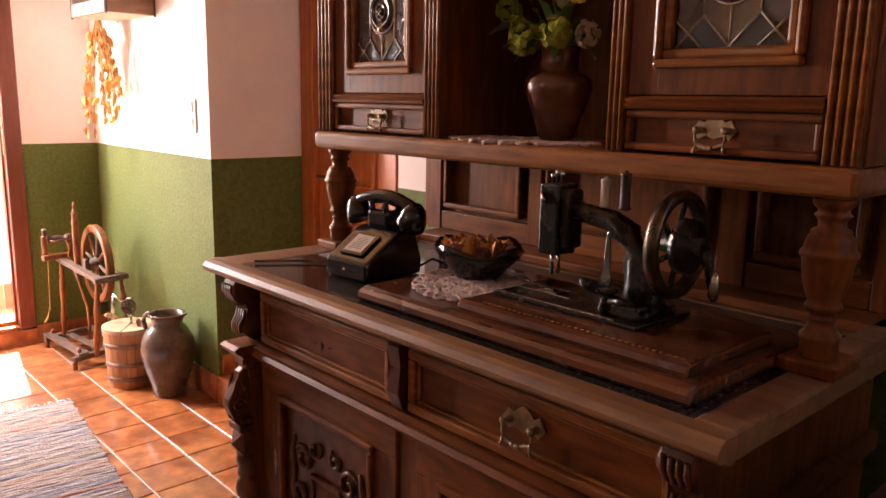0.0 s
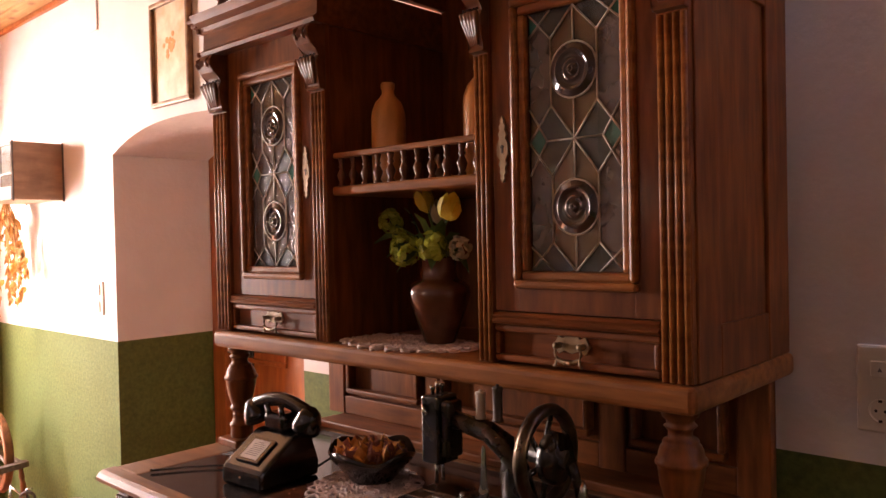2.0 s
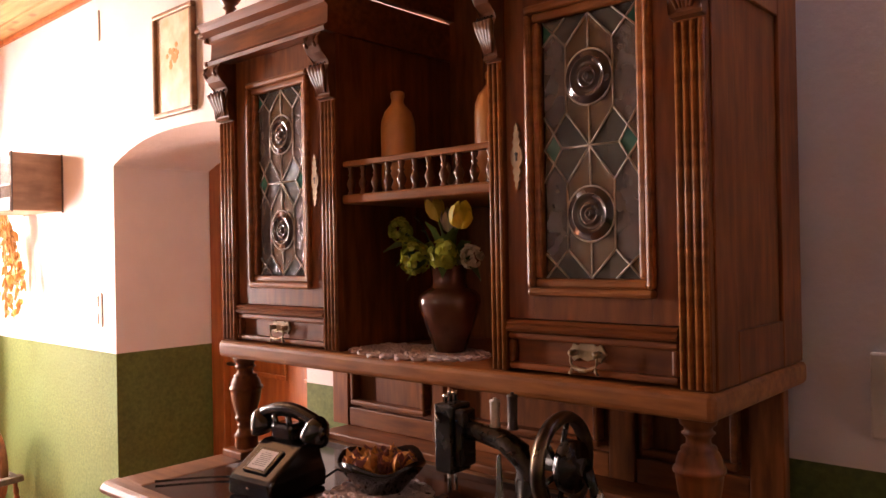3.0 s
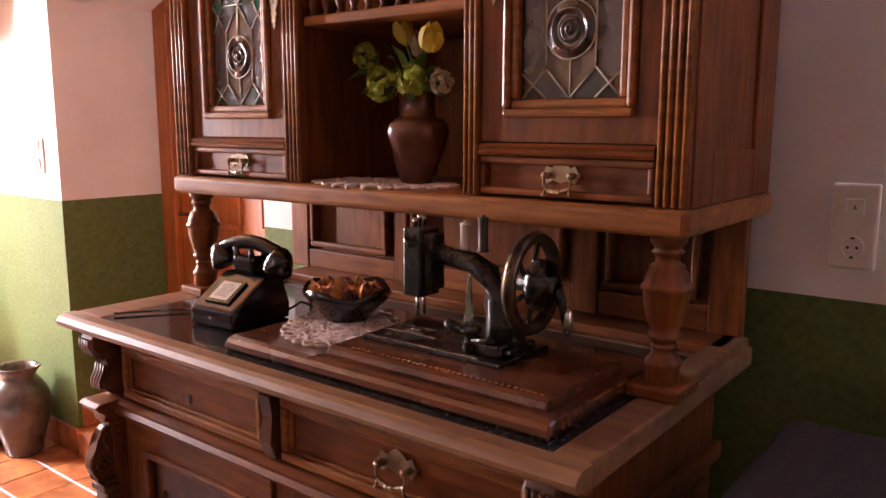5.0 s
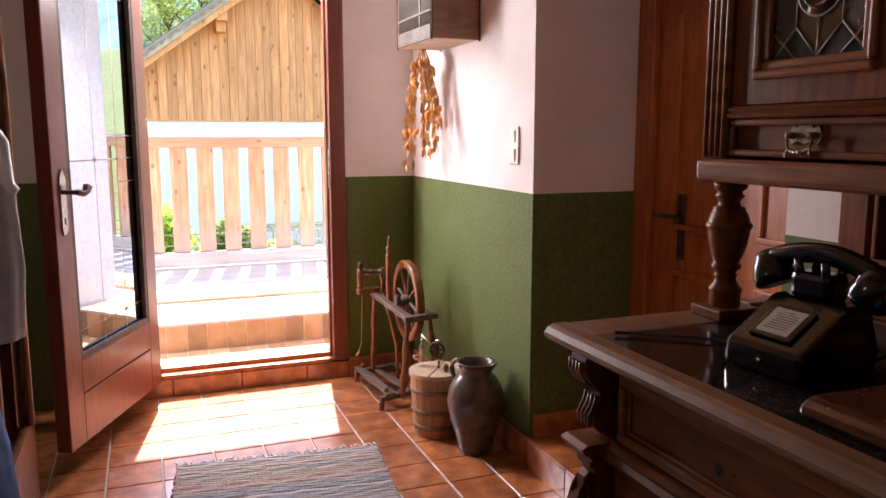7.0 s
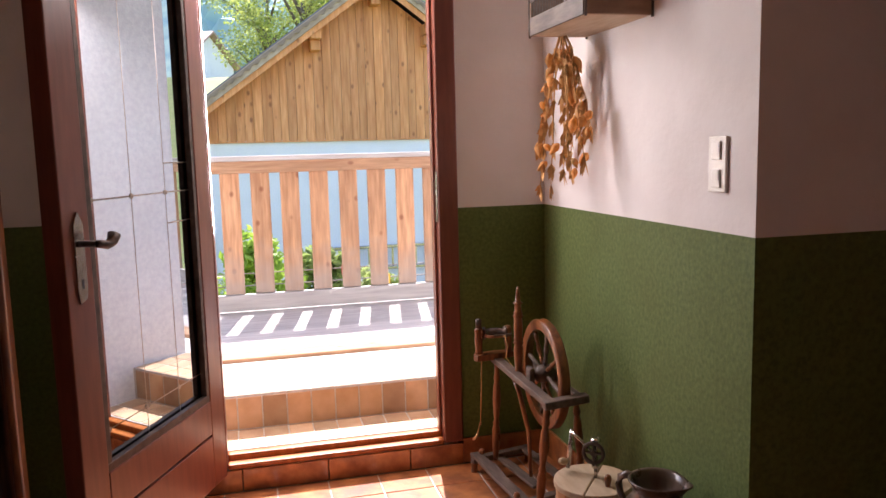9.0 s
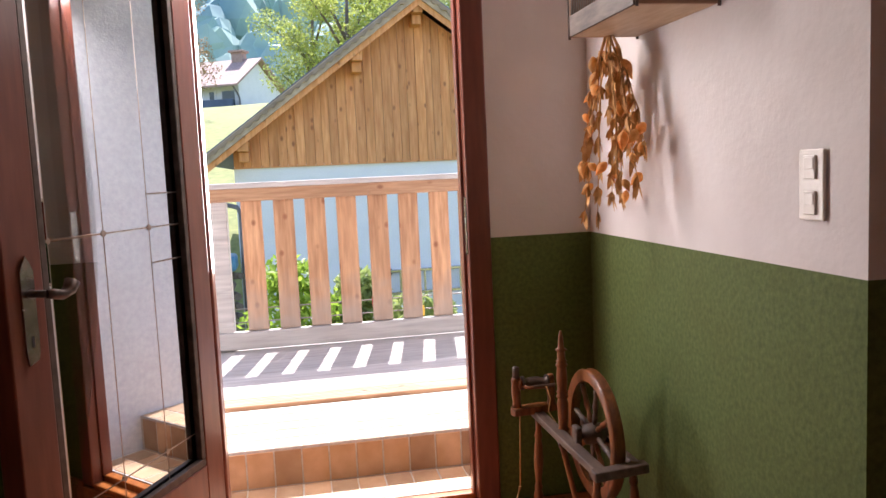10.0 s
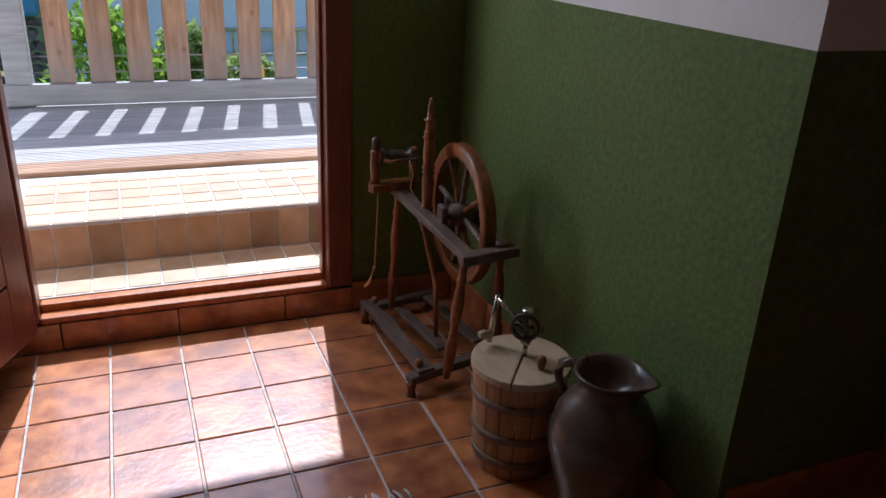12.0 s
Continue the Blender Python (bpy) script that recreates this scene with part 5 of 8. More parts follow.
bm = bmesh.new()
prism(bm, [(-0.078, 0.0), (-0.082, 0.006), (-0.080, 0.034), (-0.074, 0.042), (0.012, 0.096), (0.020, 0.099), (0.060, 0.099), (0.070, 0.094), (0.078, 0.03), (0.086, 0.006), (0.084, 0.0)], "y", -0.068, 0.068, bev=0.007)
body = ph("body", bm, BLACK)
tilt = pose(-0.036, 0, 0.0665, 0, -32, 0)
bm = bmesh.new()
box(bm, -0.034, -0.038, 0.0, 0.034, 0.038, 0.005, bev=0.0025)
bm.transform(tilt)
plate = ph("card_frame", bm, BLACK, body)
bm = bmesh.new()
box(bm, -0.026, -0.028, 0.0045, 0.026, 0.028, 0.0062)
bm.transform(tilt)
card = ph("card", bm, PAPER, plate, "pale printed card")
bm = bmesh.new()
for i in range(8):
    x = 0.018 - i * 0.005
    box(bm, x, -0.021 + (0.012 if i == 0 else 0), 0.0062, x + 0.0016, 0.021 - (0.012 if i == 0 else rnd.uniform(0, 0.008)), 0.0066)
bm.transform(tilt)
ph("print_lines", bm, INK, card)
bm = bmesh.new()
box(bm, 0.012, -0.036, 0.097, 0.060, 0.036, 0.138, bev=0.010)
for y in (-0.021, 0.021):
    for x in (0.022, 0.052):
        tube(bm, [(x, y, 0.115), (x + (x - 0.037) * 0.2, y * 1.08, 0.138), (x + (x - 0.037) * 0.5, y * 1.15, 0.156)], [0.008, 0.007, 0.006], 8)
cradle = ph("cradle", bm, BLACK)
bm = bmesh.new()
pts = [(0.037, -0.095 + 0.19 * i / 12, 0.142 + 0.023 * (1 - ((i - 6) / 6) ** 2)) for i in range(13)]
tube(bm, pts, [0.015, 0.017, 0.0155] + [0.0160] * 7 + [0.0155, 0.017, 0.015], 14)
for s in (-1, 1):
    m = pose(0, 0, 0, 0, 0, 0) @ Matrix.Rotation(radians(-s * 28), 4, "X")
    lathe(bm, [(0.012, 0.014), (0.022, 0.006), (0.029, -0.010), (0.033, -0.026), (0.033, -0.036), (0.028, -0.041), (0.004, -0.039)], (0.037, s * 0.098, 0.143), 20, m)
ph("handset", bm, BLACK, phone)
bm = bmesh.new()
lathe(bm, [(0.004, 0), (0.004, 0.003), (0.002, 0.004)], (-0.0815, 0.0, 0.02), 10, pose(0, 0, 0, 0, -90, 0))
ph("lock_screw", bm, STEEL, body)
bm = bmesh.new()
cord = []
for i in range(330):
    u = i / 329
    a = i * 1.15
    q = Vector((1.20, 2.0, 0)).lerp(Vector((1.045, 2.17, 0)), u)
    cord.append((q.x + 0.012 * math.sin(u * 5) + 0.0017 * math.cos(a), q.y + 0.0017 * math.cos(a) + 0.02 * math.sin(u * 3), CT + 0.0037 + 0.0017 * math.sin(a)))
tube(bm, cord, 0.0017, 5)
part("cord", bm, BLACK, phone, "black coiled cord")
bm = bmesh.new()
tube(bm, [(1.268, 1.86, CT + 0.01), (1.30, 1.84, CT + 0.03), (1.33, 1.80, CT + 0.015), (1.36, 1.79, CT + 0.004), (1.48, 1.86, CT + 0.004)], 0.003, 6)
part("cable", bm, BLACK, phone)

# sewing machine on its wooden base
sewing = thing("sewing_machine", "antique black hand-crank sewing machine on a varnished wooden base", "sewing machine", (1.2, 1.35, CT))
MAHOG = material("varnished_mahogany", (0.065, 0.020, 0.009), (0.15, 0.050, 0.020), 0.26, scale=10, stretch=(6, 0.8, 6), bump=0.05, stain=(0.05, 0.016, 0.008), stain_scale=6, coat=0.4)
bm = bmesh.new()
B1 = [(1.028, CT), (1.024, CT + 0.005), (1.026, CT + 0.014), (1.034, CT + 0.020), (1.046, CT + 0.024), (1.395, CT + 0.024), (1.40, CT + 0.015), (1.40, CT)]
prism(bm, B1, "y", 1.036, 1.755, bev=0.005)
base = part("base_board", bm, MAHOG, sewing)
Z2 = CT + 0.0245
bm = bmesh.new()
prism(bm, [(1.060, Z2), (1.057, Z2 + 0.006), (1.061, Z2 + 0.014), (1.070, Z2 + 0.018), (1.305, Z2 + 0.018), (1.312, Z2)], "y", 1.060, 1.505, bev=0.003)
part("bed_board", bm, MAHOG, sewing)
ZB = Z2 + 0.0185
bm = bmesh.new()
for i in range(34):
    y = 1.075 + i * 0.0115
    box(bm, 1.076, y, ZB - 0.001, 1.081, y + 0.006, ZB + 0.0006)
part("inlay", bm, WALNUT_L, sewing, "inlaid border")
SX = 1.217
SITE.append(lambda p: on_sideboard(p + Vector((0, 0.043, 0))))
bm = bmesh.new()
box(bm, SX - 0.085, 1.147, ZB, SX + 0.075, 1.445, ZB + 0.007, bev=0.002)
part("bed_plate", bm, JAPAN, sewing)
bm = bmesh.new()
for a in ((SX - 0.083, 1.19, SX - 0.076, 1.440), (SX - 0.03, 1.32, SX - 0.025, 1.440), (SX + 0.01, 1.35, SX + 0.014, 1.440)):
    box(bm, a[0], a[1], ZB + 0.007, a[2], a[3], ZB + 0.0095, bev=0.0008)
box(bm, SX - 0.02, 1.355, ZB + 0.0072, SX + 0.02, 1.40, ZB + 0.009, bev=0.001)
part("slide_plate", bm, STEEL, sewing)
bm = bmesh.new()
box(bm, SX - 0.032, 1.350, 1.084, SX + 0.024, 1.392, 1.203, bev=0.004)
box(bm, SX - 0.026, 1.332, 1.096, SX + 0.018, 1.351, 1.196, bev=0.006)
part("head", bm, JAPAN, sewing)
bm = bmesh.new()
tube(bm, [(SX, 1.36, 1.160), (SX, 1.31, 1.158), (SX, 1.26, 1.152), (SX, 1.225, 1.135), (SX, 1.205, 1.10), (SX, 1.195, 1.06), (SX, 1.19, ZB + 0.006)], [0.017, 0.016, 0.018, 0.022, 0.026, 0.030, 0.040], 16)
part("arm", bm, JAPAN, sewing, "black japanned arm")
bm = bmesh.new()
box(bm, SX - 0.045, 1.155, ZB + 0.006, SX + 0.045, 1.235, ZB + 0.02, bev=0.005)
part("arm_foot", bm, JAPAN, sewing)
bm = bmesh.new()
tube(bm, [(SX, 1.245, 1.1525), (SX - 0.004, 1.30, 1.1745), (SX, 1.35, 1.178)], 0.0016, 5)
part("gilt_line", bm, GILT, sewing, "worn gilt decoration")
for x in (SX - 0.012, SX + 0.006):
    bm = bmesh.new()
    tube(bm, [(x, 1.374, 1.09), (x, 1.374, 1.047)], 0.0035, 8)
    part("needle_bar", bm, STEEL, sewing)
bm = bmesh.new()
box(bm, SX - 0.014, 1.366, ZB + 0.0095, SX - 0.0, 1.386, ZB + 0.013, bev=0.001)
part("presser_foot", bm, STEEL, sewing)
for x, h in ((SX - 0.018, 0.016), (SX - 0.005, 0.022), (SX + 0.008, 0.018)):
    bm = bmesh.new()
    lathe(bm, [(0.003, 0), (0.003, h * 0.5), (0.005, h * 0.6), (0.005, h)], (x, 1.374, 1.204), 8)
    part("top_screw", bm, STEEL, sewing)
bm = bmesh.new()
tube(bm, [(SX - 0.031, 1.376, 1.172), (SX - 0.037, 1.380, 1.178), (SX - 0.034, 1.385, 1.188)], 0.003, 6)
part("thread_hook", bm, STEEL, sewing)
bm = bmesh.new()
prism(bm, [(1.222, 1.055), (1.236, 1.055), (1.238, 1.07), (1.233, 1.085), (1.230, 1.14), (1.227, 1.145), (1.224, 1.14), (1.222, 1.085), (1.218, 1.07)], "x", SX - 0.056, SX - 0.052, bev=0.0006)
part("thread_plate", bm, STEEL, sewing, "upright steel plate")
bm = bmesh.new()
lathe(bm, [(0.012, 0.0), (0.014, 0.01), (0.010, 0.02), (0.012, 0.032), (0.020, 0.036), (0.020, 0.042)], (SX - 0.054, 1.225, ZB + 0.007), 14)
tube(bm, [(SX - 0.054, 1.225, ZB + 0.04), (SX - 0.07, 1.25, ZB + 0.05), (SX - 0.075, 1.262, ZB + 0.056)], [0.008, 0.010, 0.007], 8)
tube(bm, [(SX - 0.054, 1.215, ZB + 0.03), (SX - 0.06, 1.17, ZB + 0.032)], [0.010, 0.004], 8)
box(bm, SX - 0.062, 1.16, ZB + 0.007, SX - 0.03, 1.215, ZB + 0.03, bev=0.006)
part("bobbin_winder", bm, JAPAN, sewing)
WC = Vector((SX, 1.138, 1.131))
axis_y = Matrix(((1, 0, 0, 0), (0, 0, 1, 0), (0, 1, 0, 0), (0, 0, 0, 1)))
bm = bmesh.new()
lathe(bm, [(0.066, -0.009), (0.072, -0.012), (0.080, -0.010), (0.084, 0.0), (0.080, 0.010), (0.072, 0.012), (0.066, 0.009), (0.066, -0.009)], WC, 44, axis_y, cap=False)
wheel = part("hand_wheel", bm, DARK_STEEL, sewing, "dark worn steel hand wheel")
bm = bmesh.new()
for i in range(6):
    a = i * math.pi / 3 + 0.3
    tube(bm, [(WC.x, WC.y, WC.z), (WC.x + 0.03 * math.cos(a + 0.2), WC.y, WC.z + 0.03 * math.sin(a + 0.2)), (WC.x + 0.069 * math.cos(a), WC.y, WC.z + 0.069 * math.sin(a))], [0.007, 0.0045, 0.005], 8)
lathe(bm, [(0.016, -0.045), (0.016, -0.03), (0.040, -0.027), (0.042, -0.008), (0.014, -0.004), (0.014, 0.03)], WC, 22, axis_y)
part("spokes", bm, JAPAN, wheel)
bm = bmesh.new()
tube(bm, [(WC.x, WC.y - 0.045, WC.z), (WC.x + 0.01, WC.y - 0.05, WC.z - 0.03), (WC.x + 0.015, WC.y - 0.055, WC.z - 0.06)], [0.010, 0.008, 0.007], 8)
crank = part("crank", bm, JAPAN, sewing)
bm = bmesh.new()
lathe(bm, [(0.004, 0.0), (0.008, 0.006), (0.0095, 0.02), (0.008, 0.036), (0.004, 0.046)], (WC.x + 0.015, WC.y - 0.058, WC.z - 0.078), 12)
part("crank_grip", bm, STEEL, crank)
for y, h, m, lab in ((1.276, 0.045, PAPER, "pale thread spool"), (1.238, 0.058, HOOP, "dark thread spool")):
    bm = bmesh.new()
    lathe(bm, [(0.0095, 0), (0.0105, 0.003), (0.0085, 0.005), (0.0088, h - 0.005), (0.0098, h - 0.003), (0.009, h), (0.003, h), (0.003, h + 0.004)], (SX, y, 1.172), 16)
    part("thread_spool", bm, m, sewing, lab)

SITE.pop()

# crochet doilies
def doily(name, cx, cy, z, rx, ry, turn, tags, edge_drop=0.0):
    """A lacework of crossing loops, each a flattened thread."""
    bm = bmesh.new()
    rl = random.Random(int(cx * 1000))
    m = pose(cx, cy, z, 0, 0, turn)
    def ring(c, r, n=14, th=0.0028):
        pts = [m @ Vector((c[0] + r * math.cos(2 * math.pi * i / n), c[1] + r * math.sin(2 * math.pi * i / n), 0.0015 + 0.0012 * math.sin(5 * i + c[0] * 300))) for i in range(n)]
        tube(bm, pts, th, 5, closed=True)
    nx, ny = max(2, round(rx / 0.016)), max(2, round(ry / 0.016))
    for i in range(-nx, nx + 1):
        for j in range(-ny, ny + 1):
            u, v = i / nx, j / ny
            if u * u + v * v <= 1.05 or (abs(u) + abs(v) < 1.25):
                x, y = u * rx + (0.008 if j % 2 else 0) + rl.uniform(-.005, .005), v * ry + rl.uniform(-.005, .005)
                ring((x, y), rl.uniform(0.0055, 0.0115), 10, rl.uniform(0.0018, 0.0034))
                if (i + j) % 3 == 0:
                    lathe(bm, [(0.0005, 0.002), (0.005, 0.0035), (0.0075, 0.0005)], m @ Vector((x, y, 0)), 7, cap=False)
    k = 26
    for i in range(k):
        a = 2 * math.pi * i / k
        ring((rx * 1.08 * math.cos(a), ry * 1.08 * math.sin(a)), 0.013, 12, 0.0032)
    return solid(name, bm, LACE, *tags)


doily("doily", 1.215, 1.625, Z2 + 0.001, 0.125, 0.095, 30, ("white crocheted lace doily under the bowl", "doily"))
doily("doily", 1.365, 1.645, 1.2505, 0.085, 0.16, 0, ("white crocheted lace doily under the vase", "doily"))

# glass bowl of dried petals
bx, by, bz = 1.262, 1.655, Z2 + 0.0045
bowl = thing("bowl", "dark brown glazed bowl with wavy rim, full of dried petals", "bowl", (bx, by, bz))
bm = bmesh.new()
prof = [(0.045, 0.0), (0.048, 0.004), (0.060, 0.018), (0.078, 0.040), (0.090, 0.062), (0.086, 0.062), (0.072, 0.040), (0.052, 0.018), (0.005, 0.012)]
lathe(bm, prof, (bx, by, bz), 32)
for v in bm.verts:
    a = math.atan2(v.co.y - by, v.co.x - bx)
    h = (v.co.z - bz) / 0.062
    v.co.z += 0.009 * h * h * math.cos(4 * a)
    v.co.x += (v.co.x - bx) * 0.05 * h * math.cos(4 * a)
    v.co.y += (v.co.y - by) * 0.12 * h
part("bowl_body", bm, BOWLGLASS, bowl)
bm = bmesh.new()
lathe(bm, [(0.003, 0.047), (0.04, 0.047), (0.066, 0.040), (0.066, 0.036), (0.003, 0.036)], (bx, by, bz), 20)
for i in range(150):
    a, r = rnd.uniform(0, 6.28), 0.068 * math.sqrt(rnd.random())
    s = rnd.uniform(0.010, 0.020)
    m = Matrix.Translation((bx + r * math.cos(a), by + r * math.sin(a) * 1.1, bz + 0.052 + rnd.uniform(0, 0.014))) @ Euler((rnd.uniform(0, 6), rnd.uniform(0, 6), rnd.uniform(0, 6))).to_matrix().to_4x4()
    vs = [bm.verts.new(m @ Vector(p)) for p in ((-s, 0, 0), (0, -s * 0.7, s * 0.3), (s, 0, 0), (0, s * 0.7, s * 0.3))]
    vt = [bm.verts.new(v.co + m.to_3x3() @ Vector((0, 0, 0.0012))) for v in vs]
    mi = 0 if rnd.random() < 0.65 else 1
    for f in ((vs[0], vs[1], vs[2], vs[3]), (vt[3], vt[2], vt[1], vt[0]), *[(vs[(q + 1) % 4], vs[q], vt[q], vt[(q + 1) % 4]) for q in range(4)]):
        bm.faces.new(f).material_index = mi
tagged(part("dried_petals", bm, [PETAL_O, PETAL_R], bowl, "orange and russet dried petals"), kind="stuff")

# vase with flowers
vx, vy, vz = 1.392, 1.572, 1.2545
bm = bmesh.new()
lathe(bm, [(r * 0.83, h) for r, h in ((0.038, 0.0), (0.041, 0.003), (0.050, 0.024), (0.066, 0.058), (0.077, 0.084), (0.082, 0.102), (0.080, 0.115), (0.069, 0.125), (0.053, 0.130), (0.048, 0.134), (0.046, 0.150), (0.047, 0.168), (0.050, 0.174), (0.050, 0.178), (0.045, 0.178), (0.042, 0.16), (0.042, 0.135), (0.02, 0.11))], (vx, vy, vz), 40)
solid("vase", bm, STONEWARE, "glossy brown stoneware vase on a lace doily", "vase")


def petal_cup(bm, at, d, h, r, n=6):
    """A closed tulip head pointing along d."""
    q = Vector(d).to_track_quat("Z", "Y").to_matrix().to_4x4()
    for k in range(n):
        a0 = 2 * math.pi * k / n
        rows = []
        for t, w, rr in ((0.0, 0.25, 0.25), (0.25, 0.55, 0.85), (0.55, 0.6, 1.0), (0.8, 0.42, 0.86), (1.0, 0.06, 0.62)):
            rows.append([bm.verts.new(Vector(at) + q @ Vector((r * rr * (1 + 0.12 * (k % 2)) * math.cos(a0 + s * w), r * rr * (1 + 0.12 * (k % 2)) * math.sin(a0 + s * w), h * t))) for s in (-1, 0, 1)])
        for ra, rb in zip(rows, rows[1:]):
            for s in range(2):
                f = bm.faces.new((ra[s], ra[s + 1], rb[s + 1], rb[s]))
                f.smooth = True


def blade(bm, a, b, w, bend=0.02):
    """A pointed leaf from a to b."""
    a, b = Vector(a), Vector(b)
    d = (b - a)
    s = d.cross(Vector((0.3, 0.2, 1))).normalized() * w
    up = Vector((0, 0, bend))
    l = []
    for t, ww in ((0, 0.3), (0.3, 1.0), (0.65, 0.8), (1.0, 0.03)):
        p = a + d * t + up * math.sin(math.pi * t)
        l.append((bm.verts.new(p - s * ww), bm.verts.new(p - up * 0.15), bm.verts.new(p + s * ww)))
    for p, q in zip(l, l[1:]):
        for i in range(2):
            f = bm.faces.new((p[i], p[i + 1], q[i + 1], q[i]))
            f.smooth = True


neck = Vector((vx, vy, vz + 0.168))
flowers = (("tulip", TULIP_Y, (-0.02, 0.012, 0.112), "yellow tulip in the vase"), ("tulip", TULIP_W, (-0.012, -0.020, 0.085), "cream tulip in the vase"), ("tulip", TULIP_Y, (-0.03, -0.058, 0.095), "yellow tulip opening in the vase"))
for nm, mt, off, lab in flowers:
    head = neck + Vector(off)
    fl = thing(nm, lab, "flower", neck, group="flowers in the vase")
    bm = bmesh.new()
    d = (Vector(off) * Vector((1, 1.2, 1)) + Vector((-0.03, -0.01 if "opening" in lab else 0, 0))).normalized()
    petal_cup(bm, head - d * 0.012, d, 0.055 if "opening" not in lab else 0.059, 0.020 if "opening" not in lab else 0.0235)
    part("blossom", bm, mt, fl)
    bm = bmesh.new()
    tube(bm, [neck - Vector((0, 0, 0.03)), neck + Vector((off[0] * 0.3, off[1] * 0.3, off[2] * 0.5)), head], 0.003, 6)
    part("stem", bm, LEAF, fl)
    bm = bmesh.new()
    blade(bm, neck, neck + Vector((off[0] * 1.2 - 0.01, off[1] * 1.3 + 0.02, off[2] * 0.9)), 0.013)
    part("leaf", bm, LEAF, fl)
for off, r, mt, lab in (((-0.02, 0.125, 0.085), 0.028, FLOWER_G, "lime-green hellebore in the vase"), ((-0.05, 0.050, 0.025), 0.034, FLOWER_G, "lime-green hydrangea head in the vase"), ((-0.042, -0.020, 0.030), 0.032, FLOWER_G, "lime-green hydrangea head in the vase"), ((-0.03, -0.088, 0.027), 0.024, TULIP_W, "cream hydrangea head in the vase"), ((-0.03, 0.088, 0.055), 0.017, FLOWER_G, "small lime-green blossom in the vase")):
    head = neck + Vector(off)
    fl = thing("hydrangea", lab, "flower", neck, group="flowers in the vase")
    bm = bmesh.new()
    for i in range(70):
        v = Vector((rnd.gauss(0, 1), rnd.gauss(0, 1), rnd.gauss(0, 1))).normalized()
        c = head + v * r * rnd.uniform(0.75, 1.05)
        u = v.orthogonal().normalized()
        w = v.cross(u)
        s = r * rnd.uniform(0.26, 0.42)
        ring = [bm.verts.new(c + (u * math.cos(k * 1.257 + i) + w * math.sin(k * 1.257 + i)) * s * (1.0 if k % 2 else 0.8) + v * rnd.uniform(-0.2, 0.25) * s) for k in range(5)]
        cc = bm.verts.new(c - v * 0.3 * s)
        for k in range(5):
            bm.faces.new((ring[k], ring[(k + 1) % 5], cc))
    part("blossom", bm, mt, fl)
    bm = bmesh.new()
    tube(bm, [neck - Vector((0, 0, 0.03)), neck + Vector((off[0] * 0.4, off[1] * 0.4, off[2] * 0.55)), head], 0.003, 6)
    part("stem", bm, LEAF, fl)
    bm = bmesh.new()
    blade(bm, neck + Vector(off) * 0.4, head + Vector((-0.01, off[1] * 0.35, -0.045)), 0.018)
    blade(bm, neck + Vector(off) * 0.3, head + Vector((0.02, -off[1] * 0.2, 0.03)), 0.014)
    part("leaves", bm, LEAF, fl)

# stoneware bottles behind the gallery
bottle_prof = [(0.040, 0.0), (0.044, 0.004), (0.046, 0.02), (0.046, 0.155), (0.044, 0.175), (0.035, 0.196), (0.021, 0.210), (0.0165, 0.216), (0.0165, 0.226), (0.019, 0.230), (0.019, 0.240), (0.015, 0.243), (0.011, 0.243), (0.011, 0.22)]
for y in (1.725, 1.45):
    bm = bmesh.new()
    lathe(bm, [(r * 0.86, h * 0.93) for r, h in bottle_prof], (1.40, y, 1.5865), 28)
    solid("stoneware_bottle", bm, YELLOWCLAY, "ochre salt-glazed stoneware bottle behind the gallery rail", "bottle", "bottles on the niche shelf")
bm = bmesh.new()
lathe(bm, [(0.022, 0), (0.022, 0.004), (0.008, 0.010), (0.010, 0.02), (0.018, 0.03), (0.018, 0.036), (0.006, 0.045), (0.008, 0.055), (0.003, 0.065)], (1.45, 1.62, 1.5865), 16)
solid("brass_lamp", bm, BRASS, "small aged brass ornament on the niche shelf", "ornament")

# ---- things on the walls ----
SITE.pop()
# bird cage box
cage = thing("bird_cage", "old wooden bird cage with wire bars and a solid side", "bird cage", (1.53, 4.45, 1.695))
CX0, CX1, CY0, CY1, CZ0, CZ1 = 1.413, 1.626, 4.218, 4.675, 1.688, 1.945
for nm, a, m in (("side_board", (CX0, CY0, CZ0, CX1, CY0 + 0.012, CZ1), CAGEWOOD), ("side_board", (CX0, CY1 - 0.012, CZ0, CX1, CY1, CZ1), CAGEWOOD), ("bottom_board", (CX0, CY0 + 0.012, CZ0, CX1, CY1 - 0.012, CZ0 + 0.012), PALE_WOOD)):
    bm = bmesh.new()
    box(bm, *a, bev=0.002)
    part(nm, bm, m, cage)
bm = bmesh.new()
box(bm, CX0 - 0.004, CY0 + 0.012, CZ0, CX0 + 0.006, CY1 - 0.012, CZ0 + 0.06, bev=0.002)
box(bm, CX0 - 0.004, CY0 + 0.012, CZ1 - 0.016, CX0 + 0.006, CY1 - 0.012, CZ1, bev=0.002)
box(bm, CX0 - 0.004, CY0 + 0.012, CZ0 + 0.11, CX0 + 0.004, CY1 - 0.012, CZ0 + 0.12, bev=0.002)
box(bm, CX1 - 0.014, CY0 + 0.012, CZ1 - 0.016, CX1, CY1 - 0.012, CZ1, bev=0.002)
box(bm, CX0 - 0.003, CY0 + 0.14, CZ0 + 0.06, CX0 + 0.005, CY0 + 0.155, CZ1 - 0.016)
part("front_frame", bm, SPIN_D, cage)
bm = bmesh.new()
y = CY0 + 0.03
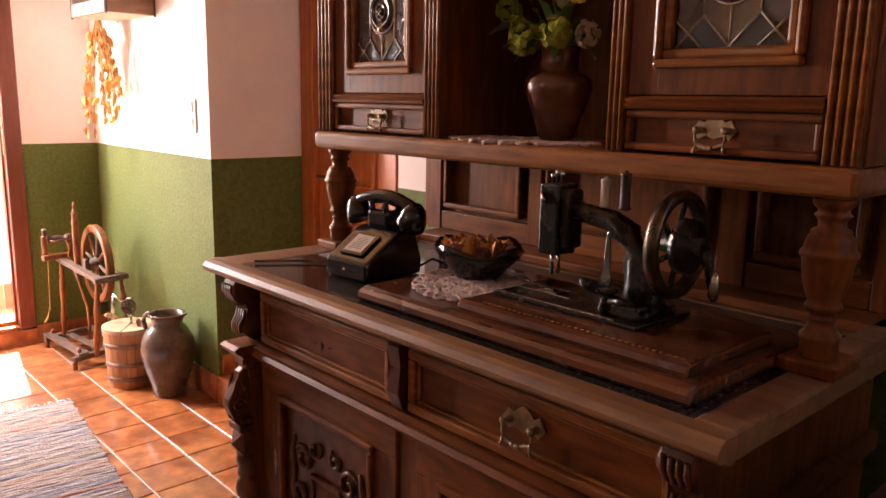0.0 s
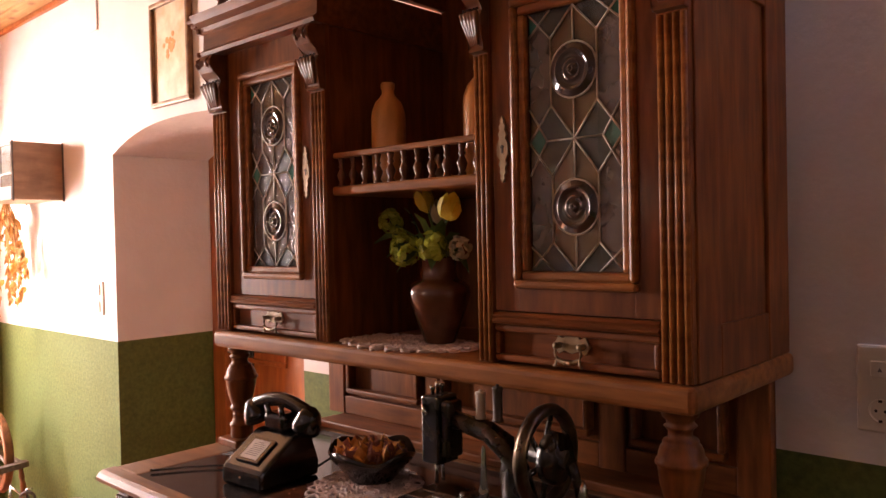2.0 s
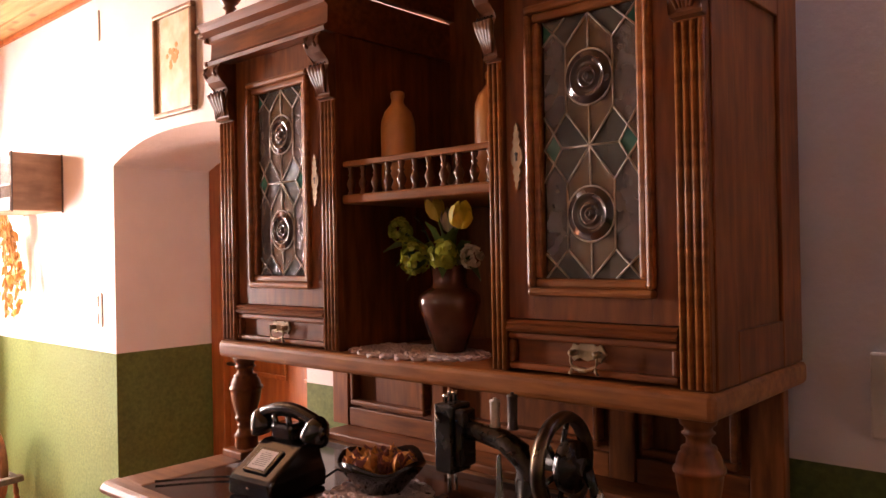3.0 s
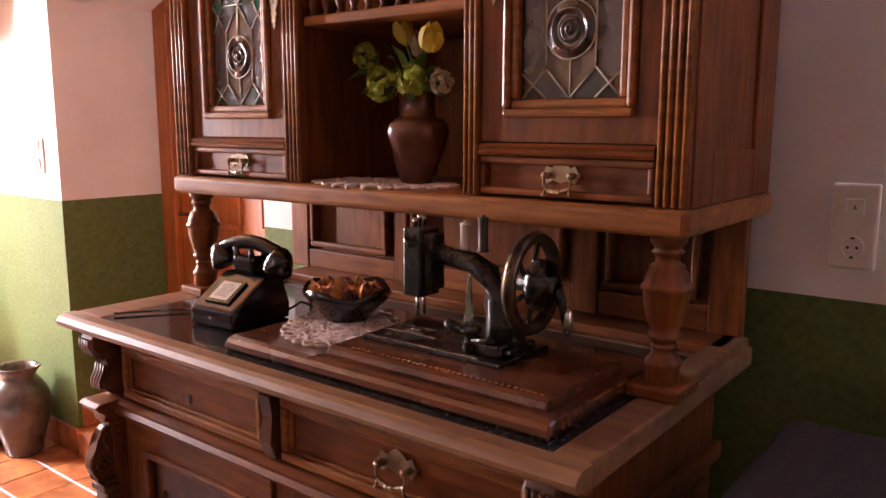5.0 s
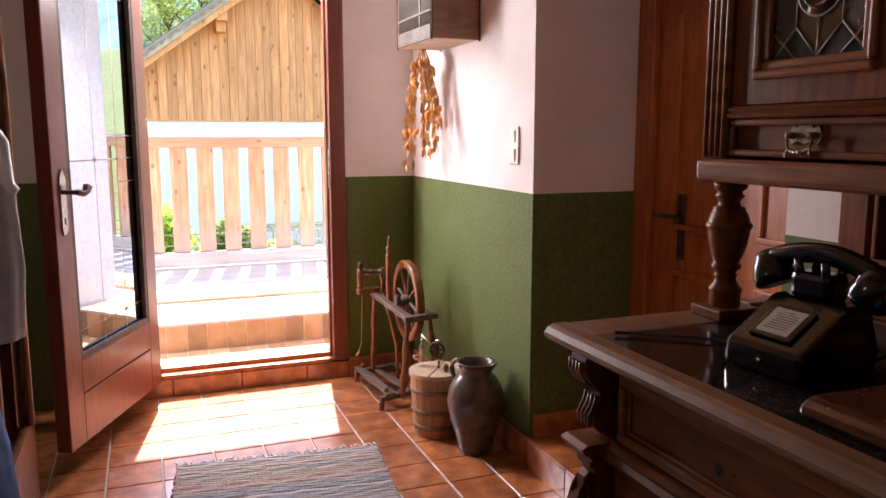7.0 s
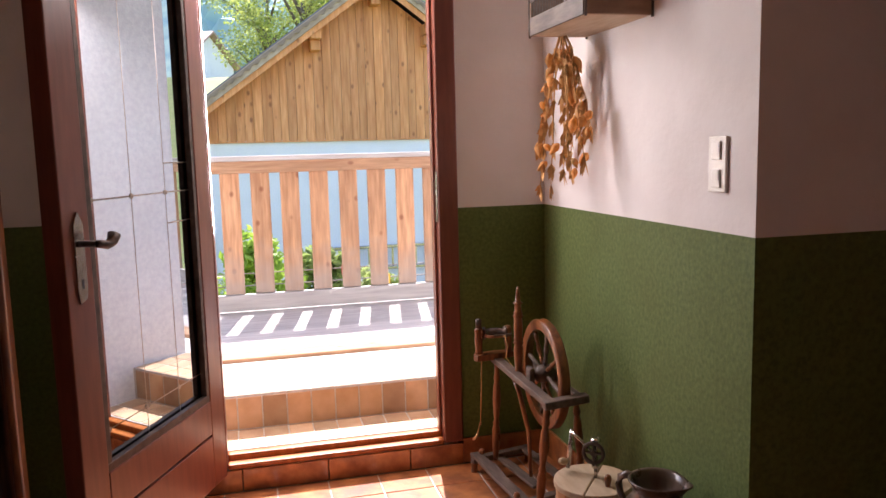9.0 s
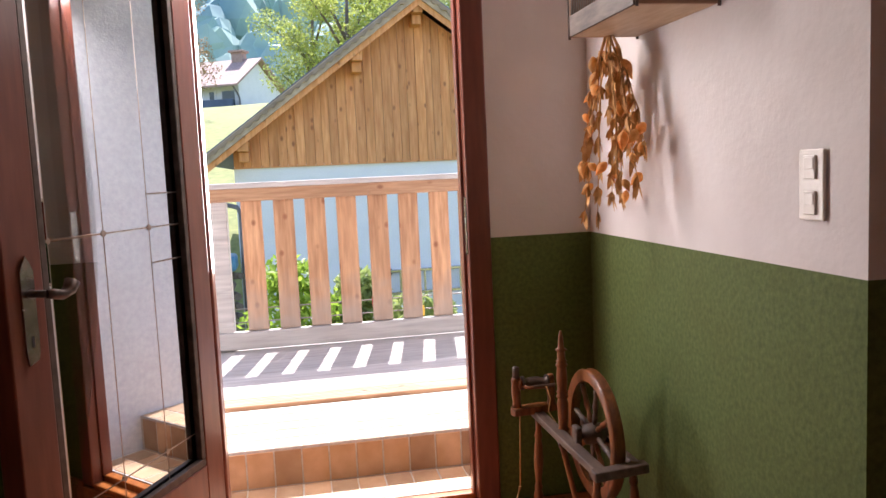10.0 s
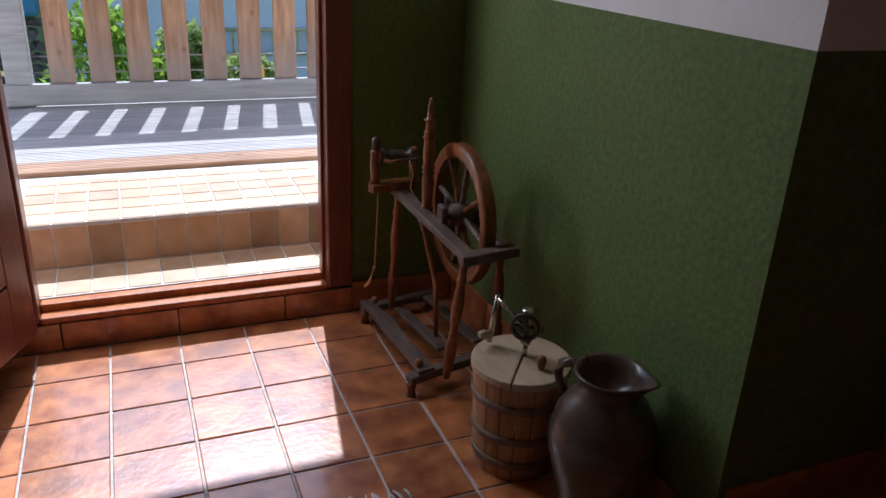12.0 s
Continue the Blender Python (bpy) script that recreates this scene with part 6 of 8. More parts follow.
while y < CY1 - 0.02:
    tube(bm, [(CX0 + 0.001, y, CZ0 + 0.05), (CX0 + 0.001, y, CZ1 - 0.01), (CX0 + 0.03, y, CZ1 - 0.004), (CX1 - 0.01, y, CZ1 - 0.004)], 0.0013, 5)
    y += 0.014
tagged(part("bars", bm, WIRE, cage, "thin grey wire bars"), kind="stuff")
for x, yy in ((CX0, CY0), (CX1, CY0), (CX0, CY1), (CX1, CY1)):
    bm = bmesh.new()
    tube(bm, [(x, yy, CZ0 - 0.006), (x, yy, CZ1 + 0.004)], 0.004, 6)
    part("corner_wire", bm, HOOP, cage)

# hanging bunch of dried lantern plant
bunch = thing("dried_lantern_bunch", "hanging bunch of dried orange lantern-plant stems tied under the cage", "dried flowers", (1.525, 4.655, 1.69))
hang = Vector((1.525, 4.655, 1.69))
leafs = bmesh.new()
husk_at = []
for i in range(11):
    a = i * 2.4
    sp = 0.040 + 0.016 * (i % 4)
    ln = 0.32 + 0.05 * (i % 5)
    p0 = hang + Vector((0.006 * math.cos(a), 0.012 * math.sin(a), 0.004))
    pts = []
    for k in range(8):
        t = k / 7
        pts.append(p0 + Vector((min(0.07, sp * 1.2 * math.cos(a) * t ** 0.7) + rnd.uniform(-.004, .004), sp * 2.0 * math.sin(a) * t ** 0.7 + rnd.uniform(-.006, .006), -ln * t)))
    stems = bmesh.new()
    tube(stems, pts, [0.0035 - 0.0003 * k for k in range(8)], 5)
    part("stem", stems, STEM, bunch)
    for k in range(1, 8):
        if rnd.random() < 0.62:
            husk_at.append(pts[k] + Vector((rnd.uniform(-.014, .012), rnd.uniform(-.026, .026), rnd.uniform(-.02, .0))))
        for _ in range(9):
            q = pts[k] + Vector((rnd.uniform(-.016, .012), rnd.uniform(-.024, .024), rnd.uniform(-.04, .02)))
            blade(leafs, pts[k], q + Vector((0, 0, -0.028)), rnd.uniform(0.004, 0.009), -0.005)
tagged(part("dry_leaves", leafs, STEM, bunch, "curled dry leaves"), kind="stuff")
bm = bmesh.new()
lathe(bm, [(0.002, 0.020), (0.009, 0.014), (0.015, 0.003), (0.0155, -0.006), (0.011, -0.018), (0.005, -0.029), (0.001, -0.038)], (0, 0, 0), 10)
for v in bm.verts:
    a = math.atan2(v.co.y, v.co.x)
    k = 1 + 0.10 * math.cos(5 * a)
    v.co.x *= k
    v.co.y *= k
husk_mesh = mesh_of("lantern_husk", bm, LANTERN)
binv = bunch.matrix_basis.inverted()
for p in husk_at:
    ob = new("lantern_husk", husk_mesh)
    ob.parent = bunch
    ob.matrix_parent_inverse = binv
    s = rnd.uniform(0.6, 1.15)
    ob.matrix_basis = Matrix.Translation(p) @ pose(0, 0, 0, rnd.uniform(-50, 50), rnd.uniform(-50, 50), rnd.uniform(0, 360)) @ Matrix.Scale(s, 4)
bm = bmesh.new()
tube(bm, [hang + Vector((0, 0, 0.003)), hang + Vector((0.006, 0.004, -0.03))], 0.010, 8)
part("tie", bm, STEM, bunch)

# framed print
SITE.append(lambda p: p + Vector((0, 0.022, 0.008)))
pic = thing("framed_print", "small faded flower print in a narrow brown gilt frame", "picture", (1.62, 3.17, 2.17))
bm = bmesh.new()
frame4(bm, 1.606, 1.629, 3.035, 3.315, 1.985, 2.375, 0.018, bev=0.004)
part("frame", bm, GOLDFRAME, pic)
bm = bmesh.new()
box(bm, 1.619, 3.05, 2.0, 1.626, 3.30, 2.36)
part("print", bm, PICTURE, pic)
bm = bmesh.new()
for i in range(14):
    a, r = rnd.uniform(0, 6.28), rnd.uniform(0, 0.055)
    q = rnd.uniform(0.007, 0.014)
    cy, cz = 3.175 + r * math.cos(a), 2.20 + 1.2 * r * math.sin(a)
    prism(bm, [(cy + q * math.cos(k * 1.05), cz + q * math.sin(k * 1.05)) for k in range(6)], "x", 1.6184 - i * 0.00005, 1.6189)
part("printed_bouquet", bm, YELLOWCLAY, pic)
SITE.pop()

bm = bmesh.new()
box(bm, 1.622, 3.82, 2.39, 1.6295, 3.92, 2.52, bev=0.002)
solid("junction_cover", bm, WHITE_WALL, "white painted junction box cover", "cover plate")


def switch_plate(y0, y1, z0, z1):
    e = thing("light_switch", "cream double rocker light switch", "light switch", (1.628, (y0 + y1) / 2, z0))
    bm = bmesh.new()
    box(bm, 1.6215, y0, z0, 1.6295, y1, z1, bev=0.003)
    part("plate", bm, PLASTIC, e)
    h = (z1 - z0) / 2
    for k in range(2):
        zc = z0 + h * (k + 0.5)
        bm = bmesh.new()
        box(bm, 1.6165, y0 + 0.020, zc - 0.024, 1.6213, y1 - 0.020, zc + 0.024, bev=0.002)
        part("rocker", bm, PLASTIC, e)
        bm = bmesh.new()
        box(bm, 1.6150, y0 + 0.024, zc - 0.004, 1.6164, y1 - 0.024, zc + 0.020, bev=0.001)
        part("rocker_cap", bm, PLASTIC, e)


switch_plate(3.834, 3.911, 1.179, 1.324)
SITE.append(lambda p: Vector((p.x + XS - XE, 0.863 + 1.013 * (p.y - 0.777), 1.114 + 1.128 * (p.z - 1.117))))
soc = thing("socket_plate", "cream plate with a bell push above an earthed socket", "socket", (1.628, 0.815, 1.19))
bm = bmesh.new()
box(bm, 1.619, 0.777, 1.117, 1.6295, 0.855, 1.258, bev=0.004)
plate_s = part("plate", bm, PLASTIC, soc)
bm = bmesh.new()
box(bm, 1.615, 0.801, 1.207, 1.6188, 0.831, 1.233, bev=0.001)
push = part("bell_push", bm, PLASTIC, soc)
bm = bmesh.new()
prism(bm, [(0.812, 1.216), (0.820, 1.216), (0.816, 1.224)], "x", 1.6143, 1.6148)
part("bell_mark", bm, INK, push)
bm = bmesh.new()
lathe(bm, [(0.0195, 0.0), (0.0195, 0.003), (0.0175, 0.003), (0.016, 0.0006)], (1.6189, 0.816, 1.153), 24, pose(0, 0, 0, 0, -90, 0))
part("socket", bm, PLASTIC, soc)
bm = bmesh.new()
for dy, dz in ((-0.0075, 0), (0.0075, 0)):
    lathe(bm, [(0.0026, 0.0), (0.0026, 0.0012)], (1.6180, 0.816 + dy, 1.153 + dz), 10, pose(0, 0, 0, 0, -90, 0))
for dz in (-0.016, 0.016):
    box(bm, 1.6150, 0.813, 1.153 + dz - 0.002, 1.6166, 0.819, 1.153 + dz + 0.002)
part("socket_holes", bm, SHADOWGAP, soc)
SITE.pop()


# ---- things on the floor ----
def turned(bm, a, b, prof, segs=14):
    """A turned bar from a to b; prof: (radius, share of the length)."""
    a, b = Vector(a), Vector(b)
    q = (b - a).to_track_quat("Z", "Y").to_matrix().to_4x4()
    lathe(bm, [(r, t * (b - a).length) for r, t in prof], a, segs, q)


LEGP = [(0.010, 0), (0.012, 0.05), (0.016, 0.20), (0.017, 0.30), (0.011, 0.36), (0.014, 0.38), (0.010, 0.41), (0.014, 0.52), (0.017, 0.62), (0.014, 0.74), (0.010, 0.80), (0.014, 0.83), (0.010, 0.88), (0.012, 1.0)]
SITE.append(lambda p: p + Vector((0.027, 0.003, 0)))
spin = thing("spinning_wheel", "old wooden spinning wheel with turned legs and a worn foot treadle", "spinning wheel", (1.42, 4.77, 0))
WCX, WCY, WCZ, WR = 1.413, 4.630, 0.497, 0.198
# feet and treadle frame
for nm, a, b, w, h in (("foot_bar", (1.235, 4.985, 0.05), (1.50, 5.03, 0.055), 0.016, 0.012), ("foot_bar", (1.235, 4.525, 0.055), (1.55, 4.60, 0.06), 0.017, 0.013)):
    bm = bmesh.new()
    A, Bv = Vector(a), Vector(b)
    d = (Bv - A)
    box(bm, 0, -w, -h, d.length, w, h, bev=0.004)
    bm.transform(Matrix.Translation(A) @ d.to_track_quat("X", "Z").to_matrix().to_4x4())
    part(nm, bm, SPIN_D, spin)
for p in ((1.245, 4.987), (1.245, 4.529), (1.49, 5.028), (1.54, 4.597)):
    bm = bmesh.new()
    lathe(bm, [(0.014, 0.0), (0.012, 0.02), (0.015, 0.034), (0.010, 0.042)], (p[0], p[1], 0.0005), 12)
    part("foot", bm, SPIN, spin)
bm = bmesh.new()
plank = [(1.232, 5.0), (1.268, 5.005), (1.285, 4.88), (1.300, 4.86), (1.296, 4.72), (1.312, 4.60), (1.314, 4.53), (1.262, 4.52), (1.264, 4.62), (1.250, 4.74), (1.244, 4.88)]
prism(bm, plank, "z", 0.064, 0.078, bev=0.003)
part("treadle_board", bm, SPIN_D, spin, "worn grey treadle board")
for y in (4.975, 4.555):
    bm = bmesh.new()
    lathe(bm, [(0.010, 0.0), (0.013, 0.008), (0.010, 0.018), (0.003, 0.022)], (1.275, y, 0.077), 12)
    part("treadle_peg", bm, SPIN, spin)
for a, b in (((1.345, 4.935, 0.066), (1.385, 4.64, 0.066)), ((1.465, 4.98, 0.07), (1.50, 4.64, 0.07))):
    bm = bmesh.new()
    A, Bv = Vector(a), Vector(b)
    d = Bv - A
    box(bm, 0, -0.018, -0.006, d.length, 0.018, 0.006, bev=0.002)
    bm.transform(Matrix.Translation(A) @ d.to_track_quat("X", "Z").to_matrix().to_4x4())
    part("treadle_slat", bm, SPIN_D, spin)
# table (sloping bench) with its cross piece
bm = bmesh.new()
A, Bv = Vector((1.318, 4.93, 0.488)), Vector((1.352, 4.42, 0.455))
d = Bv - A
box(bm, 0, -0.019, -0.012, d.length, 0.019, 0.012, bev=0.004)
bm.transform(Matrix.Translation(A) @ d.to_track_quat("X", "Z").to_matrix().to_4x4())
part("bench", bm, SPIN_D, spin, "worn sloping bench board")
bm = bmesh.new()
A, Bv = Vector((1.322, 4.415, 0.456)), Vector((1.482, 4.415, 0.467))
d = Bv - A
box(bm, 0, -0.020, -0.0145, d.length, 0.020, 0.0145, bev=0.005)
bm.transform(Matrix.Translation(A) @ d.to_track_quat("X", "Z").to_matrix().to_4x4())
box(bm, 1.448, 4.42, 0.450, 1.474, 4.90, 0.474, bev=0.004)
part("cross_piece", bm, SPIN_D, spin)
# legs
for a, b in (((1.326, 4.952, 0.058), (1.322, 4.900, 0.478)), ((1.341, 4.506, 0.055), (1.345, 4.437, 0.448)), ((1.565, 4.64, 0.005), (1.475, 4.50, 0.456))):
    bm = bmesh.new()
    turned(bm, a, b, LEGP)
    part("leg", bm, SPIN, spin)
# flyer arm and mother-of-all
bm = bmesh.new()
prism(bm, [(1.225, 4.895), (1.235, 4.875), (1.33, 4.885), (1.39, 4.90), (1.39, 4.935), (1.33, 4.935), (1.235, 4.925)], "z", 0.490, 0.515, bev=0.005)
part("flyer_table", bm, SPIN, spin)
for x in (1.25, 1.372):
    bm = bmesh.new()
    turned(bm, (x, 4.905, 0.513), (x - 0.003, 4.905, 0.618), [(0.016, 0), (0.013, 0.2), (0.016, 0.5), (0.013, 0.8), (0.015, 0.9), (0.010, 1.0)])
    part("maiden", bm, SPIN, spin)
bm = bmesh.new()
turned(bm, (1.238, 4.905, 0.597), (1.385, 4.905, 0.590), [(0.004, 0), (0.010, 0.1), (0.022, 0.12), (0.022, 0.16), (0.010, 0.18), (0.014, 0.5), (0.010, 0.8), (0.020, 0.82), (0.018, 0.88), (0.004, 1.0)])
tube(bm, [(1.27, 4.885, 0.59), (1.285, 4.87, 0.587), (1.35, 4.872, 0.585)], 0.006, 6)
part("flyer", bm, SPIN, spin)
bm = bmesh.new()
turned(bm, (1.268, 4.905, 0.5955), (1.362, 4.905, 0.591), [(0.006, 0), (0.024, 0.01), (0.024, 0.08), (0.015, 0.12), (0.019, 0.3), (0.020, 0.6), (0.015, 0.86), (0.026, 0.9), (0.026, 0.97), (0.006, 1.0)])
part("bobbin", bm, HOOP, spin, "dark bobbin")
bm = bmesh.new()
prism(bm, [(1.30, 4.865), (1.375, 4.868), (1.375, 4.876), (1.30, 4.874)], "z", 0.583, 0.594, bev=0.002)
part("flyer_wing", bm, SPIN_D, spin)
bm = bmesh.new()
lathe(bm, [(0.012, 0), (0.012, 0.035), (0.004, 0.04)], (1.250, 4.905, 0.615), 10)
part("leather_bearing", bm, HOOP, spin)
# distaff
bm = bmesh.new()
dist = [(0.011, 0.0), (0.016, 0.02), (0.013, 0.05), (0.019, 0.08), (0.014, 0.10), (0.019, 0.12), (0.014, 0.14), (0.016, 0.25), (0.018, 0.36), (0.014, 0.40), (0.020, 0.42), (0.014, 0.44), (0.019, 0.46), (0.015, 0.48), (0.017, 0.58), (0.015, 0.68), (0.020, 0.70), (0.014, 0.72), (0.018, 0.735), (0.013, 0.75), (0.012, 0.82), (0.019, 0.835), (0.010, 0.85), (0.008, 0.93), (0.004, 1.0)]
turned(bm, (1.352, 4.735, 0.44), (1.345, 4.715, 0.805), dist, 16)
part("distaff", bm, SPIN, spin, "tall turned distaff")
# wheel
tiltw = pose(WCX, WCY, WCZ, 0, 0, 0) @ pose(0, 0, 0, 0, 90, 0)
bm = bmesh.new()
lathe(bm, [(WR - 0.038, -0.015), (WR - 0.006, -0.018), (WR, -0.012), (WR - 0.006, 0.0), (WR, 0.012), (WR - 0.006, 0.018), (WR - 0.038, 0.015), (WR - 0.038, -0.015)], (0, 0, 0), 48, cap=False)
bm.transform(tiltw)
rim = part("wheel_rim", bm, SPIN, spin, "broad turned wooden rim")
bm = bmesh.new()
lathe(bm, [(0.012, -0.055), (0.014, -0.035), (0.030, -0.028), (0.034, 0.0), (0.030, 0.028), (0.014, 0.035), (0.012, 0.06)], (0, 0, 0), 20)
bm.transform(tiltw)
part("hub", bm, SPIN_D, spin)
for i in range(8):
    a = i * math.pi / 4 + 0.2
    bm = bmesh.new()
    turned(bm, (0.03 * math.cos(a), 0.03 * math.sin(a), 0), ((WR - 0.037) * math.cos(a), (WR - 0.037) * math.sin(a), 0), [(0.006, 0), (0.009, 0.15), (0.006, 0.3), (0.010, 0.45), (0.007, 0.7), (0.009, 0.85), (0.006, 1.0)], 10)
    bm.transform(tiltw)
    part("spoke", bm, SPIN if i % 2 else SPIN_D, spin)
for x in (-0.055, 0.06):
    bm = bmesh.new()
    p = tiltw @ Vector((0, 0, x))
    box(bm, p.x - 0.010, p.y - 0.022, 0.445, p.x + 0.010, p.y + 0.022, p.z + 0.03, bev=0.006)
    part("wheel_post", bm, SPIN_D, spin)
bm = bmesh.new()
tube(bm, [(1.352, 4.82, 0.455), (1.36, 4.76, 0.40), (1.372, 4.69, 0.26), (1.368, 4.66, 0.10)], [0.008, 0.010, 0.009, 0.007], 8)
part("footman", bm, SPIN, spin, "long connecting rod")
bm = bmesh.new()
tube(bm, [(1.255, 4.89, 0.50), (1.254, 4.90, 0.36), (1.255, 4.92, 0.22)], 0.0022, 5)
tube(bm, [(1.34, 4.86, 0.59), (1.35, 4.85, 0.55), (1.338, 4.84, 0.51), (1.355, 4.82, 0.48), (1.345, 4.81, 0.455)], 0.002, 5)
tube(bm, [(1.255, 4.92, 0.23), (1.245, 4.94, 0.17), (1.235, 4.955, 0.15)], 0.005, 6)
part("string", bm, STEM, spin, "yarn strings")

SITE.pop()

# butter tub with a hand drill beater
tx, ty = 1.425, 4.197
tub = thing("butter_tub", "staved wooden butter tub with iron hoops and a two-part lid", "wooden tub", (tx, ty, 0))
bm = bmesh.new()
n = 18
for i in range(n):
    a0, a1 = 2 * math.pi * i / n + 0.012, 2 * math.pi * (i + 1) / n - 0.012
    r0, r1 = 0.102, 0.116
    pts = []
    for z, r in ((0.0, r0), (0.262, r1)):
        for a in (a0, (a0 + a1) / 2, a1):
            pts.append((tx + r * math.cos(a), ty + r * math.sin(a), z))
        for a in (a1, (a0 + a1) / 2, a0):
            pts.append((tx + (r - 0.014) * math.cos(a), ty + (r - 0.014) * math.sin(a), z))
    bmi = bmesh.new()
    vs = [bmi.verts.new(p) for p in pts]
    bmi.faces.new(vs[:6][::-1])
    bmi.faces.new(vs[6:])
    for k in range(6):
        bmi.faces.new((vs[k], vs[(k + 1) % 6], vs[6 + (k + 1) % 6], vs[6 + k]))
    part("stave", bmi, BUCKET, tub)
bm.free()
for z, r in ((0.045, 0.1055), (0.115, 0.1093), (0.205, 0.1142)):
    bm = bmesh.new()
    lathe(bm, [(r - 0.0005, z - 0.010), (r + 0.0025, z - 0.010), (r + 0.0035, z + 0.010), (r + 0.0005, z + 0.010)], (tx, ty, 0), 36, cap=False)
    part("hoop", bm, TUBHOOP, tub, "dark iron hoop")
for s in (0, 1):
    bm = bmesh.new()
    arc = [(tx + 0.121 * math.cos(a), ty + 0.121 * math.sin(a)) for a in np.linspace(0.9 + s * math.pi + 0.02, 0.9 + (s + 1) * math.pi - 0.02, 18)]
    prism(bm, arc, "z", 0.263, 0.283, bev=0.003)
    lid = part("lid_half", bm, PALE_WOOD, tub, "pale wooden half lid")
    if s:
        bm = bmesh.new()
        lathe(bm, [(0.007, 0), (0.010, 0.012), (0.012, 0.024), (0.009, 0.034), (0.002, 0.038)], (tx + 0.02, ty - 0.06, 0.283), 14)
        part("knob", bm, SPIN, lid)
drill = thing("hand_drill", "old steel hand drill with a gear wheel fixed on the tub", "hand drill", (tx, ty, 0.283))
dc = Vector((tx + 0.012, ty + 0.008, 0.283))
bm = bmesh.new()
tube(bm, [dc, dc + Vector((0, 0, 0.035))], 0.006, 8)
lathe(bm, [(0.008, 0.03), (0.013, 0.036), (0.013, 0.046), (0.007, 0.052), (0.007, 0.11), (0.015, 0.115), (0.017, 0.122), (0.012, 0.128)], dc, 14)
part("spindle", bm, STEEL, drill)
bm = bmesh.new()
gm = pose(dc.x - 0.012, dc.y - 0.010, dc.z + 0.085, 0, 0, -40) @ pose(0, 0, 0, 90, 0, 0)
lathe(bm, [(0.026, -0.004), (0.036, -0.004), (0.036, 0.004), (0.026, 0.004), (0.026, -0.004)], (0, 0, 0), 28, cap=False)
lathe(bm, [(0.009, -0.008), (0.009, 0.008)], (0, 0, 0), 12)
for i in range(4):
    a = i * math.pi / 2
    tube(bm, [(0, 0, 0), (0.027 * math.cos(a), 0.027 * math.sin(a), 0)], 0.0045, 6)
bm.transform(gm)
part("gear_wheel", bm, HOOP, drill, "pierced iron gear wheel")
bm = bmesh.new()
tube(bm, [dc + Vector((-0.01, 0.005, 0.085)), dc + Vector((-0.055, 0.055, 0.135))], 0.005, 8)
tube(bm, [dc + Vector((-0.05, 0.065, 0.14)), dc + Vector((-0.055, 0.07, 0.075)), dc + Vector((-0.06, 0.075, 0.01))], [0.006, 0.008, 0.007], 8)
crank2 = part("crank_arm", bm, STEEL, drill)
bm = bmesh.new()
lathe(bm, [(0.005, 0.0), (0.010, 0.008), (0.012, 0.022), (0.009, 0.038), (0.005, 0.044)], dc + Vector((-0.062, 0.075, 0.03)), 12, pose(0, 0, 0, 0, -70, 30))
part("crank_grip", bm, PALE_WOOD, crank2)

# salt-glazed jug
jx, jy = 1.500, 3.945
SITE.append(lambda p: Vector((jx + 1.03 * (p.x - jx), jy + 1.03 * (p.y - jy), 1.03 * p.z)))
jug = thing("stoneware_jug", "large grey-brown salt-glazed stoneware jug on the tiles", "jug", (jx, jy, 0))
bm = bmesh.new()
lathe(bm, [(0.066, 0.0), (0.070, 0.006), (0.076, 0.05), (0.098, 0.12), (0.113, 0.18), (0.115, 0.22), (0.106, 0.262), (0.086, 0.298), (0.070, 0.316), (0.064, 0.326), (0.066, 0.345), (0.073, 0.362), (0.078, 0.366), (0.076, 0.37), (0.068, 0.366), (0.060, 0.345), (0.056, 0.33), (0.03, 0.30)], (jx, jy, 0), 40)
sp = math.radians(-58)
for v in bm.verts:
    h = max(0, (v.co.z - 0.325) / 0.045)
    if h > 0:
        a = math.atan2(v.co.y - jy, v.co.x - jx)
        w = max(0, math.cos(a - sp)) ** 10
        v.co.x += math.cos(sp) * 0.026 * w * h
        v.co.y += math.sin(sp) * 0.026 * w * h
        v.co.z += 0.006 * w * h
part("body", bm, GREYJUG, jug)
bm = bmesh.new()
ha = sp + math.pi
hv = Vector((math.cos(ha), math.sin(ha), 0))
tube(bm, [Vector((jx, jy, 0)) + hv * r + Vector((0, 0, z)) for r, z in ((0.066, 0.352), (0.092, 0.357), (0.112, 0.345), (0.118, 0.322), (0.112, 0.295), (0.096, 0.272))], [0.011, 0.012, 0.011, 0.010, 0.010, 0.011], 10)
part("handle", bm, GREYJUG, jug)

SITE.pop()

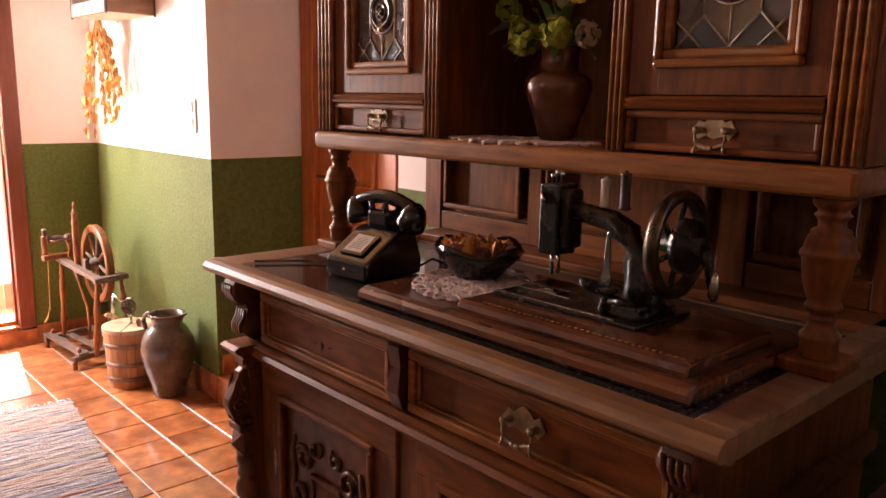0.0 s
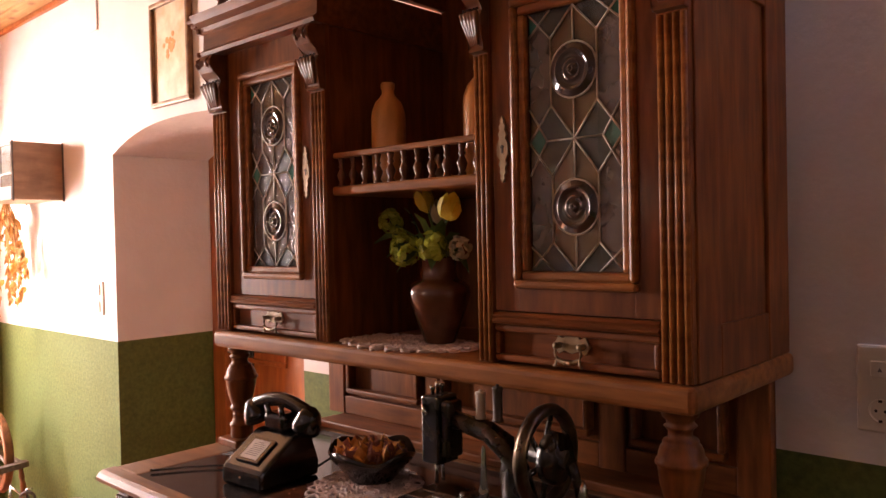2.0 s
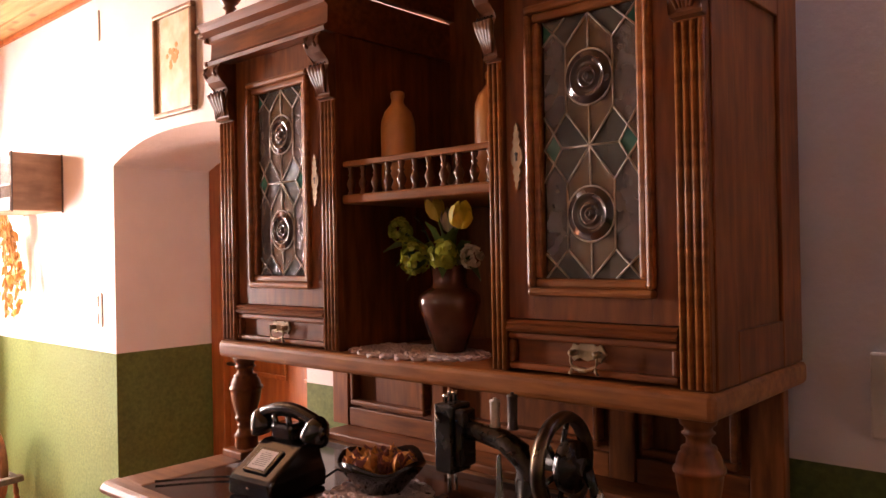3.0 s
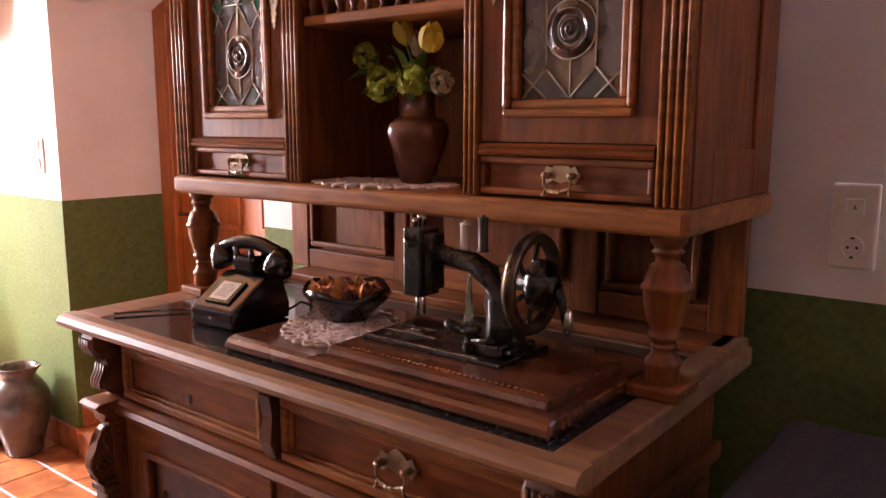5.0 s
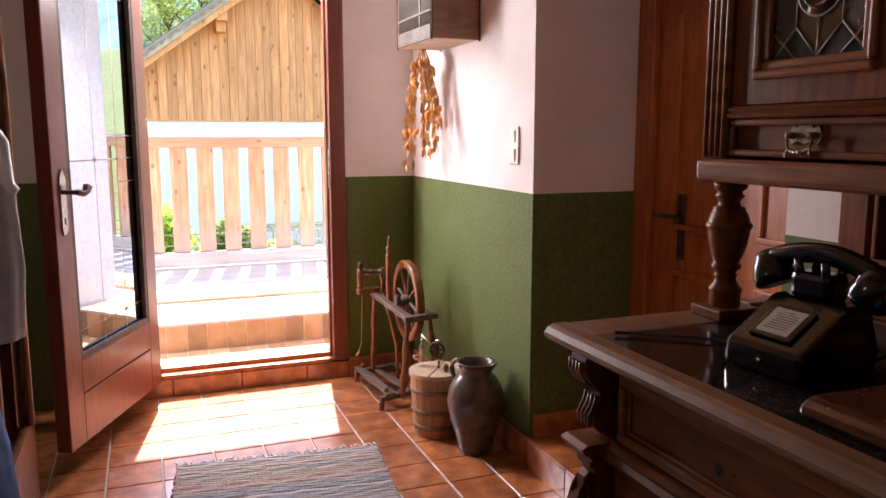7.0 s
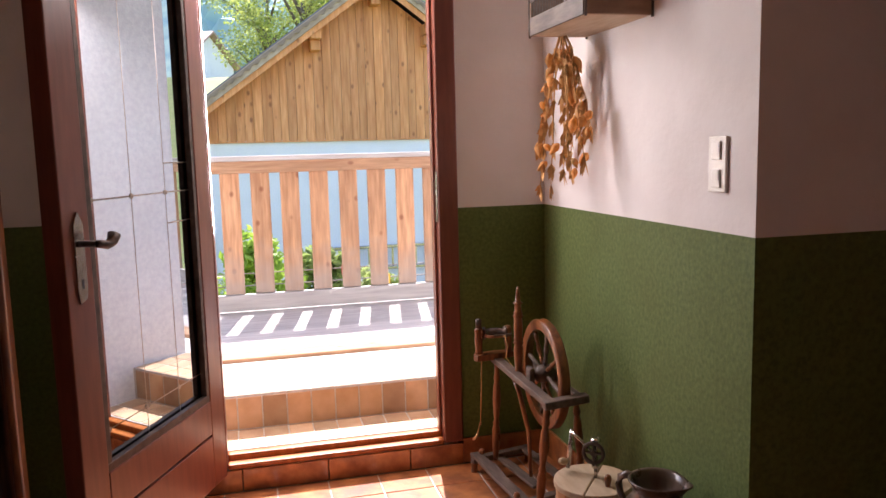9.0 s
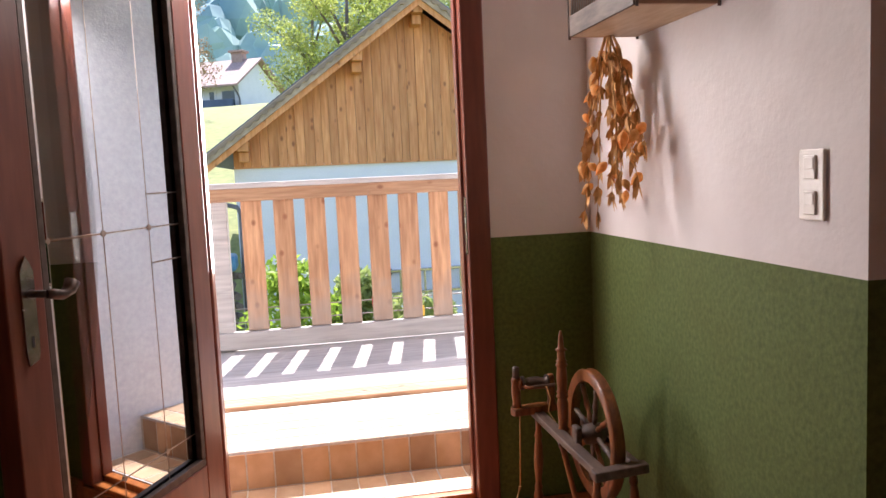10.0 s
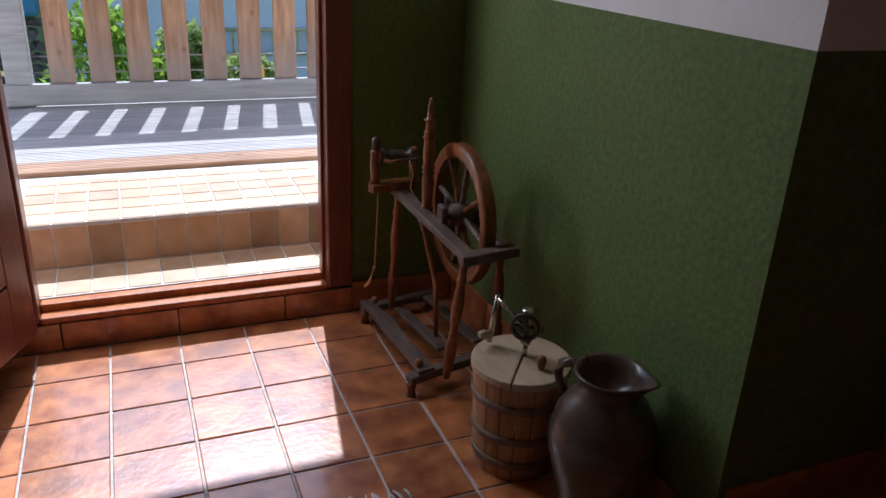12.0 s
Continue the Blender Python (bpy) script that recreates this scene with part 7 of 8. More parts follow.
# woven rag rug
rug = thing("rag_rug", "striped pale grey and blue rag rug with fringe", "rug", (0.7, 3.3, 0))
c0, c1 = Vector((1.125, 4.115, 0)), Vector((0.341, 4.205, 0))
u = (c1 - c0).normalized()
w = Vector((u.y, -u.x, 0))
if w.y > 0:
    w = -w
width, length = 0.789, 2.3
y = 0.0
strips = [[] for _ in RUGWEFT]
bms = [bmesh.new() for _ in RUGWEFT]
rg = random.Random(3)
while y < length:
    hgt = rg.uniform(0.010, 0.014)
    k = rg.choices(range(5), (5, 3, 3, 1.2, 2.5))[0]
    wd = rg.uniform(0.010, 0.016)
    wob = rg.uniform(-0.006, 0.006)
    prev = None
    for i in range(20):
        s = i / 19 * width
        zz = 0.001 + 0.002 * math.sin(s * 190 + y * 400)
        c = c0 + u * (s + wob * (1 if i in (0, 19) else 0)) + w * (y + 0.0015 * math.sin(s * 37 + y * 50))
        row = [bms[k].verts.new(c + w * a + Vector((0, 0, b))) for a, b in ((0, 0.0005), (wd * 0.15, hgt * 0.8 + zz), (wd * 0.5, hgt + zz), (wd * 0.85, hgt * 0.8 + zz), (wd, 0.0005))]
        if prev:
            for j in range(4):
                f = bms[k].faces.new((prev[j], prev[j + 1], row[j + 1], row[j]))
                f.smooth = True
        prev = row
    y += wd * 0.92
for b, m in zip(bms, RUGWEFT):
    tagged(part("weft", b, m, rug), kind="stuff")
bm = bmesh.new()
for i in range(46):
    s = i / 45 * width
    p = c0 + u * s
    q = p - w * rg.uniform(0.025, 0.045) + u * rg.uniform(-0.02, 0.02)
    tube(bm, [p + Vector((0, 0, 0.006)), (p + q) / 2 + Vector((0, 0, 0.009)), q + Vector((0, 0, 0.004))], [0.003, 0.0045, 0.002], 5)
tagged(part("fringe", bm, RUGWEFT[0], rug, "knotted pale fringe"), kind="stuff")

# upholstered bench beside the sideboard
bench = thing("upholstered_stool", "dark brown upholstered stool against the green wall", "stool", (1.35, 0.55, 0))
bm = bmesh.new()
box(bm, 1.08, 0.30, 0.42, 1.54, 0.95, 0.88, bev=0.03, seg=3)
part("cushion", bm, DARKCLOTH, bench)
bm = bmesh.new()
box(bm, 1.09, 0.31, 0.32, 1.53, 0.94, 0.419, bev=0.004)
part("frame", bm, WALNUT, bench)
for x, y in ((1.10, 0.33), (1.48, 0.33), (1.10, 0.89), (1.48, 0.89)):
    bm = bmesh.new()
    box(bm, x, y, 0.0005, x + 0.035, y + 0.035, 0.32, bev=0.004)
    part("leg", bm, WALNUT, bench)

# glazed cabinet with an arched door, and a dress hung before it
cab = thing("glazed_cabinet", "tall red-brown cabinet with an arched glass door", "cabinet", (-0.5, 3.8, 0))
KX, KY0, KY1 = -0.135, 3.42, 4.14
bm = bmesh.new()
box(bm, XW + 0.004, KY0, 0.0, KX - 0.025, KY0 + 0.02, 1.95, bev=0.002)
box(bm, XW + 0.004, KY1 - 0.02, 0.0, KX - 0.025, KY1, 1.95, bev=0.002)
box(bm, XW + 0.004, KY0 + 0.02, 0.0, XW + 0.02, KY1 - 0.02, 1.95)
box(bm, XW + 0.02, KY0 + 0.02, 0.06, KX - 0.025, KY1 - 0.02, 0.08)
box(bm, XW + 0.02, KY0 + 0.02, 1.93, KX - 0.025, KY1 - 0.02, 1.95)
part("carcass", bm, WALNUT_V, cab)
bm = bmesh.new()
g0, g1, gz0, gz1 = KY0 + 0.09, KY1 - 0.09, 0.30, 1.45
yc, R = (g0 + g1) / 2, (g1 - g0) / 2
prism(bm, [(yc, 0.0), (KY1, 0.0), (KY1, 1.95), (yc, 1.95), (yc, gz1 + R)] + [(yc + R * math.sin(t), gz1 + R * math.cos(t)) for t in np.linspace(0.2, math.pi / 2, 8)] + [(g1, gz0), (yc, gz0)], "x", KX - 0.024, KX)
prism(bm, [(yc, 0.0), (KY0, 0.0), (KY0, 1.95), (yc, 1.95), (yc, gz1 + R)] + [(yc - R * math.sin(t), gz1 + R * math.cos(t)) for t in np.linspace(0.2, math.pi / 2, 8)] + [(g0, gz0), (yc, gz0)], "x", KX - 0.024, KX)
door_k = part("door", bm, SPIN, cab)
bm = bmesh.new()
tube(bm, [(KX + 0.004, g0, gz0), (KX + 0.004, g0, gz1)] + [(KX + 0.004, yc - R * math.cos(t), gz1 + R * math.sin(t)) for t in np.linspace(0.15, math.pi - 0.15, 16)] + [(KX + 0.004, g1, gz1), (KX + 0.004, g1, gz0)], 0.011, 8)
part("arch_bead", bm, SPIN, door_k, "rounded arched bead")
bm = bmesh.new()
box(bm, KX - 0.016, g0 - 0.01, gz0 - 0.01, KX - 0.012, g1 + 0.01, gz1 + R)
part("pane", bm, CABPANE, door_k)
bm = bmesh.new()
ped = [(KY0 - 0.03, 1.95), (KY1 + 0.03, 1.95), (KY1 + 0.03, 1.985)] + [(yc + (KY1 - KY0 + 0.06) / 2 * math.cos(t), 1.985 + 0.16 * math.sin(t)) for t in np.linspace(0.15, math.pi - 0.15, 14)] + [(KY0 - 0.03, 1.985)]
prism(bm, ped, "x", KX - 0.03, KX + 0.03, bev=0.008)
part("pediment", bm, SPIN, cab, "bowed carved pediment")

dress = thing("hanging_dress", "grey satin dress with puffed sleeves and blue apron", "dress", (-0.30, 3.12, 0))


def cloth(name, rings, mat, label, folds=14, amp=0.02):
    """A skirt or sleeve: ovals up an axis with running folds."""
    bm = bmesh.new()
    rows = []
    for (x, y, z, rx, ry) in rings:
        rows.append([bm.verts.new((x + (rx + amp * rx * math.sin(folds * a + z * 3)) * math.cos(a), y + (ry + amp * ry * math.sin(folds * a + z * 3)) * math.sin(a), z)) for a in np.linspace(0, 2 * math.pi, 57)[:-1]])
    for ra, rb in zip(rows, rows[1:]):
        for i in range(56):
            f = bm.faces.new((ra[i], ra[(i + 1) % 56], rb[(i + 1) % 56], rb[i]))
            f.smooth = True
    bm.faces.new(rows[0][::-1])
    bm.faces.new(rows[-1])
    return part(name, bm, mat, dress, label)


DXc, DYc = -0.235, 3.05
cloth("skirt", [(DXc, DYc, 0.12, 0.21, 0.21), (DXc, DYc, 0.5, 0.185, 0.19), (DXc, DYc, 0.8, 0.15, 0.16), (DXc, DYc, 1.0, 0.11, 0.12)], GREY_CLOTH, "grey satin skirt", 12, 0.06)
cloth("apron", [(DXc + 0.05, DYc - 0.03, 0.2, 0.185, 0.19), (DXc + 0.05, DYc - 0.03, 0.6, 0.150, 0.16), (DXc + 0.045, DYc - 0.03, 0.97, 0.09, 0.11)], BLUE_CLOTH, "blue cotton apron", 16, 0.04)
cloth("bodice", [(DXc, DYc, 0.98, 0.12, 0.13), (DXc, DYc, 1.15, 0.125, 0.14), (DXc, DYc, 1.35, 0.12, 0.13), (DXc, DYc, 1.42, 0.06, 0.07)], GREY_CLOTH, "", 8, 0.01)
sx, sy = DXc + 0.165, DYc + 0.05
cloth("sleeve", [(sx, sy, 0.84, 0.075, 0.08), (sx, sy, 0.87, 0.078, 0.085), (sx + 0.005, sy, 1.0, 0.082, 0.085), (sx, sy, 1.16, 0.078, 0.08), (sx + 0.004, sy, 1.175, 0.084, 0.086), (sx, sy, 1.19, 0.077, 0.08), (sx - 0.005, sy, 1.28, 0.078, 0.08), (sx - 0.03, sy, 1.36, 0.06, 0.065), (sx - 0.07, sy, 1.40, 0.03, 0.04)], GREY_CLOTH, "puffed satin sleeve", 11, 0.03)
bm = bmesh.new()
lathe(bm, [(0.14, 0.0005), (0.14, 0.015), (0.03, 0.03), (0.018, 0.05), (0.018, 1.5), (0.03, 1.52), (0.002, 1.54)], (DXc, DYc, 0), 20)
part("stand", bm, WALNUT, dress, "wooden display stand")

# ---- outside things ----
# neighbouring house, gable towards the balcony
house = thing("neighbour_house", "white rendered house with a larch-boarded gable and carved verge boards", "house", (3.5, 24, GZ))
HY0, HL, HR, HZ, AX, AZ = 20.0, -0.70, 7.58, 1.63, 3.44, 5.17
bm = bmesh.new()
box(bm, HL, HY0, GZ, HR, 32, HZ - 0.002)
part("wall", bm, RENDER_W, house)
bm = bmesh.new()
slope = 0.735
def roof_z(x):
    return AZ - abs(x - AX) * slope
prism(bm, [(HL, HZ), (HR, HZ), (HR, roof_z(HR) - 0.12), (AX, AZ - 0.12), (HL, roof_z(HL) - 0.12)], "y", HY0 + 0.03, 32)
part("gable_backing", bm, GABLE, house)
x = HL + 0.02
rb = random.Random(9)
while x < HR - 0.05:
    wdt = rb.uniform(0.165, 0.215)
    x1 = min(x + wdt, HR)
    bm = bmesh.new()
    zt0, zt1 = roof_z(x) - 0.13, roof_z(x1) - 0.13
    o = rb.choice((0.0, 0.022))
    if x < AX < x1:
        poly = [(x, HZ - 0.03), (x1 - 0.008, HZ - 0.03), (x1 - 0.008, zt1), (AX, AZ - 0.13), (x, zt0)]
    else:
        poly = [(x, HZ - 0.03), (x1 - 0.008, HZ - 0.03), (x1 - 0.008, zt1), (x, zt0)]
    if min(zt0, zt1) > HZ:
        prism(bm, poly, "y", HY0 - 0.035 - o, HY0 + 0.028)
        part("gable_board", bm, GABLE, house)
    else:
        bm.free()
    x = x1
# roof, verge boards with a wavy lower edge, purlin ends
ov, of = 0.75, 0.75
for s in (-1, 1):
    xe = AX + s * (AX - HL + 0.70)
    bm = bmesh.new()
    prism(bm, [(AX, AZ + 0.10), (xe, roof_z(xe) + 0.10), (xe, roof_z(xe) + 0.16), (AX, AZ + 0.17)], "y", HY0 - of, 32.6)
    part("roof", bm, ROOFGREY, house)
    bm = bmesh.new()
    prism(bm, [(AX, AZ - 0.25), (xe, roof_z(xe) - 0.25), (xe, roof_z(xe) + 0.098), (AX, AZ + 0.098)], "y", HY0 - of + 0.05, HY0 - of + 0.08)
    part("soffit_board", bm, GABLE, house)
    bm = bmesh.new()
    low = []
    k = 216
    for i in range(k + 1):
        xx = AX + (xe - AX) * i / k
        low.append((xx, roof_z(xx) + 0.015 + 0.028 * math.sin(i * 2 * math.pi / 8.0)))
    prism(bm, [(AX, AZ + 0.10)] + low + [(xe, roof_z(xe) + 0.10)], "y", HY0 - of - 0.06, HY0 - of - 0.02)
    part("wavy_trim", bm, TRIMWOOD, house, "weathered wavy trim board")
    bm = bmesh.new()
    prism(bm, [(AX, AZ - 0.10), (xe, roof_z(xe) - 0.10), (xe, roof_z(xe) + 0.13), (AX, AZ + 0.13)], "y", HY0 - of - 0.02, HY0 - of + 0.045)
    soff = bmesh.new()
    prism(soff, [(AX, AZ + 0.03), (xe, roof_z(xe) + 0.03), (xe, roof_z(xe) + 0.09), (AX, AZ + 0.09)], "y", HY0 - of + 0.085, HY0 + 0.04)
    part("soffit", soff, GABLE, house)
    part("verge_board", bm, FASCIA, house, "weathered grey-brown verge board")
for px in (HL + 0.26, 2.07, AX, 2 * AX - 2.25, HR - 0.26):
    bm = bmesh.new()
    zt = roof_z(px) - 0.14
    box(bm, px - 0.13, HY0 - 0.62, zt - 0.24, px + 0.11, HY0 + 0.02, zt, bev=0.02)
    box(bm, px - 0.12, HY0 - 0.42, zt - 0.46, px + 0.10, HY0 + 0.02, zt - 0.24, bev=0.02)
    part("purlin_end", bm, GABLE, house)
bm = bmesh.new()
box(bm, HL, HY0 - 0.06, HZ - 0.05, HR, HY0 - 0.001, HZ - 0.028)
part("drip_board", bm, GABLE, house)
bm = bmesh.new()
tube(bm, [(HL - 0.5, HY0 - 0.2, 0.9), (HL + 0.02, HY0 - 0.12, 0.75), (HL + 0.08, HY0 - 0.1, 0.6), (HL + 0.08, HY0 - 0.1, GZ)], 0.05, 8)
part("downpipe", bm, ROOFGREY, house)
# ladder hung along the wall
ladder = thing("ladder", "aluminium ladder hung level along the house wall", "ladder", (3.4, HY0 - 0.1, -1.2))
for z in (-0.89, -1.40):
    bm = bmesh.new()
    box(bm, 2.1, HY0 - 0.16, z - 0.035, 5.8, HY0 - 0.10, z + 0.035, bev=0.01)
    part("stile", bm, STEEL, ladder)
for i in range(13):
    bm = bmesh.new()
    x = 2.25 + i * 0.28
    box(bm, x, HY0 - 0.145, -1.366, x + 0.05, HY0 - 0.115, -0.924, bev=0.008)
    part("rung", bm, STEEL, ladder)
for x in (2.6, 5.2):
    bm = bmesh.new()
    box(bm, x, HY0 - 0.10, -0.98, x + 0.04, HY0 + 0.002, -0.84)
    part("hook", bm, HOOP, ladder)

# firewood under a blue sheet
wood = thing("firewood_stack", "stack of split firewood partly under a blue sheet", "firewood", (-1.8, 19.5, GZ))
bm = bmesh.new()
for i in range(90):
    r = rb.uniform(0.06, 0.11)
    lathe(bm, [(r, 0), (r, 0.5)], (-2.9 + 0.22 * (i % 10) + rb.uniform(-.03, .03), 19.9, GZ + 0.12 + 0.22 * (i // 10)), 7, pose(0, 0, 0, 90, 0, rb.uniform(0, 50)))
tagged(part("logs", bm, BARK, wood), kind="stuff")
bm = bmesh.new()
box(bm, -3.0, 19.3, GZ + 2.0, -0.75, 20.0, GZ + 2.35, bev=0.08)
part("sheet", bm, material("blue_plastic_sheet", (0.05, 0.18, 0.30), (0.10, 0.27, 0.42), 0.4, scale=6, bump=0.4), wood, "faded blue plastic sheet")


def leaf_cloud(verts, faces, c, rad, count, size, rg, squash=0.9):
    """Many small pointed leaves through a lumpy volume."""
    for _ in range(count):
        v = Vector((rg.gauss(0, 1), rg.gauss(0, 1), rg.gauss(0, 1))).normalized() * (rg.random() ** 0.45)
        p = Vector(c) + Vector((v.x * rad, v.y * rad, v.z * rad * squash))
        n = Vector((rg.gauss(0, 1), rg.gauss(0, 1), rg.gauss(0, 1) + 0.6)).normalized()
        u = n.orthogonal().normalized()
        u.rotate(Matrix.Rotation(rg.uniform(0, 6.28), 3, n))
        w = n.cross(u)
        s = size * rg.uniform(0.6, 1.3)
        b = len(verts)
        verts += [tuple(p - u * s), tuple(p + w * s * 0.5 + n * s * 0.15), tuple(p + u * s), tuple(p - w * s * 0.5 + n * s * 0.15)]
        faces.append((b, b + 1, b + 2, b + 3))


def plant(name, label, cat, base, limbs, clouds, mat, size, group="", trunk_r=0.16, seed=1):
    """A tapered trunk with limbs and a crown of separate leaves."""
    rg = random.Random(seed)
    e = thing(name, label, cat, base, group)
    bm = bmesh.new()
    for pts, r in limbs:
        k = len(pts)
        tube(bm, [Vector(base) + Vector(p) for p in pts], [r * (1 - 0.75 * i / (k - 1)) for i in range(k)], 8)
    part("trunk", bm, BARK, e)
    verts, faces = [], []
    for c, r, n in clouds:
        leaf_cloud(verts, faces, Vector(base) + Vector(c), r, n, size, rg)
    me = bpy.data.meshes.new("crown")
    me.from_pydata(verts, [], faces)
    me.materials.append(mat)
    ob = new("crown", me)
    ob.parent = e
    ob.matrix_parent_inverse = e.matrix_basis.inverted()
    return e


# garden shrubs below the balcony
for i, (x, y, top, r, lab, mt) in enumerate(((0.46, 12.0, 0.46, 0.48, "bright yellow-green garden shrub in sun", BUSHLEAF), (1.28, 12.4, 0.16, 0.36, "green rose shrub in the garden", FOLIAGE), (2.0, 12.2, -0.16, 0.38, "green garden shrub with small flowers", FOLIAGE), (3.1, 12.4, -0.5, 0.5, "leafy green garden shrub below the balcony", BUSHLEAF), (-0.2, 12.2, -0.5, 0.45, "leafy green garden shrub below the balcony", BUSHLEAF), (4.0, 12.4, -0.6, 0.5, "leafy green garden shrub below the balcony", FOLIAGE))):
    h = top - GZ
    cl = [((0, 0, h - r * 0.8), r * 0.8, 420), ((0.2, 0.1, h - r * 1.7), r, 520), ((-0.2, 0.0, h - r * 2.0), r, 520), ((0, 0, h - r * 3.0), r * 1.1, 500), ((rb.uniform(-.4, .4), 0, h - r * 0.9), r * 0.5, 160)]
    plant("garden_shrub", lab, "shrub", (x, y, GZ), [([(0, 0, 0), (0.05, 0, h * 0.4), (0, 0, h * 0.8)], 0.05), ([(0, 0, 0.3), (0.25, 0.1, h * 0.5), (0.3, 0.1, h * 0.8)], 0.03), ([(0, 0, 0.3), (-0.25, 0.0, h * 0.5), (-0.3, 0.0, h * 0.75)], 0.03)], cl, mt, 0.065, "garden shrubs", seed=i + 20)
pegs = ((1.02, 0.55, (0.5, 0.03, 0.03), "red"), (1.33, 0.47, (0.7, 0.45, 0.03), "yellow"), (1.86, 0.47, (0.04, 0.1, 0.5), "blue"), (1.40, 0.55, (0.05, 0.35, 0.4), "teal"))
for x, z, c, nm in pegs:
    bm = bmesh.new()
    prism(bm, [(x - 0.006, z - 0.045), (x + 0.006, z - 0.045), (x + 0.008, z), (x + 0.004, z + 0.02), (x - 0.004, z + 0.02), (x - 0.008, z)], "y", RY + 0.043, RY + 0.057)
    solid("clothes_peg", bm, material(nm + "_plastic", c, c, 0.4, bump=0.0), nm + " plastic clothes peg on the wire", "clothes peg", "pegs on the wire")

# orchard trees on the slope
def tree(x, y, h, seed, lab, mt=FOLIAGE, spread=1.0):
    z = ground_z(x, y)
    rg = random.Random(seed)
    limbs = [([(0, 0, 0), (0.1, 0, h * 0.25), (0.0, 0.1, h * 0.5), (0.15, 0, h * 0.85)], h * 0.03)]
    clouds = []
    for k in range(9):
        a = k * 2.4 + seed
        r = h * 0.30 * spread * (0.6 + 0.5 * rg.random())
        zz = h * (0.26 + 0.07 * k)
        tip = (r * math.cos(a), r * math.sin(a), zz + h * 0.12)
        limbs.append(([(0, 0, zz * 0.75), (tip[0] * 0.5, tip[1] * 0.5, zz), tip], h * 0.011))
        clouds.append((tip, h * rg.uniform(0.12, 0.19), 520))
        clouds.append(((tip[0] * 0.6, tip[1] * 0.6, zz + h * 0.08), h * rg.uniform(0.09, 0.13), 260))
    plant("orchard_tree", lab, "tree", (x, y, z - 0.05), limbs, clouds, mt, h * 0.0115, "trees on the slope", seed=seed)


YELLOWGREEN = sunlit(material("sunlit_foliage", (0.22, 0.30, 0.05), (0.46, 0.50, 0.12), 0.6, scale=1.2, bump=0.0, stain=(0.38, 0.35, 0.11), stain_scale=0.6, stain_amount=0.5), 0.5)
tree(2.0, 48, 8.5, 1, "broad green orchard tree in full leaf", FOLIAGE)
tree(3.7, 44, 9.5, 2, "tall sparse orchard tree in sun", YELLOWGREEN)
tree(6.2, 46, 9.0, 3, "sunlit yellow-green orchard tree", YELLOWGREEN)
tree(8.8, 50, 9.5, 4, "green orchard tree on the slope", FOLIAGE)
tree(12.5, 48, 9.5, 5, "green orchard tree on the slope", FOLIAGE)
tree(-8.2, 62, 9.0, 6, "russet-leaved tree on the slope", material("russet_foliage", (0.26, 0.15, 0.07), (0.44, 0.30, 0.14), 0.6, scale=1.2, bump=0.0))

# far house
def turned_away(p):
    """The far house stands askew on the slope."""
    return Matrix.Translation((-4.0, 75.0, 0)) @ Matrix.Rotation(radians(-25), 4, "Z") @ (p - Vector((-0.7, 74.8, 0)))


SITE.append(turned_away)
far = thing("far_house", "white two-storey house with a pinkish tiled roof and blue balcony panels", "house", (-10, 80, 7))
fx0, fx1, fy0, fy1, fz0, fze, fzr = -20.0, -1.3, 75.0, 85.0, 5.0, 10.0, 12.85
bm = bmesh.new()
prism(bm, [(fy0 + 1.2, fz0), (fy1, fz0), (fy1, fze), ((fy0 + fy1) / 2, fzr - 0.15), (fy0 + 1.2, fze + 0.3)], "x", fx0, fx1)
part("wall", bm, RENDER_W, far)
for s in (0, 1):
    bm = bmesh.new()
    ym = (fy0 + fy1) / 2
    ye = fy0 - 0.2 if s == 0 else fy1 + 0.6
    prism(bm, [(ym, fzr), (ye, fze - 0.1), (ye, fze + 0.1), (ym, fzr + 0.2)], "x", fx0 - 0.6, fx1 + 0.6)
    part("roof", bm, ROOFTILE, far)
bm = bmesh.new()
box(bm, -3.6, 79.4, fzr - 0.6, -2.5, 80.4, fzr + 0.8, bev=0.03)
box(bm, -3.8, 79.2, fzr + 0.8, -2.3, 80.6, fzr + 1.0, bev=0.03)
part("chimney", bm, ROOFTILE, far)
bm = bmesh.new()
box(bm, fx0, fy0 + 0.3, 8.1, fx1 - 0.2, fy0 + 0.45, 8.85, bev=0.02)
part("balcony_panel", bm, BALCONY, far, "blue-grey balcony panel")
bm = bmesh.new()
box(bm, fx0, fy0 + 0.3, 7.7, fx1 - 0.2, fy0 + 1.2, 7.9)
part("balcony_slab", bm, RENDER_W, far)
for x0, x1, z0, z1 in ((-3.1, -1.6, 8.2, 9.75), (-4.4, -3.7, 8.2, 9.75), (-10.9, -8.9, 8.2, 9.6), (-10, -8, 5.4, 6.9)):
    bm = bmesh.new()
    frame4(bm, 0, 0.08, x0, x1, z0, z1, 0.10, bev=0.01)
    bm.transform(Matrix.Translation((0, fy0 + 1.12, 0)) @ Matrix(((0, 1, 0, 0), (1, 0, 0, 0), (0, 0, 1, 0), (0, 0, 0, 1))))
    win = part("window", bm, RENDER_W, far)
    bm = bmesh.new()
    box(bm, x0 + 0.1, fy0 + 1.15, z0 + 0.1, x1 - 0.1, fy0 + 1.19, z1 - 0.1)
    part("pane", bm, DARKWIN, win)
bm = bmesh.new()
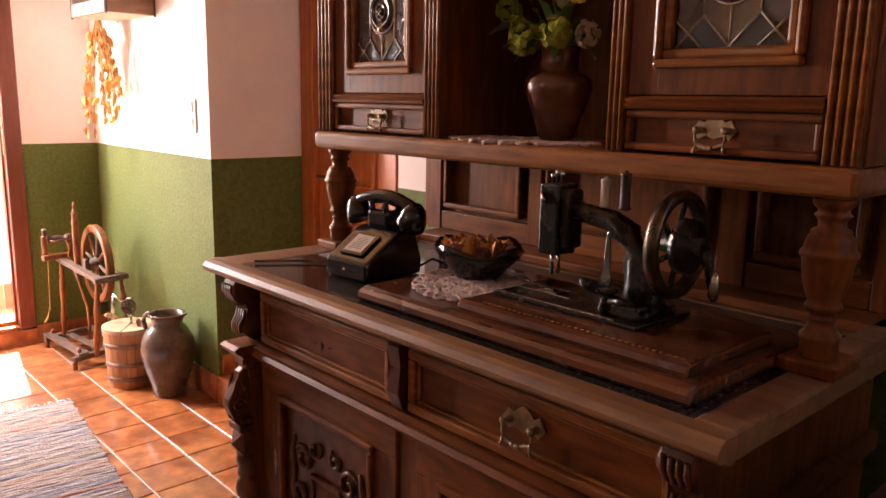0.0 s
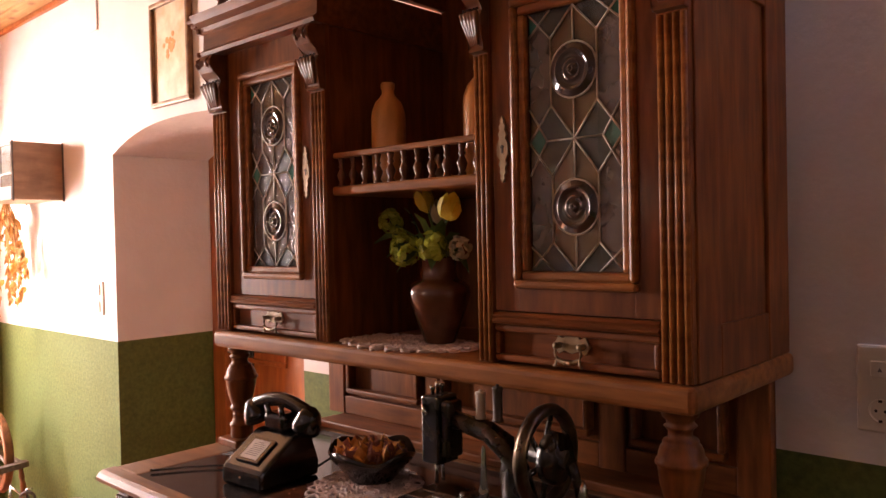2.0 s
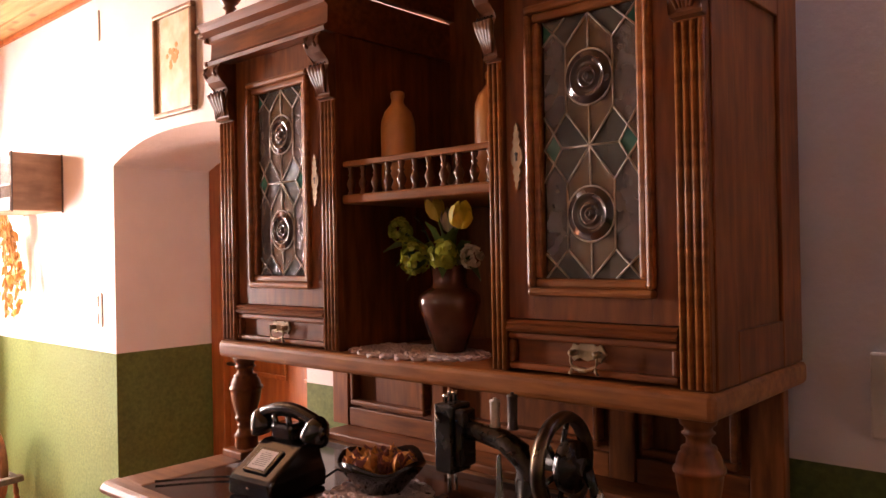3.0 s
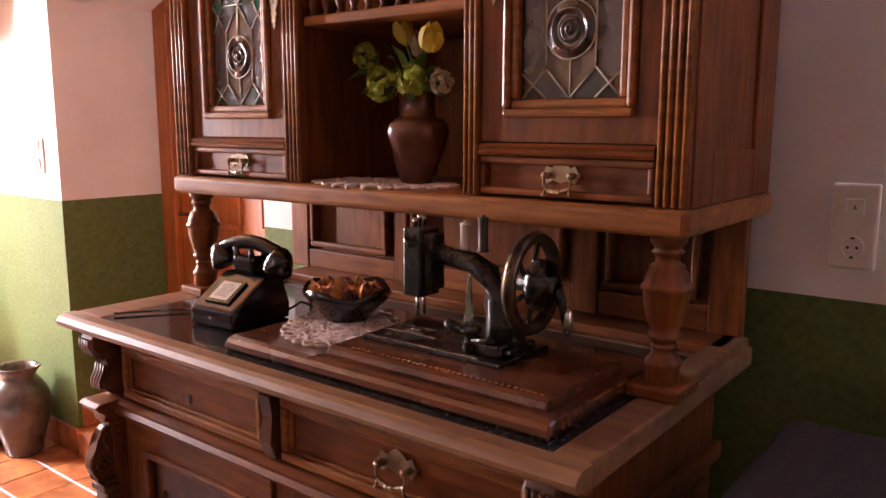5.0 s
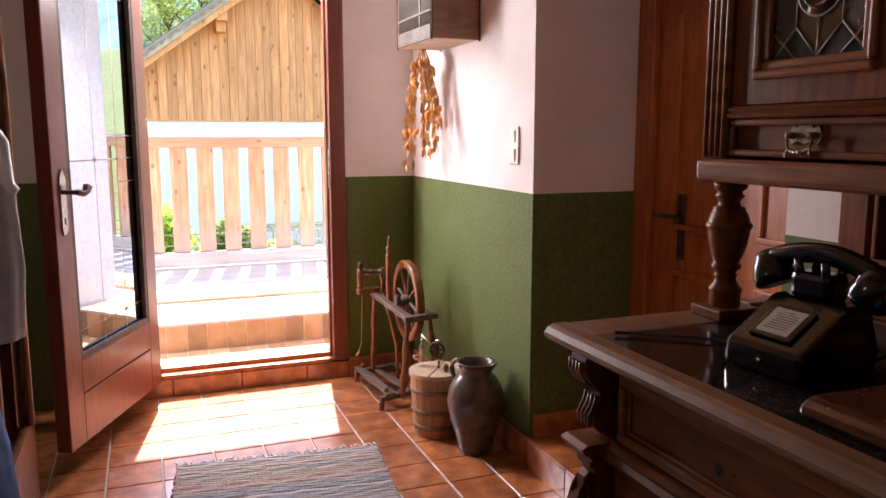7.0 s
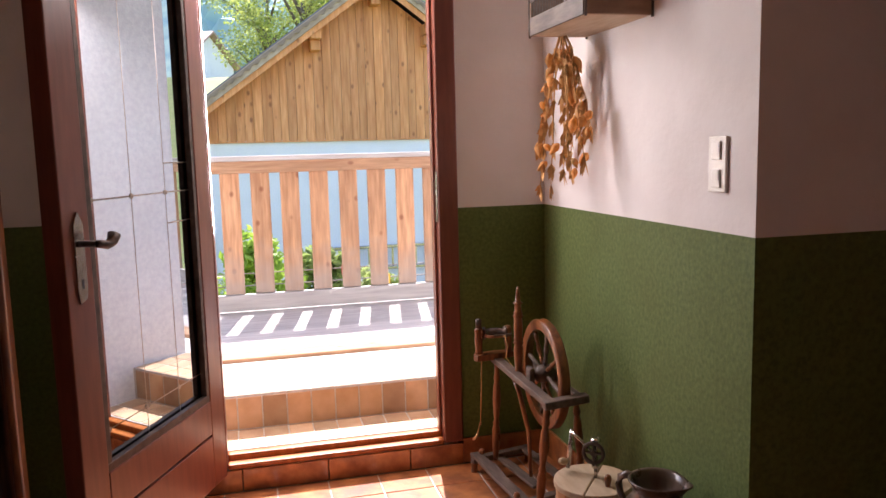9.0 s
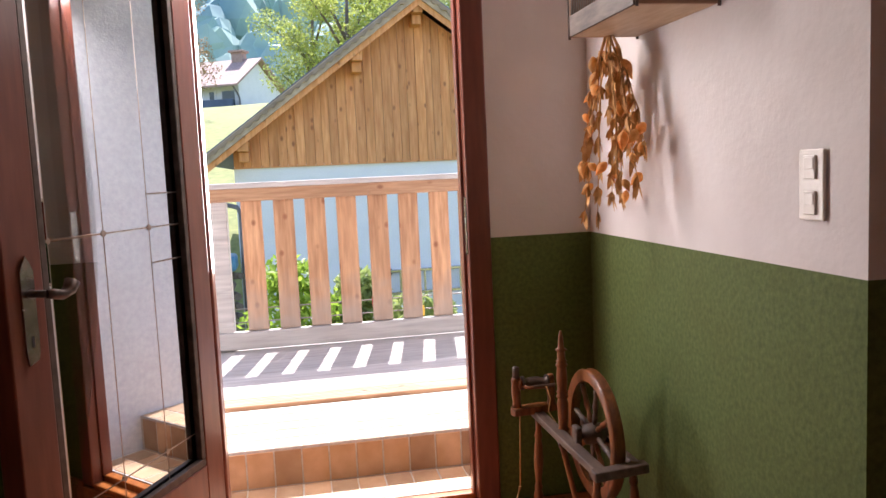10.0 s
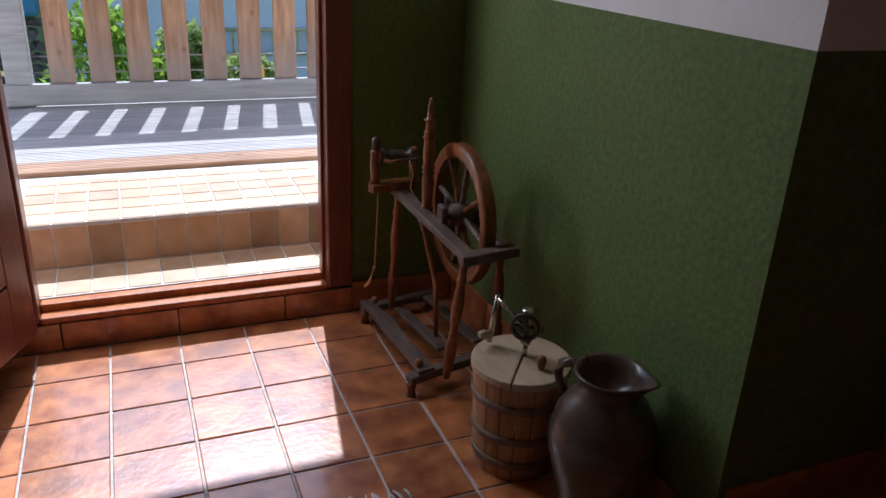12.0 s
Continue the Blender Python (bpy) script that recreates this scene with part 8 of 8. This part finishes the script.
tube(bm, [(fx1 + 0.1, fy0 - 0.1, fze), (fx1 + 0.1, fy0 + 0.9, fze - 0.8), (fx1 + 0.1, fy0 + 1.1, fze - 1.2), (fx1 + 0.1, fy0 + 1.1, 6.0)], 0.09, 8)
part("downpipe", bm, ROOFGREY, far)

SITE.pop()

# woods on the hillside, distance haze painted into their colour
rw = random.Random(77)
verts, faces = [], []
ico = bmesh.new()
bmesh.ops.create_icosphere(ico, subdivisions=2, radius=1.0)
iv = [v.co.copy() for v in ico.verts]
ifs = [[v.index for v in f.verts] for f in ico.faces]
ico.free()
for i in range(1300):
    y = 100 + 170 * rw.random() ** 1.2
    x = rw.uniform(-0.55, 0.75) * y
    r = rw.uniform(1.4, 3.6)
    c = Vector((x, y, ground_z(x, y) + r * 0.9))
    b = len(verts)
    ph_ = rw.uniform(0, 50)
    for v in iv:
        k = 1 + 0.55 * noise.noise(v * 3.1 + Vector((ph_, 0, 0)))
        verts.append(tuple(c + Vector((v.x * r * k, v.y * r * k, v.z * r * 1.35 * k))))
    faces += [tuple(b + q for q in f) for f in ifs]
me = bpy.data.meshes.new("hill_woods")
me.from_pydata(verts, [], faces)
me.materials.append(HAZED_WOOD)
tagged(new("hill_woods", me), "mixed woods on the hillside, coloured blue-green for distance haze", "woods", "", "stuff")


# ---- tiles, laid one by one ----
bm = bmesh.new()
g = 0.006
box(bm, g / 2, g / 2, -0.012, TP - g / 2, TP - g / 2, 0.0, bev=0.0025, seg=1)
tile_mesh = mesh_of("tile", bm, TERRACOTTA)
rng = random.Random(5)
near_tiles, cut = [], []
for i in range(math.floor((XW - TX0) / TP), math.ceil((NIX - TX0) / TP)):
    for j in range(math.floor((YS - TY0) / TP), math.ceil((YN - TY0) / TP)):
        x, y = TX0 + i * TP, TY0 + j * TP
        in_niche = y + TP > NI0 and y < NI1
        xe = NIX if in_niche else (XE if y > NI0 else XS)
        a, b, c, d = max(x, XW), max(y, YS), min(x + TP, xe), min(y + TP, YN - 0.018)
        if c - a < 0.02 or d - b < 0.02:
            continue
        if y > 2.6 and c - a > TP - 0.001 and d - b > TP - 0.001:
            near_tiles.append((x, y))
        else:
            cut.append((a, b, c, d))
for x, y in near_tiles[:300]:
    piece("tile", tile_mesh, floor, pose(x, y, rng.uniform(-0.0006, 0.0006), rng.uniform(-0.12, 0.12), rng.uniform(-0.12, 0.12)))
bm = bmesh.new()
for a, b, c, d in cut + [(x, y, x + TP, y + TP) for x, y in near_tiles[300:]]:
    box(bm, a + g / 2, b + g / 2, -0.012, c - g / 2, d - g / 2, 0.0)
far_tiles = new("tile_field", mesh_of("tile_field", bm, TERRACOTTA))
far_tiles.parent = floor
tagged(far_tiles, kind="stuff")

PT = 0.1043


def clay(name, w, d, h):
    bm = bmesh.new()
    box(bm, 0.002, 0.002, 0, w - 0.002, d - 0.002, h, bev=0.003, seg=1)
    return mesh_of(name, bm, PATIO)


sq, half_t = clay("clay_tile", PT, PT, 0.012), clay("clay_tile", PT, 0.055, 0.012)
bm = bmesh.new()
box(bm, 0.002, 0, 0.002, PT - 0.002, 0.012, 0.141, bev=0.003, seg=1)
riser_mesh = mesh_of("clay_riser", bm, PATIO)
x = 0.239
while x + 0.5 * PT < 1.285:
    for me, y, z in ((sq, YN + 0.08, 0.128), (sq, YN + 0.08 + PT, 0.128), (half_t, YN + 0.08 + 2 * PT, 0.128), (sq, 5.397, 0.283), (sq, 5.397 + PT, 0.283), (sq, 5.397 + 2 * PT, 0.283), (sq, 5.397 + 3 * PT, 0.283), (half_t, 5.397 + 4 * PT, 0.283)):
        piece("clay_tile", me, steps, pose(x + rng.uniform(-.001, .001), y, z, 0, 0, rng.uniform(-.3, .3)))
    riser = new("clay_tile", riser_mesh)
    riser.parent, riser.matrix_basis = steps, pose(x, 5.394, 0.141)
    x += PT
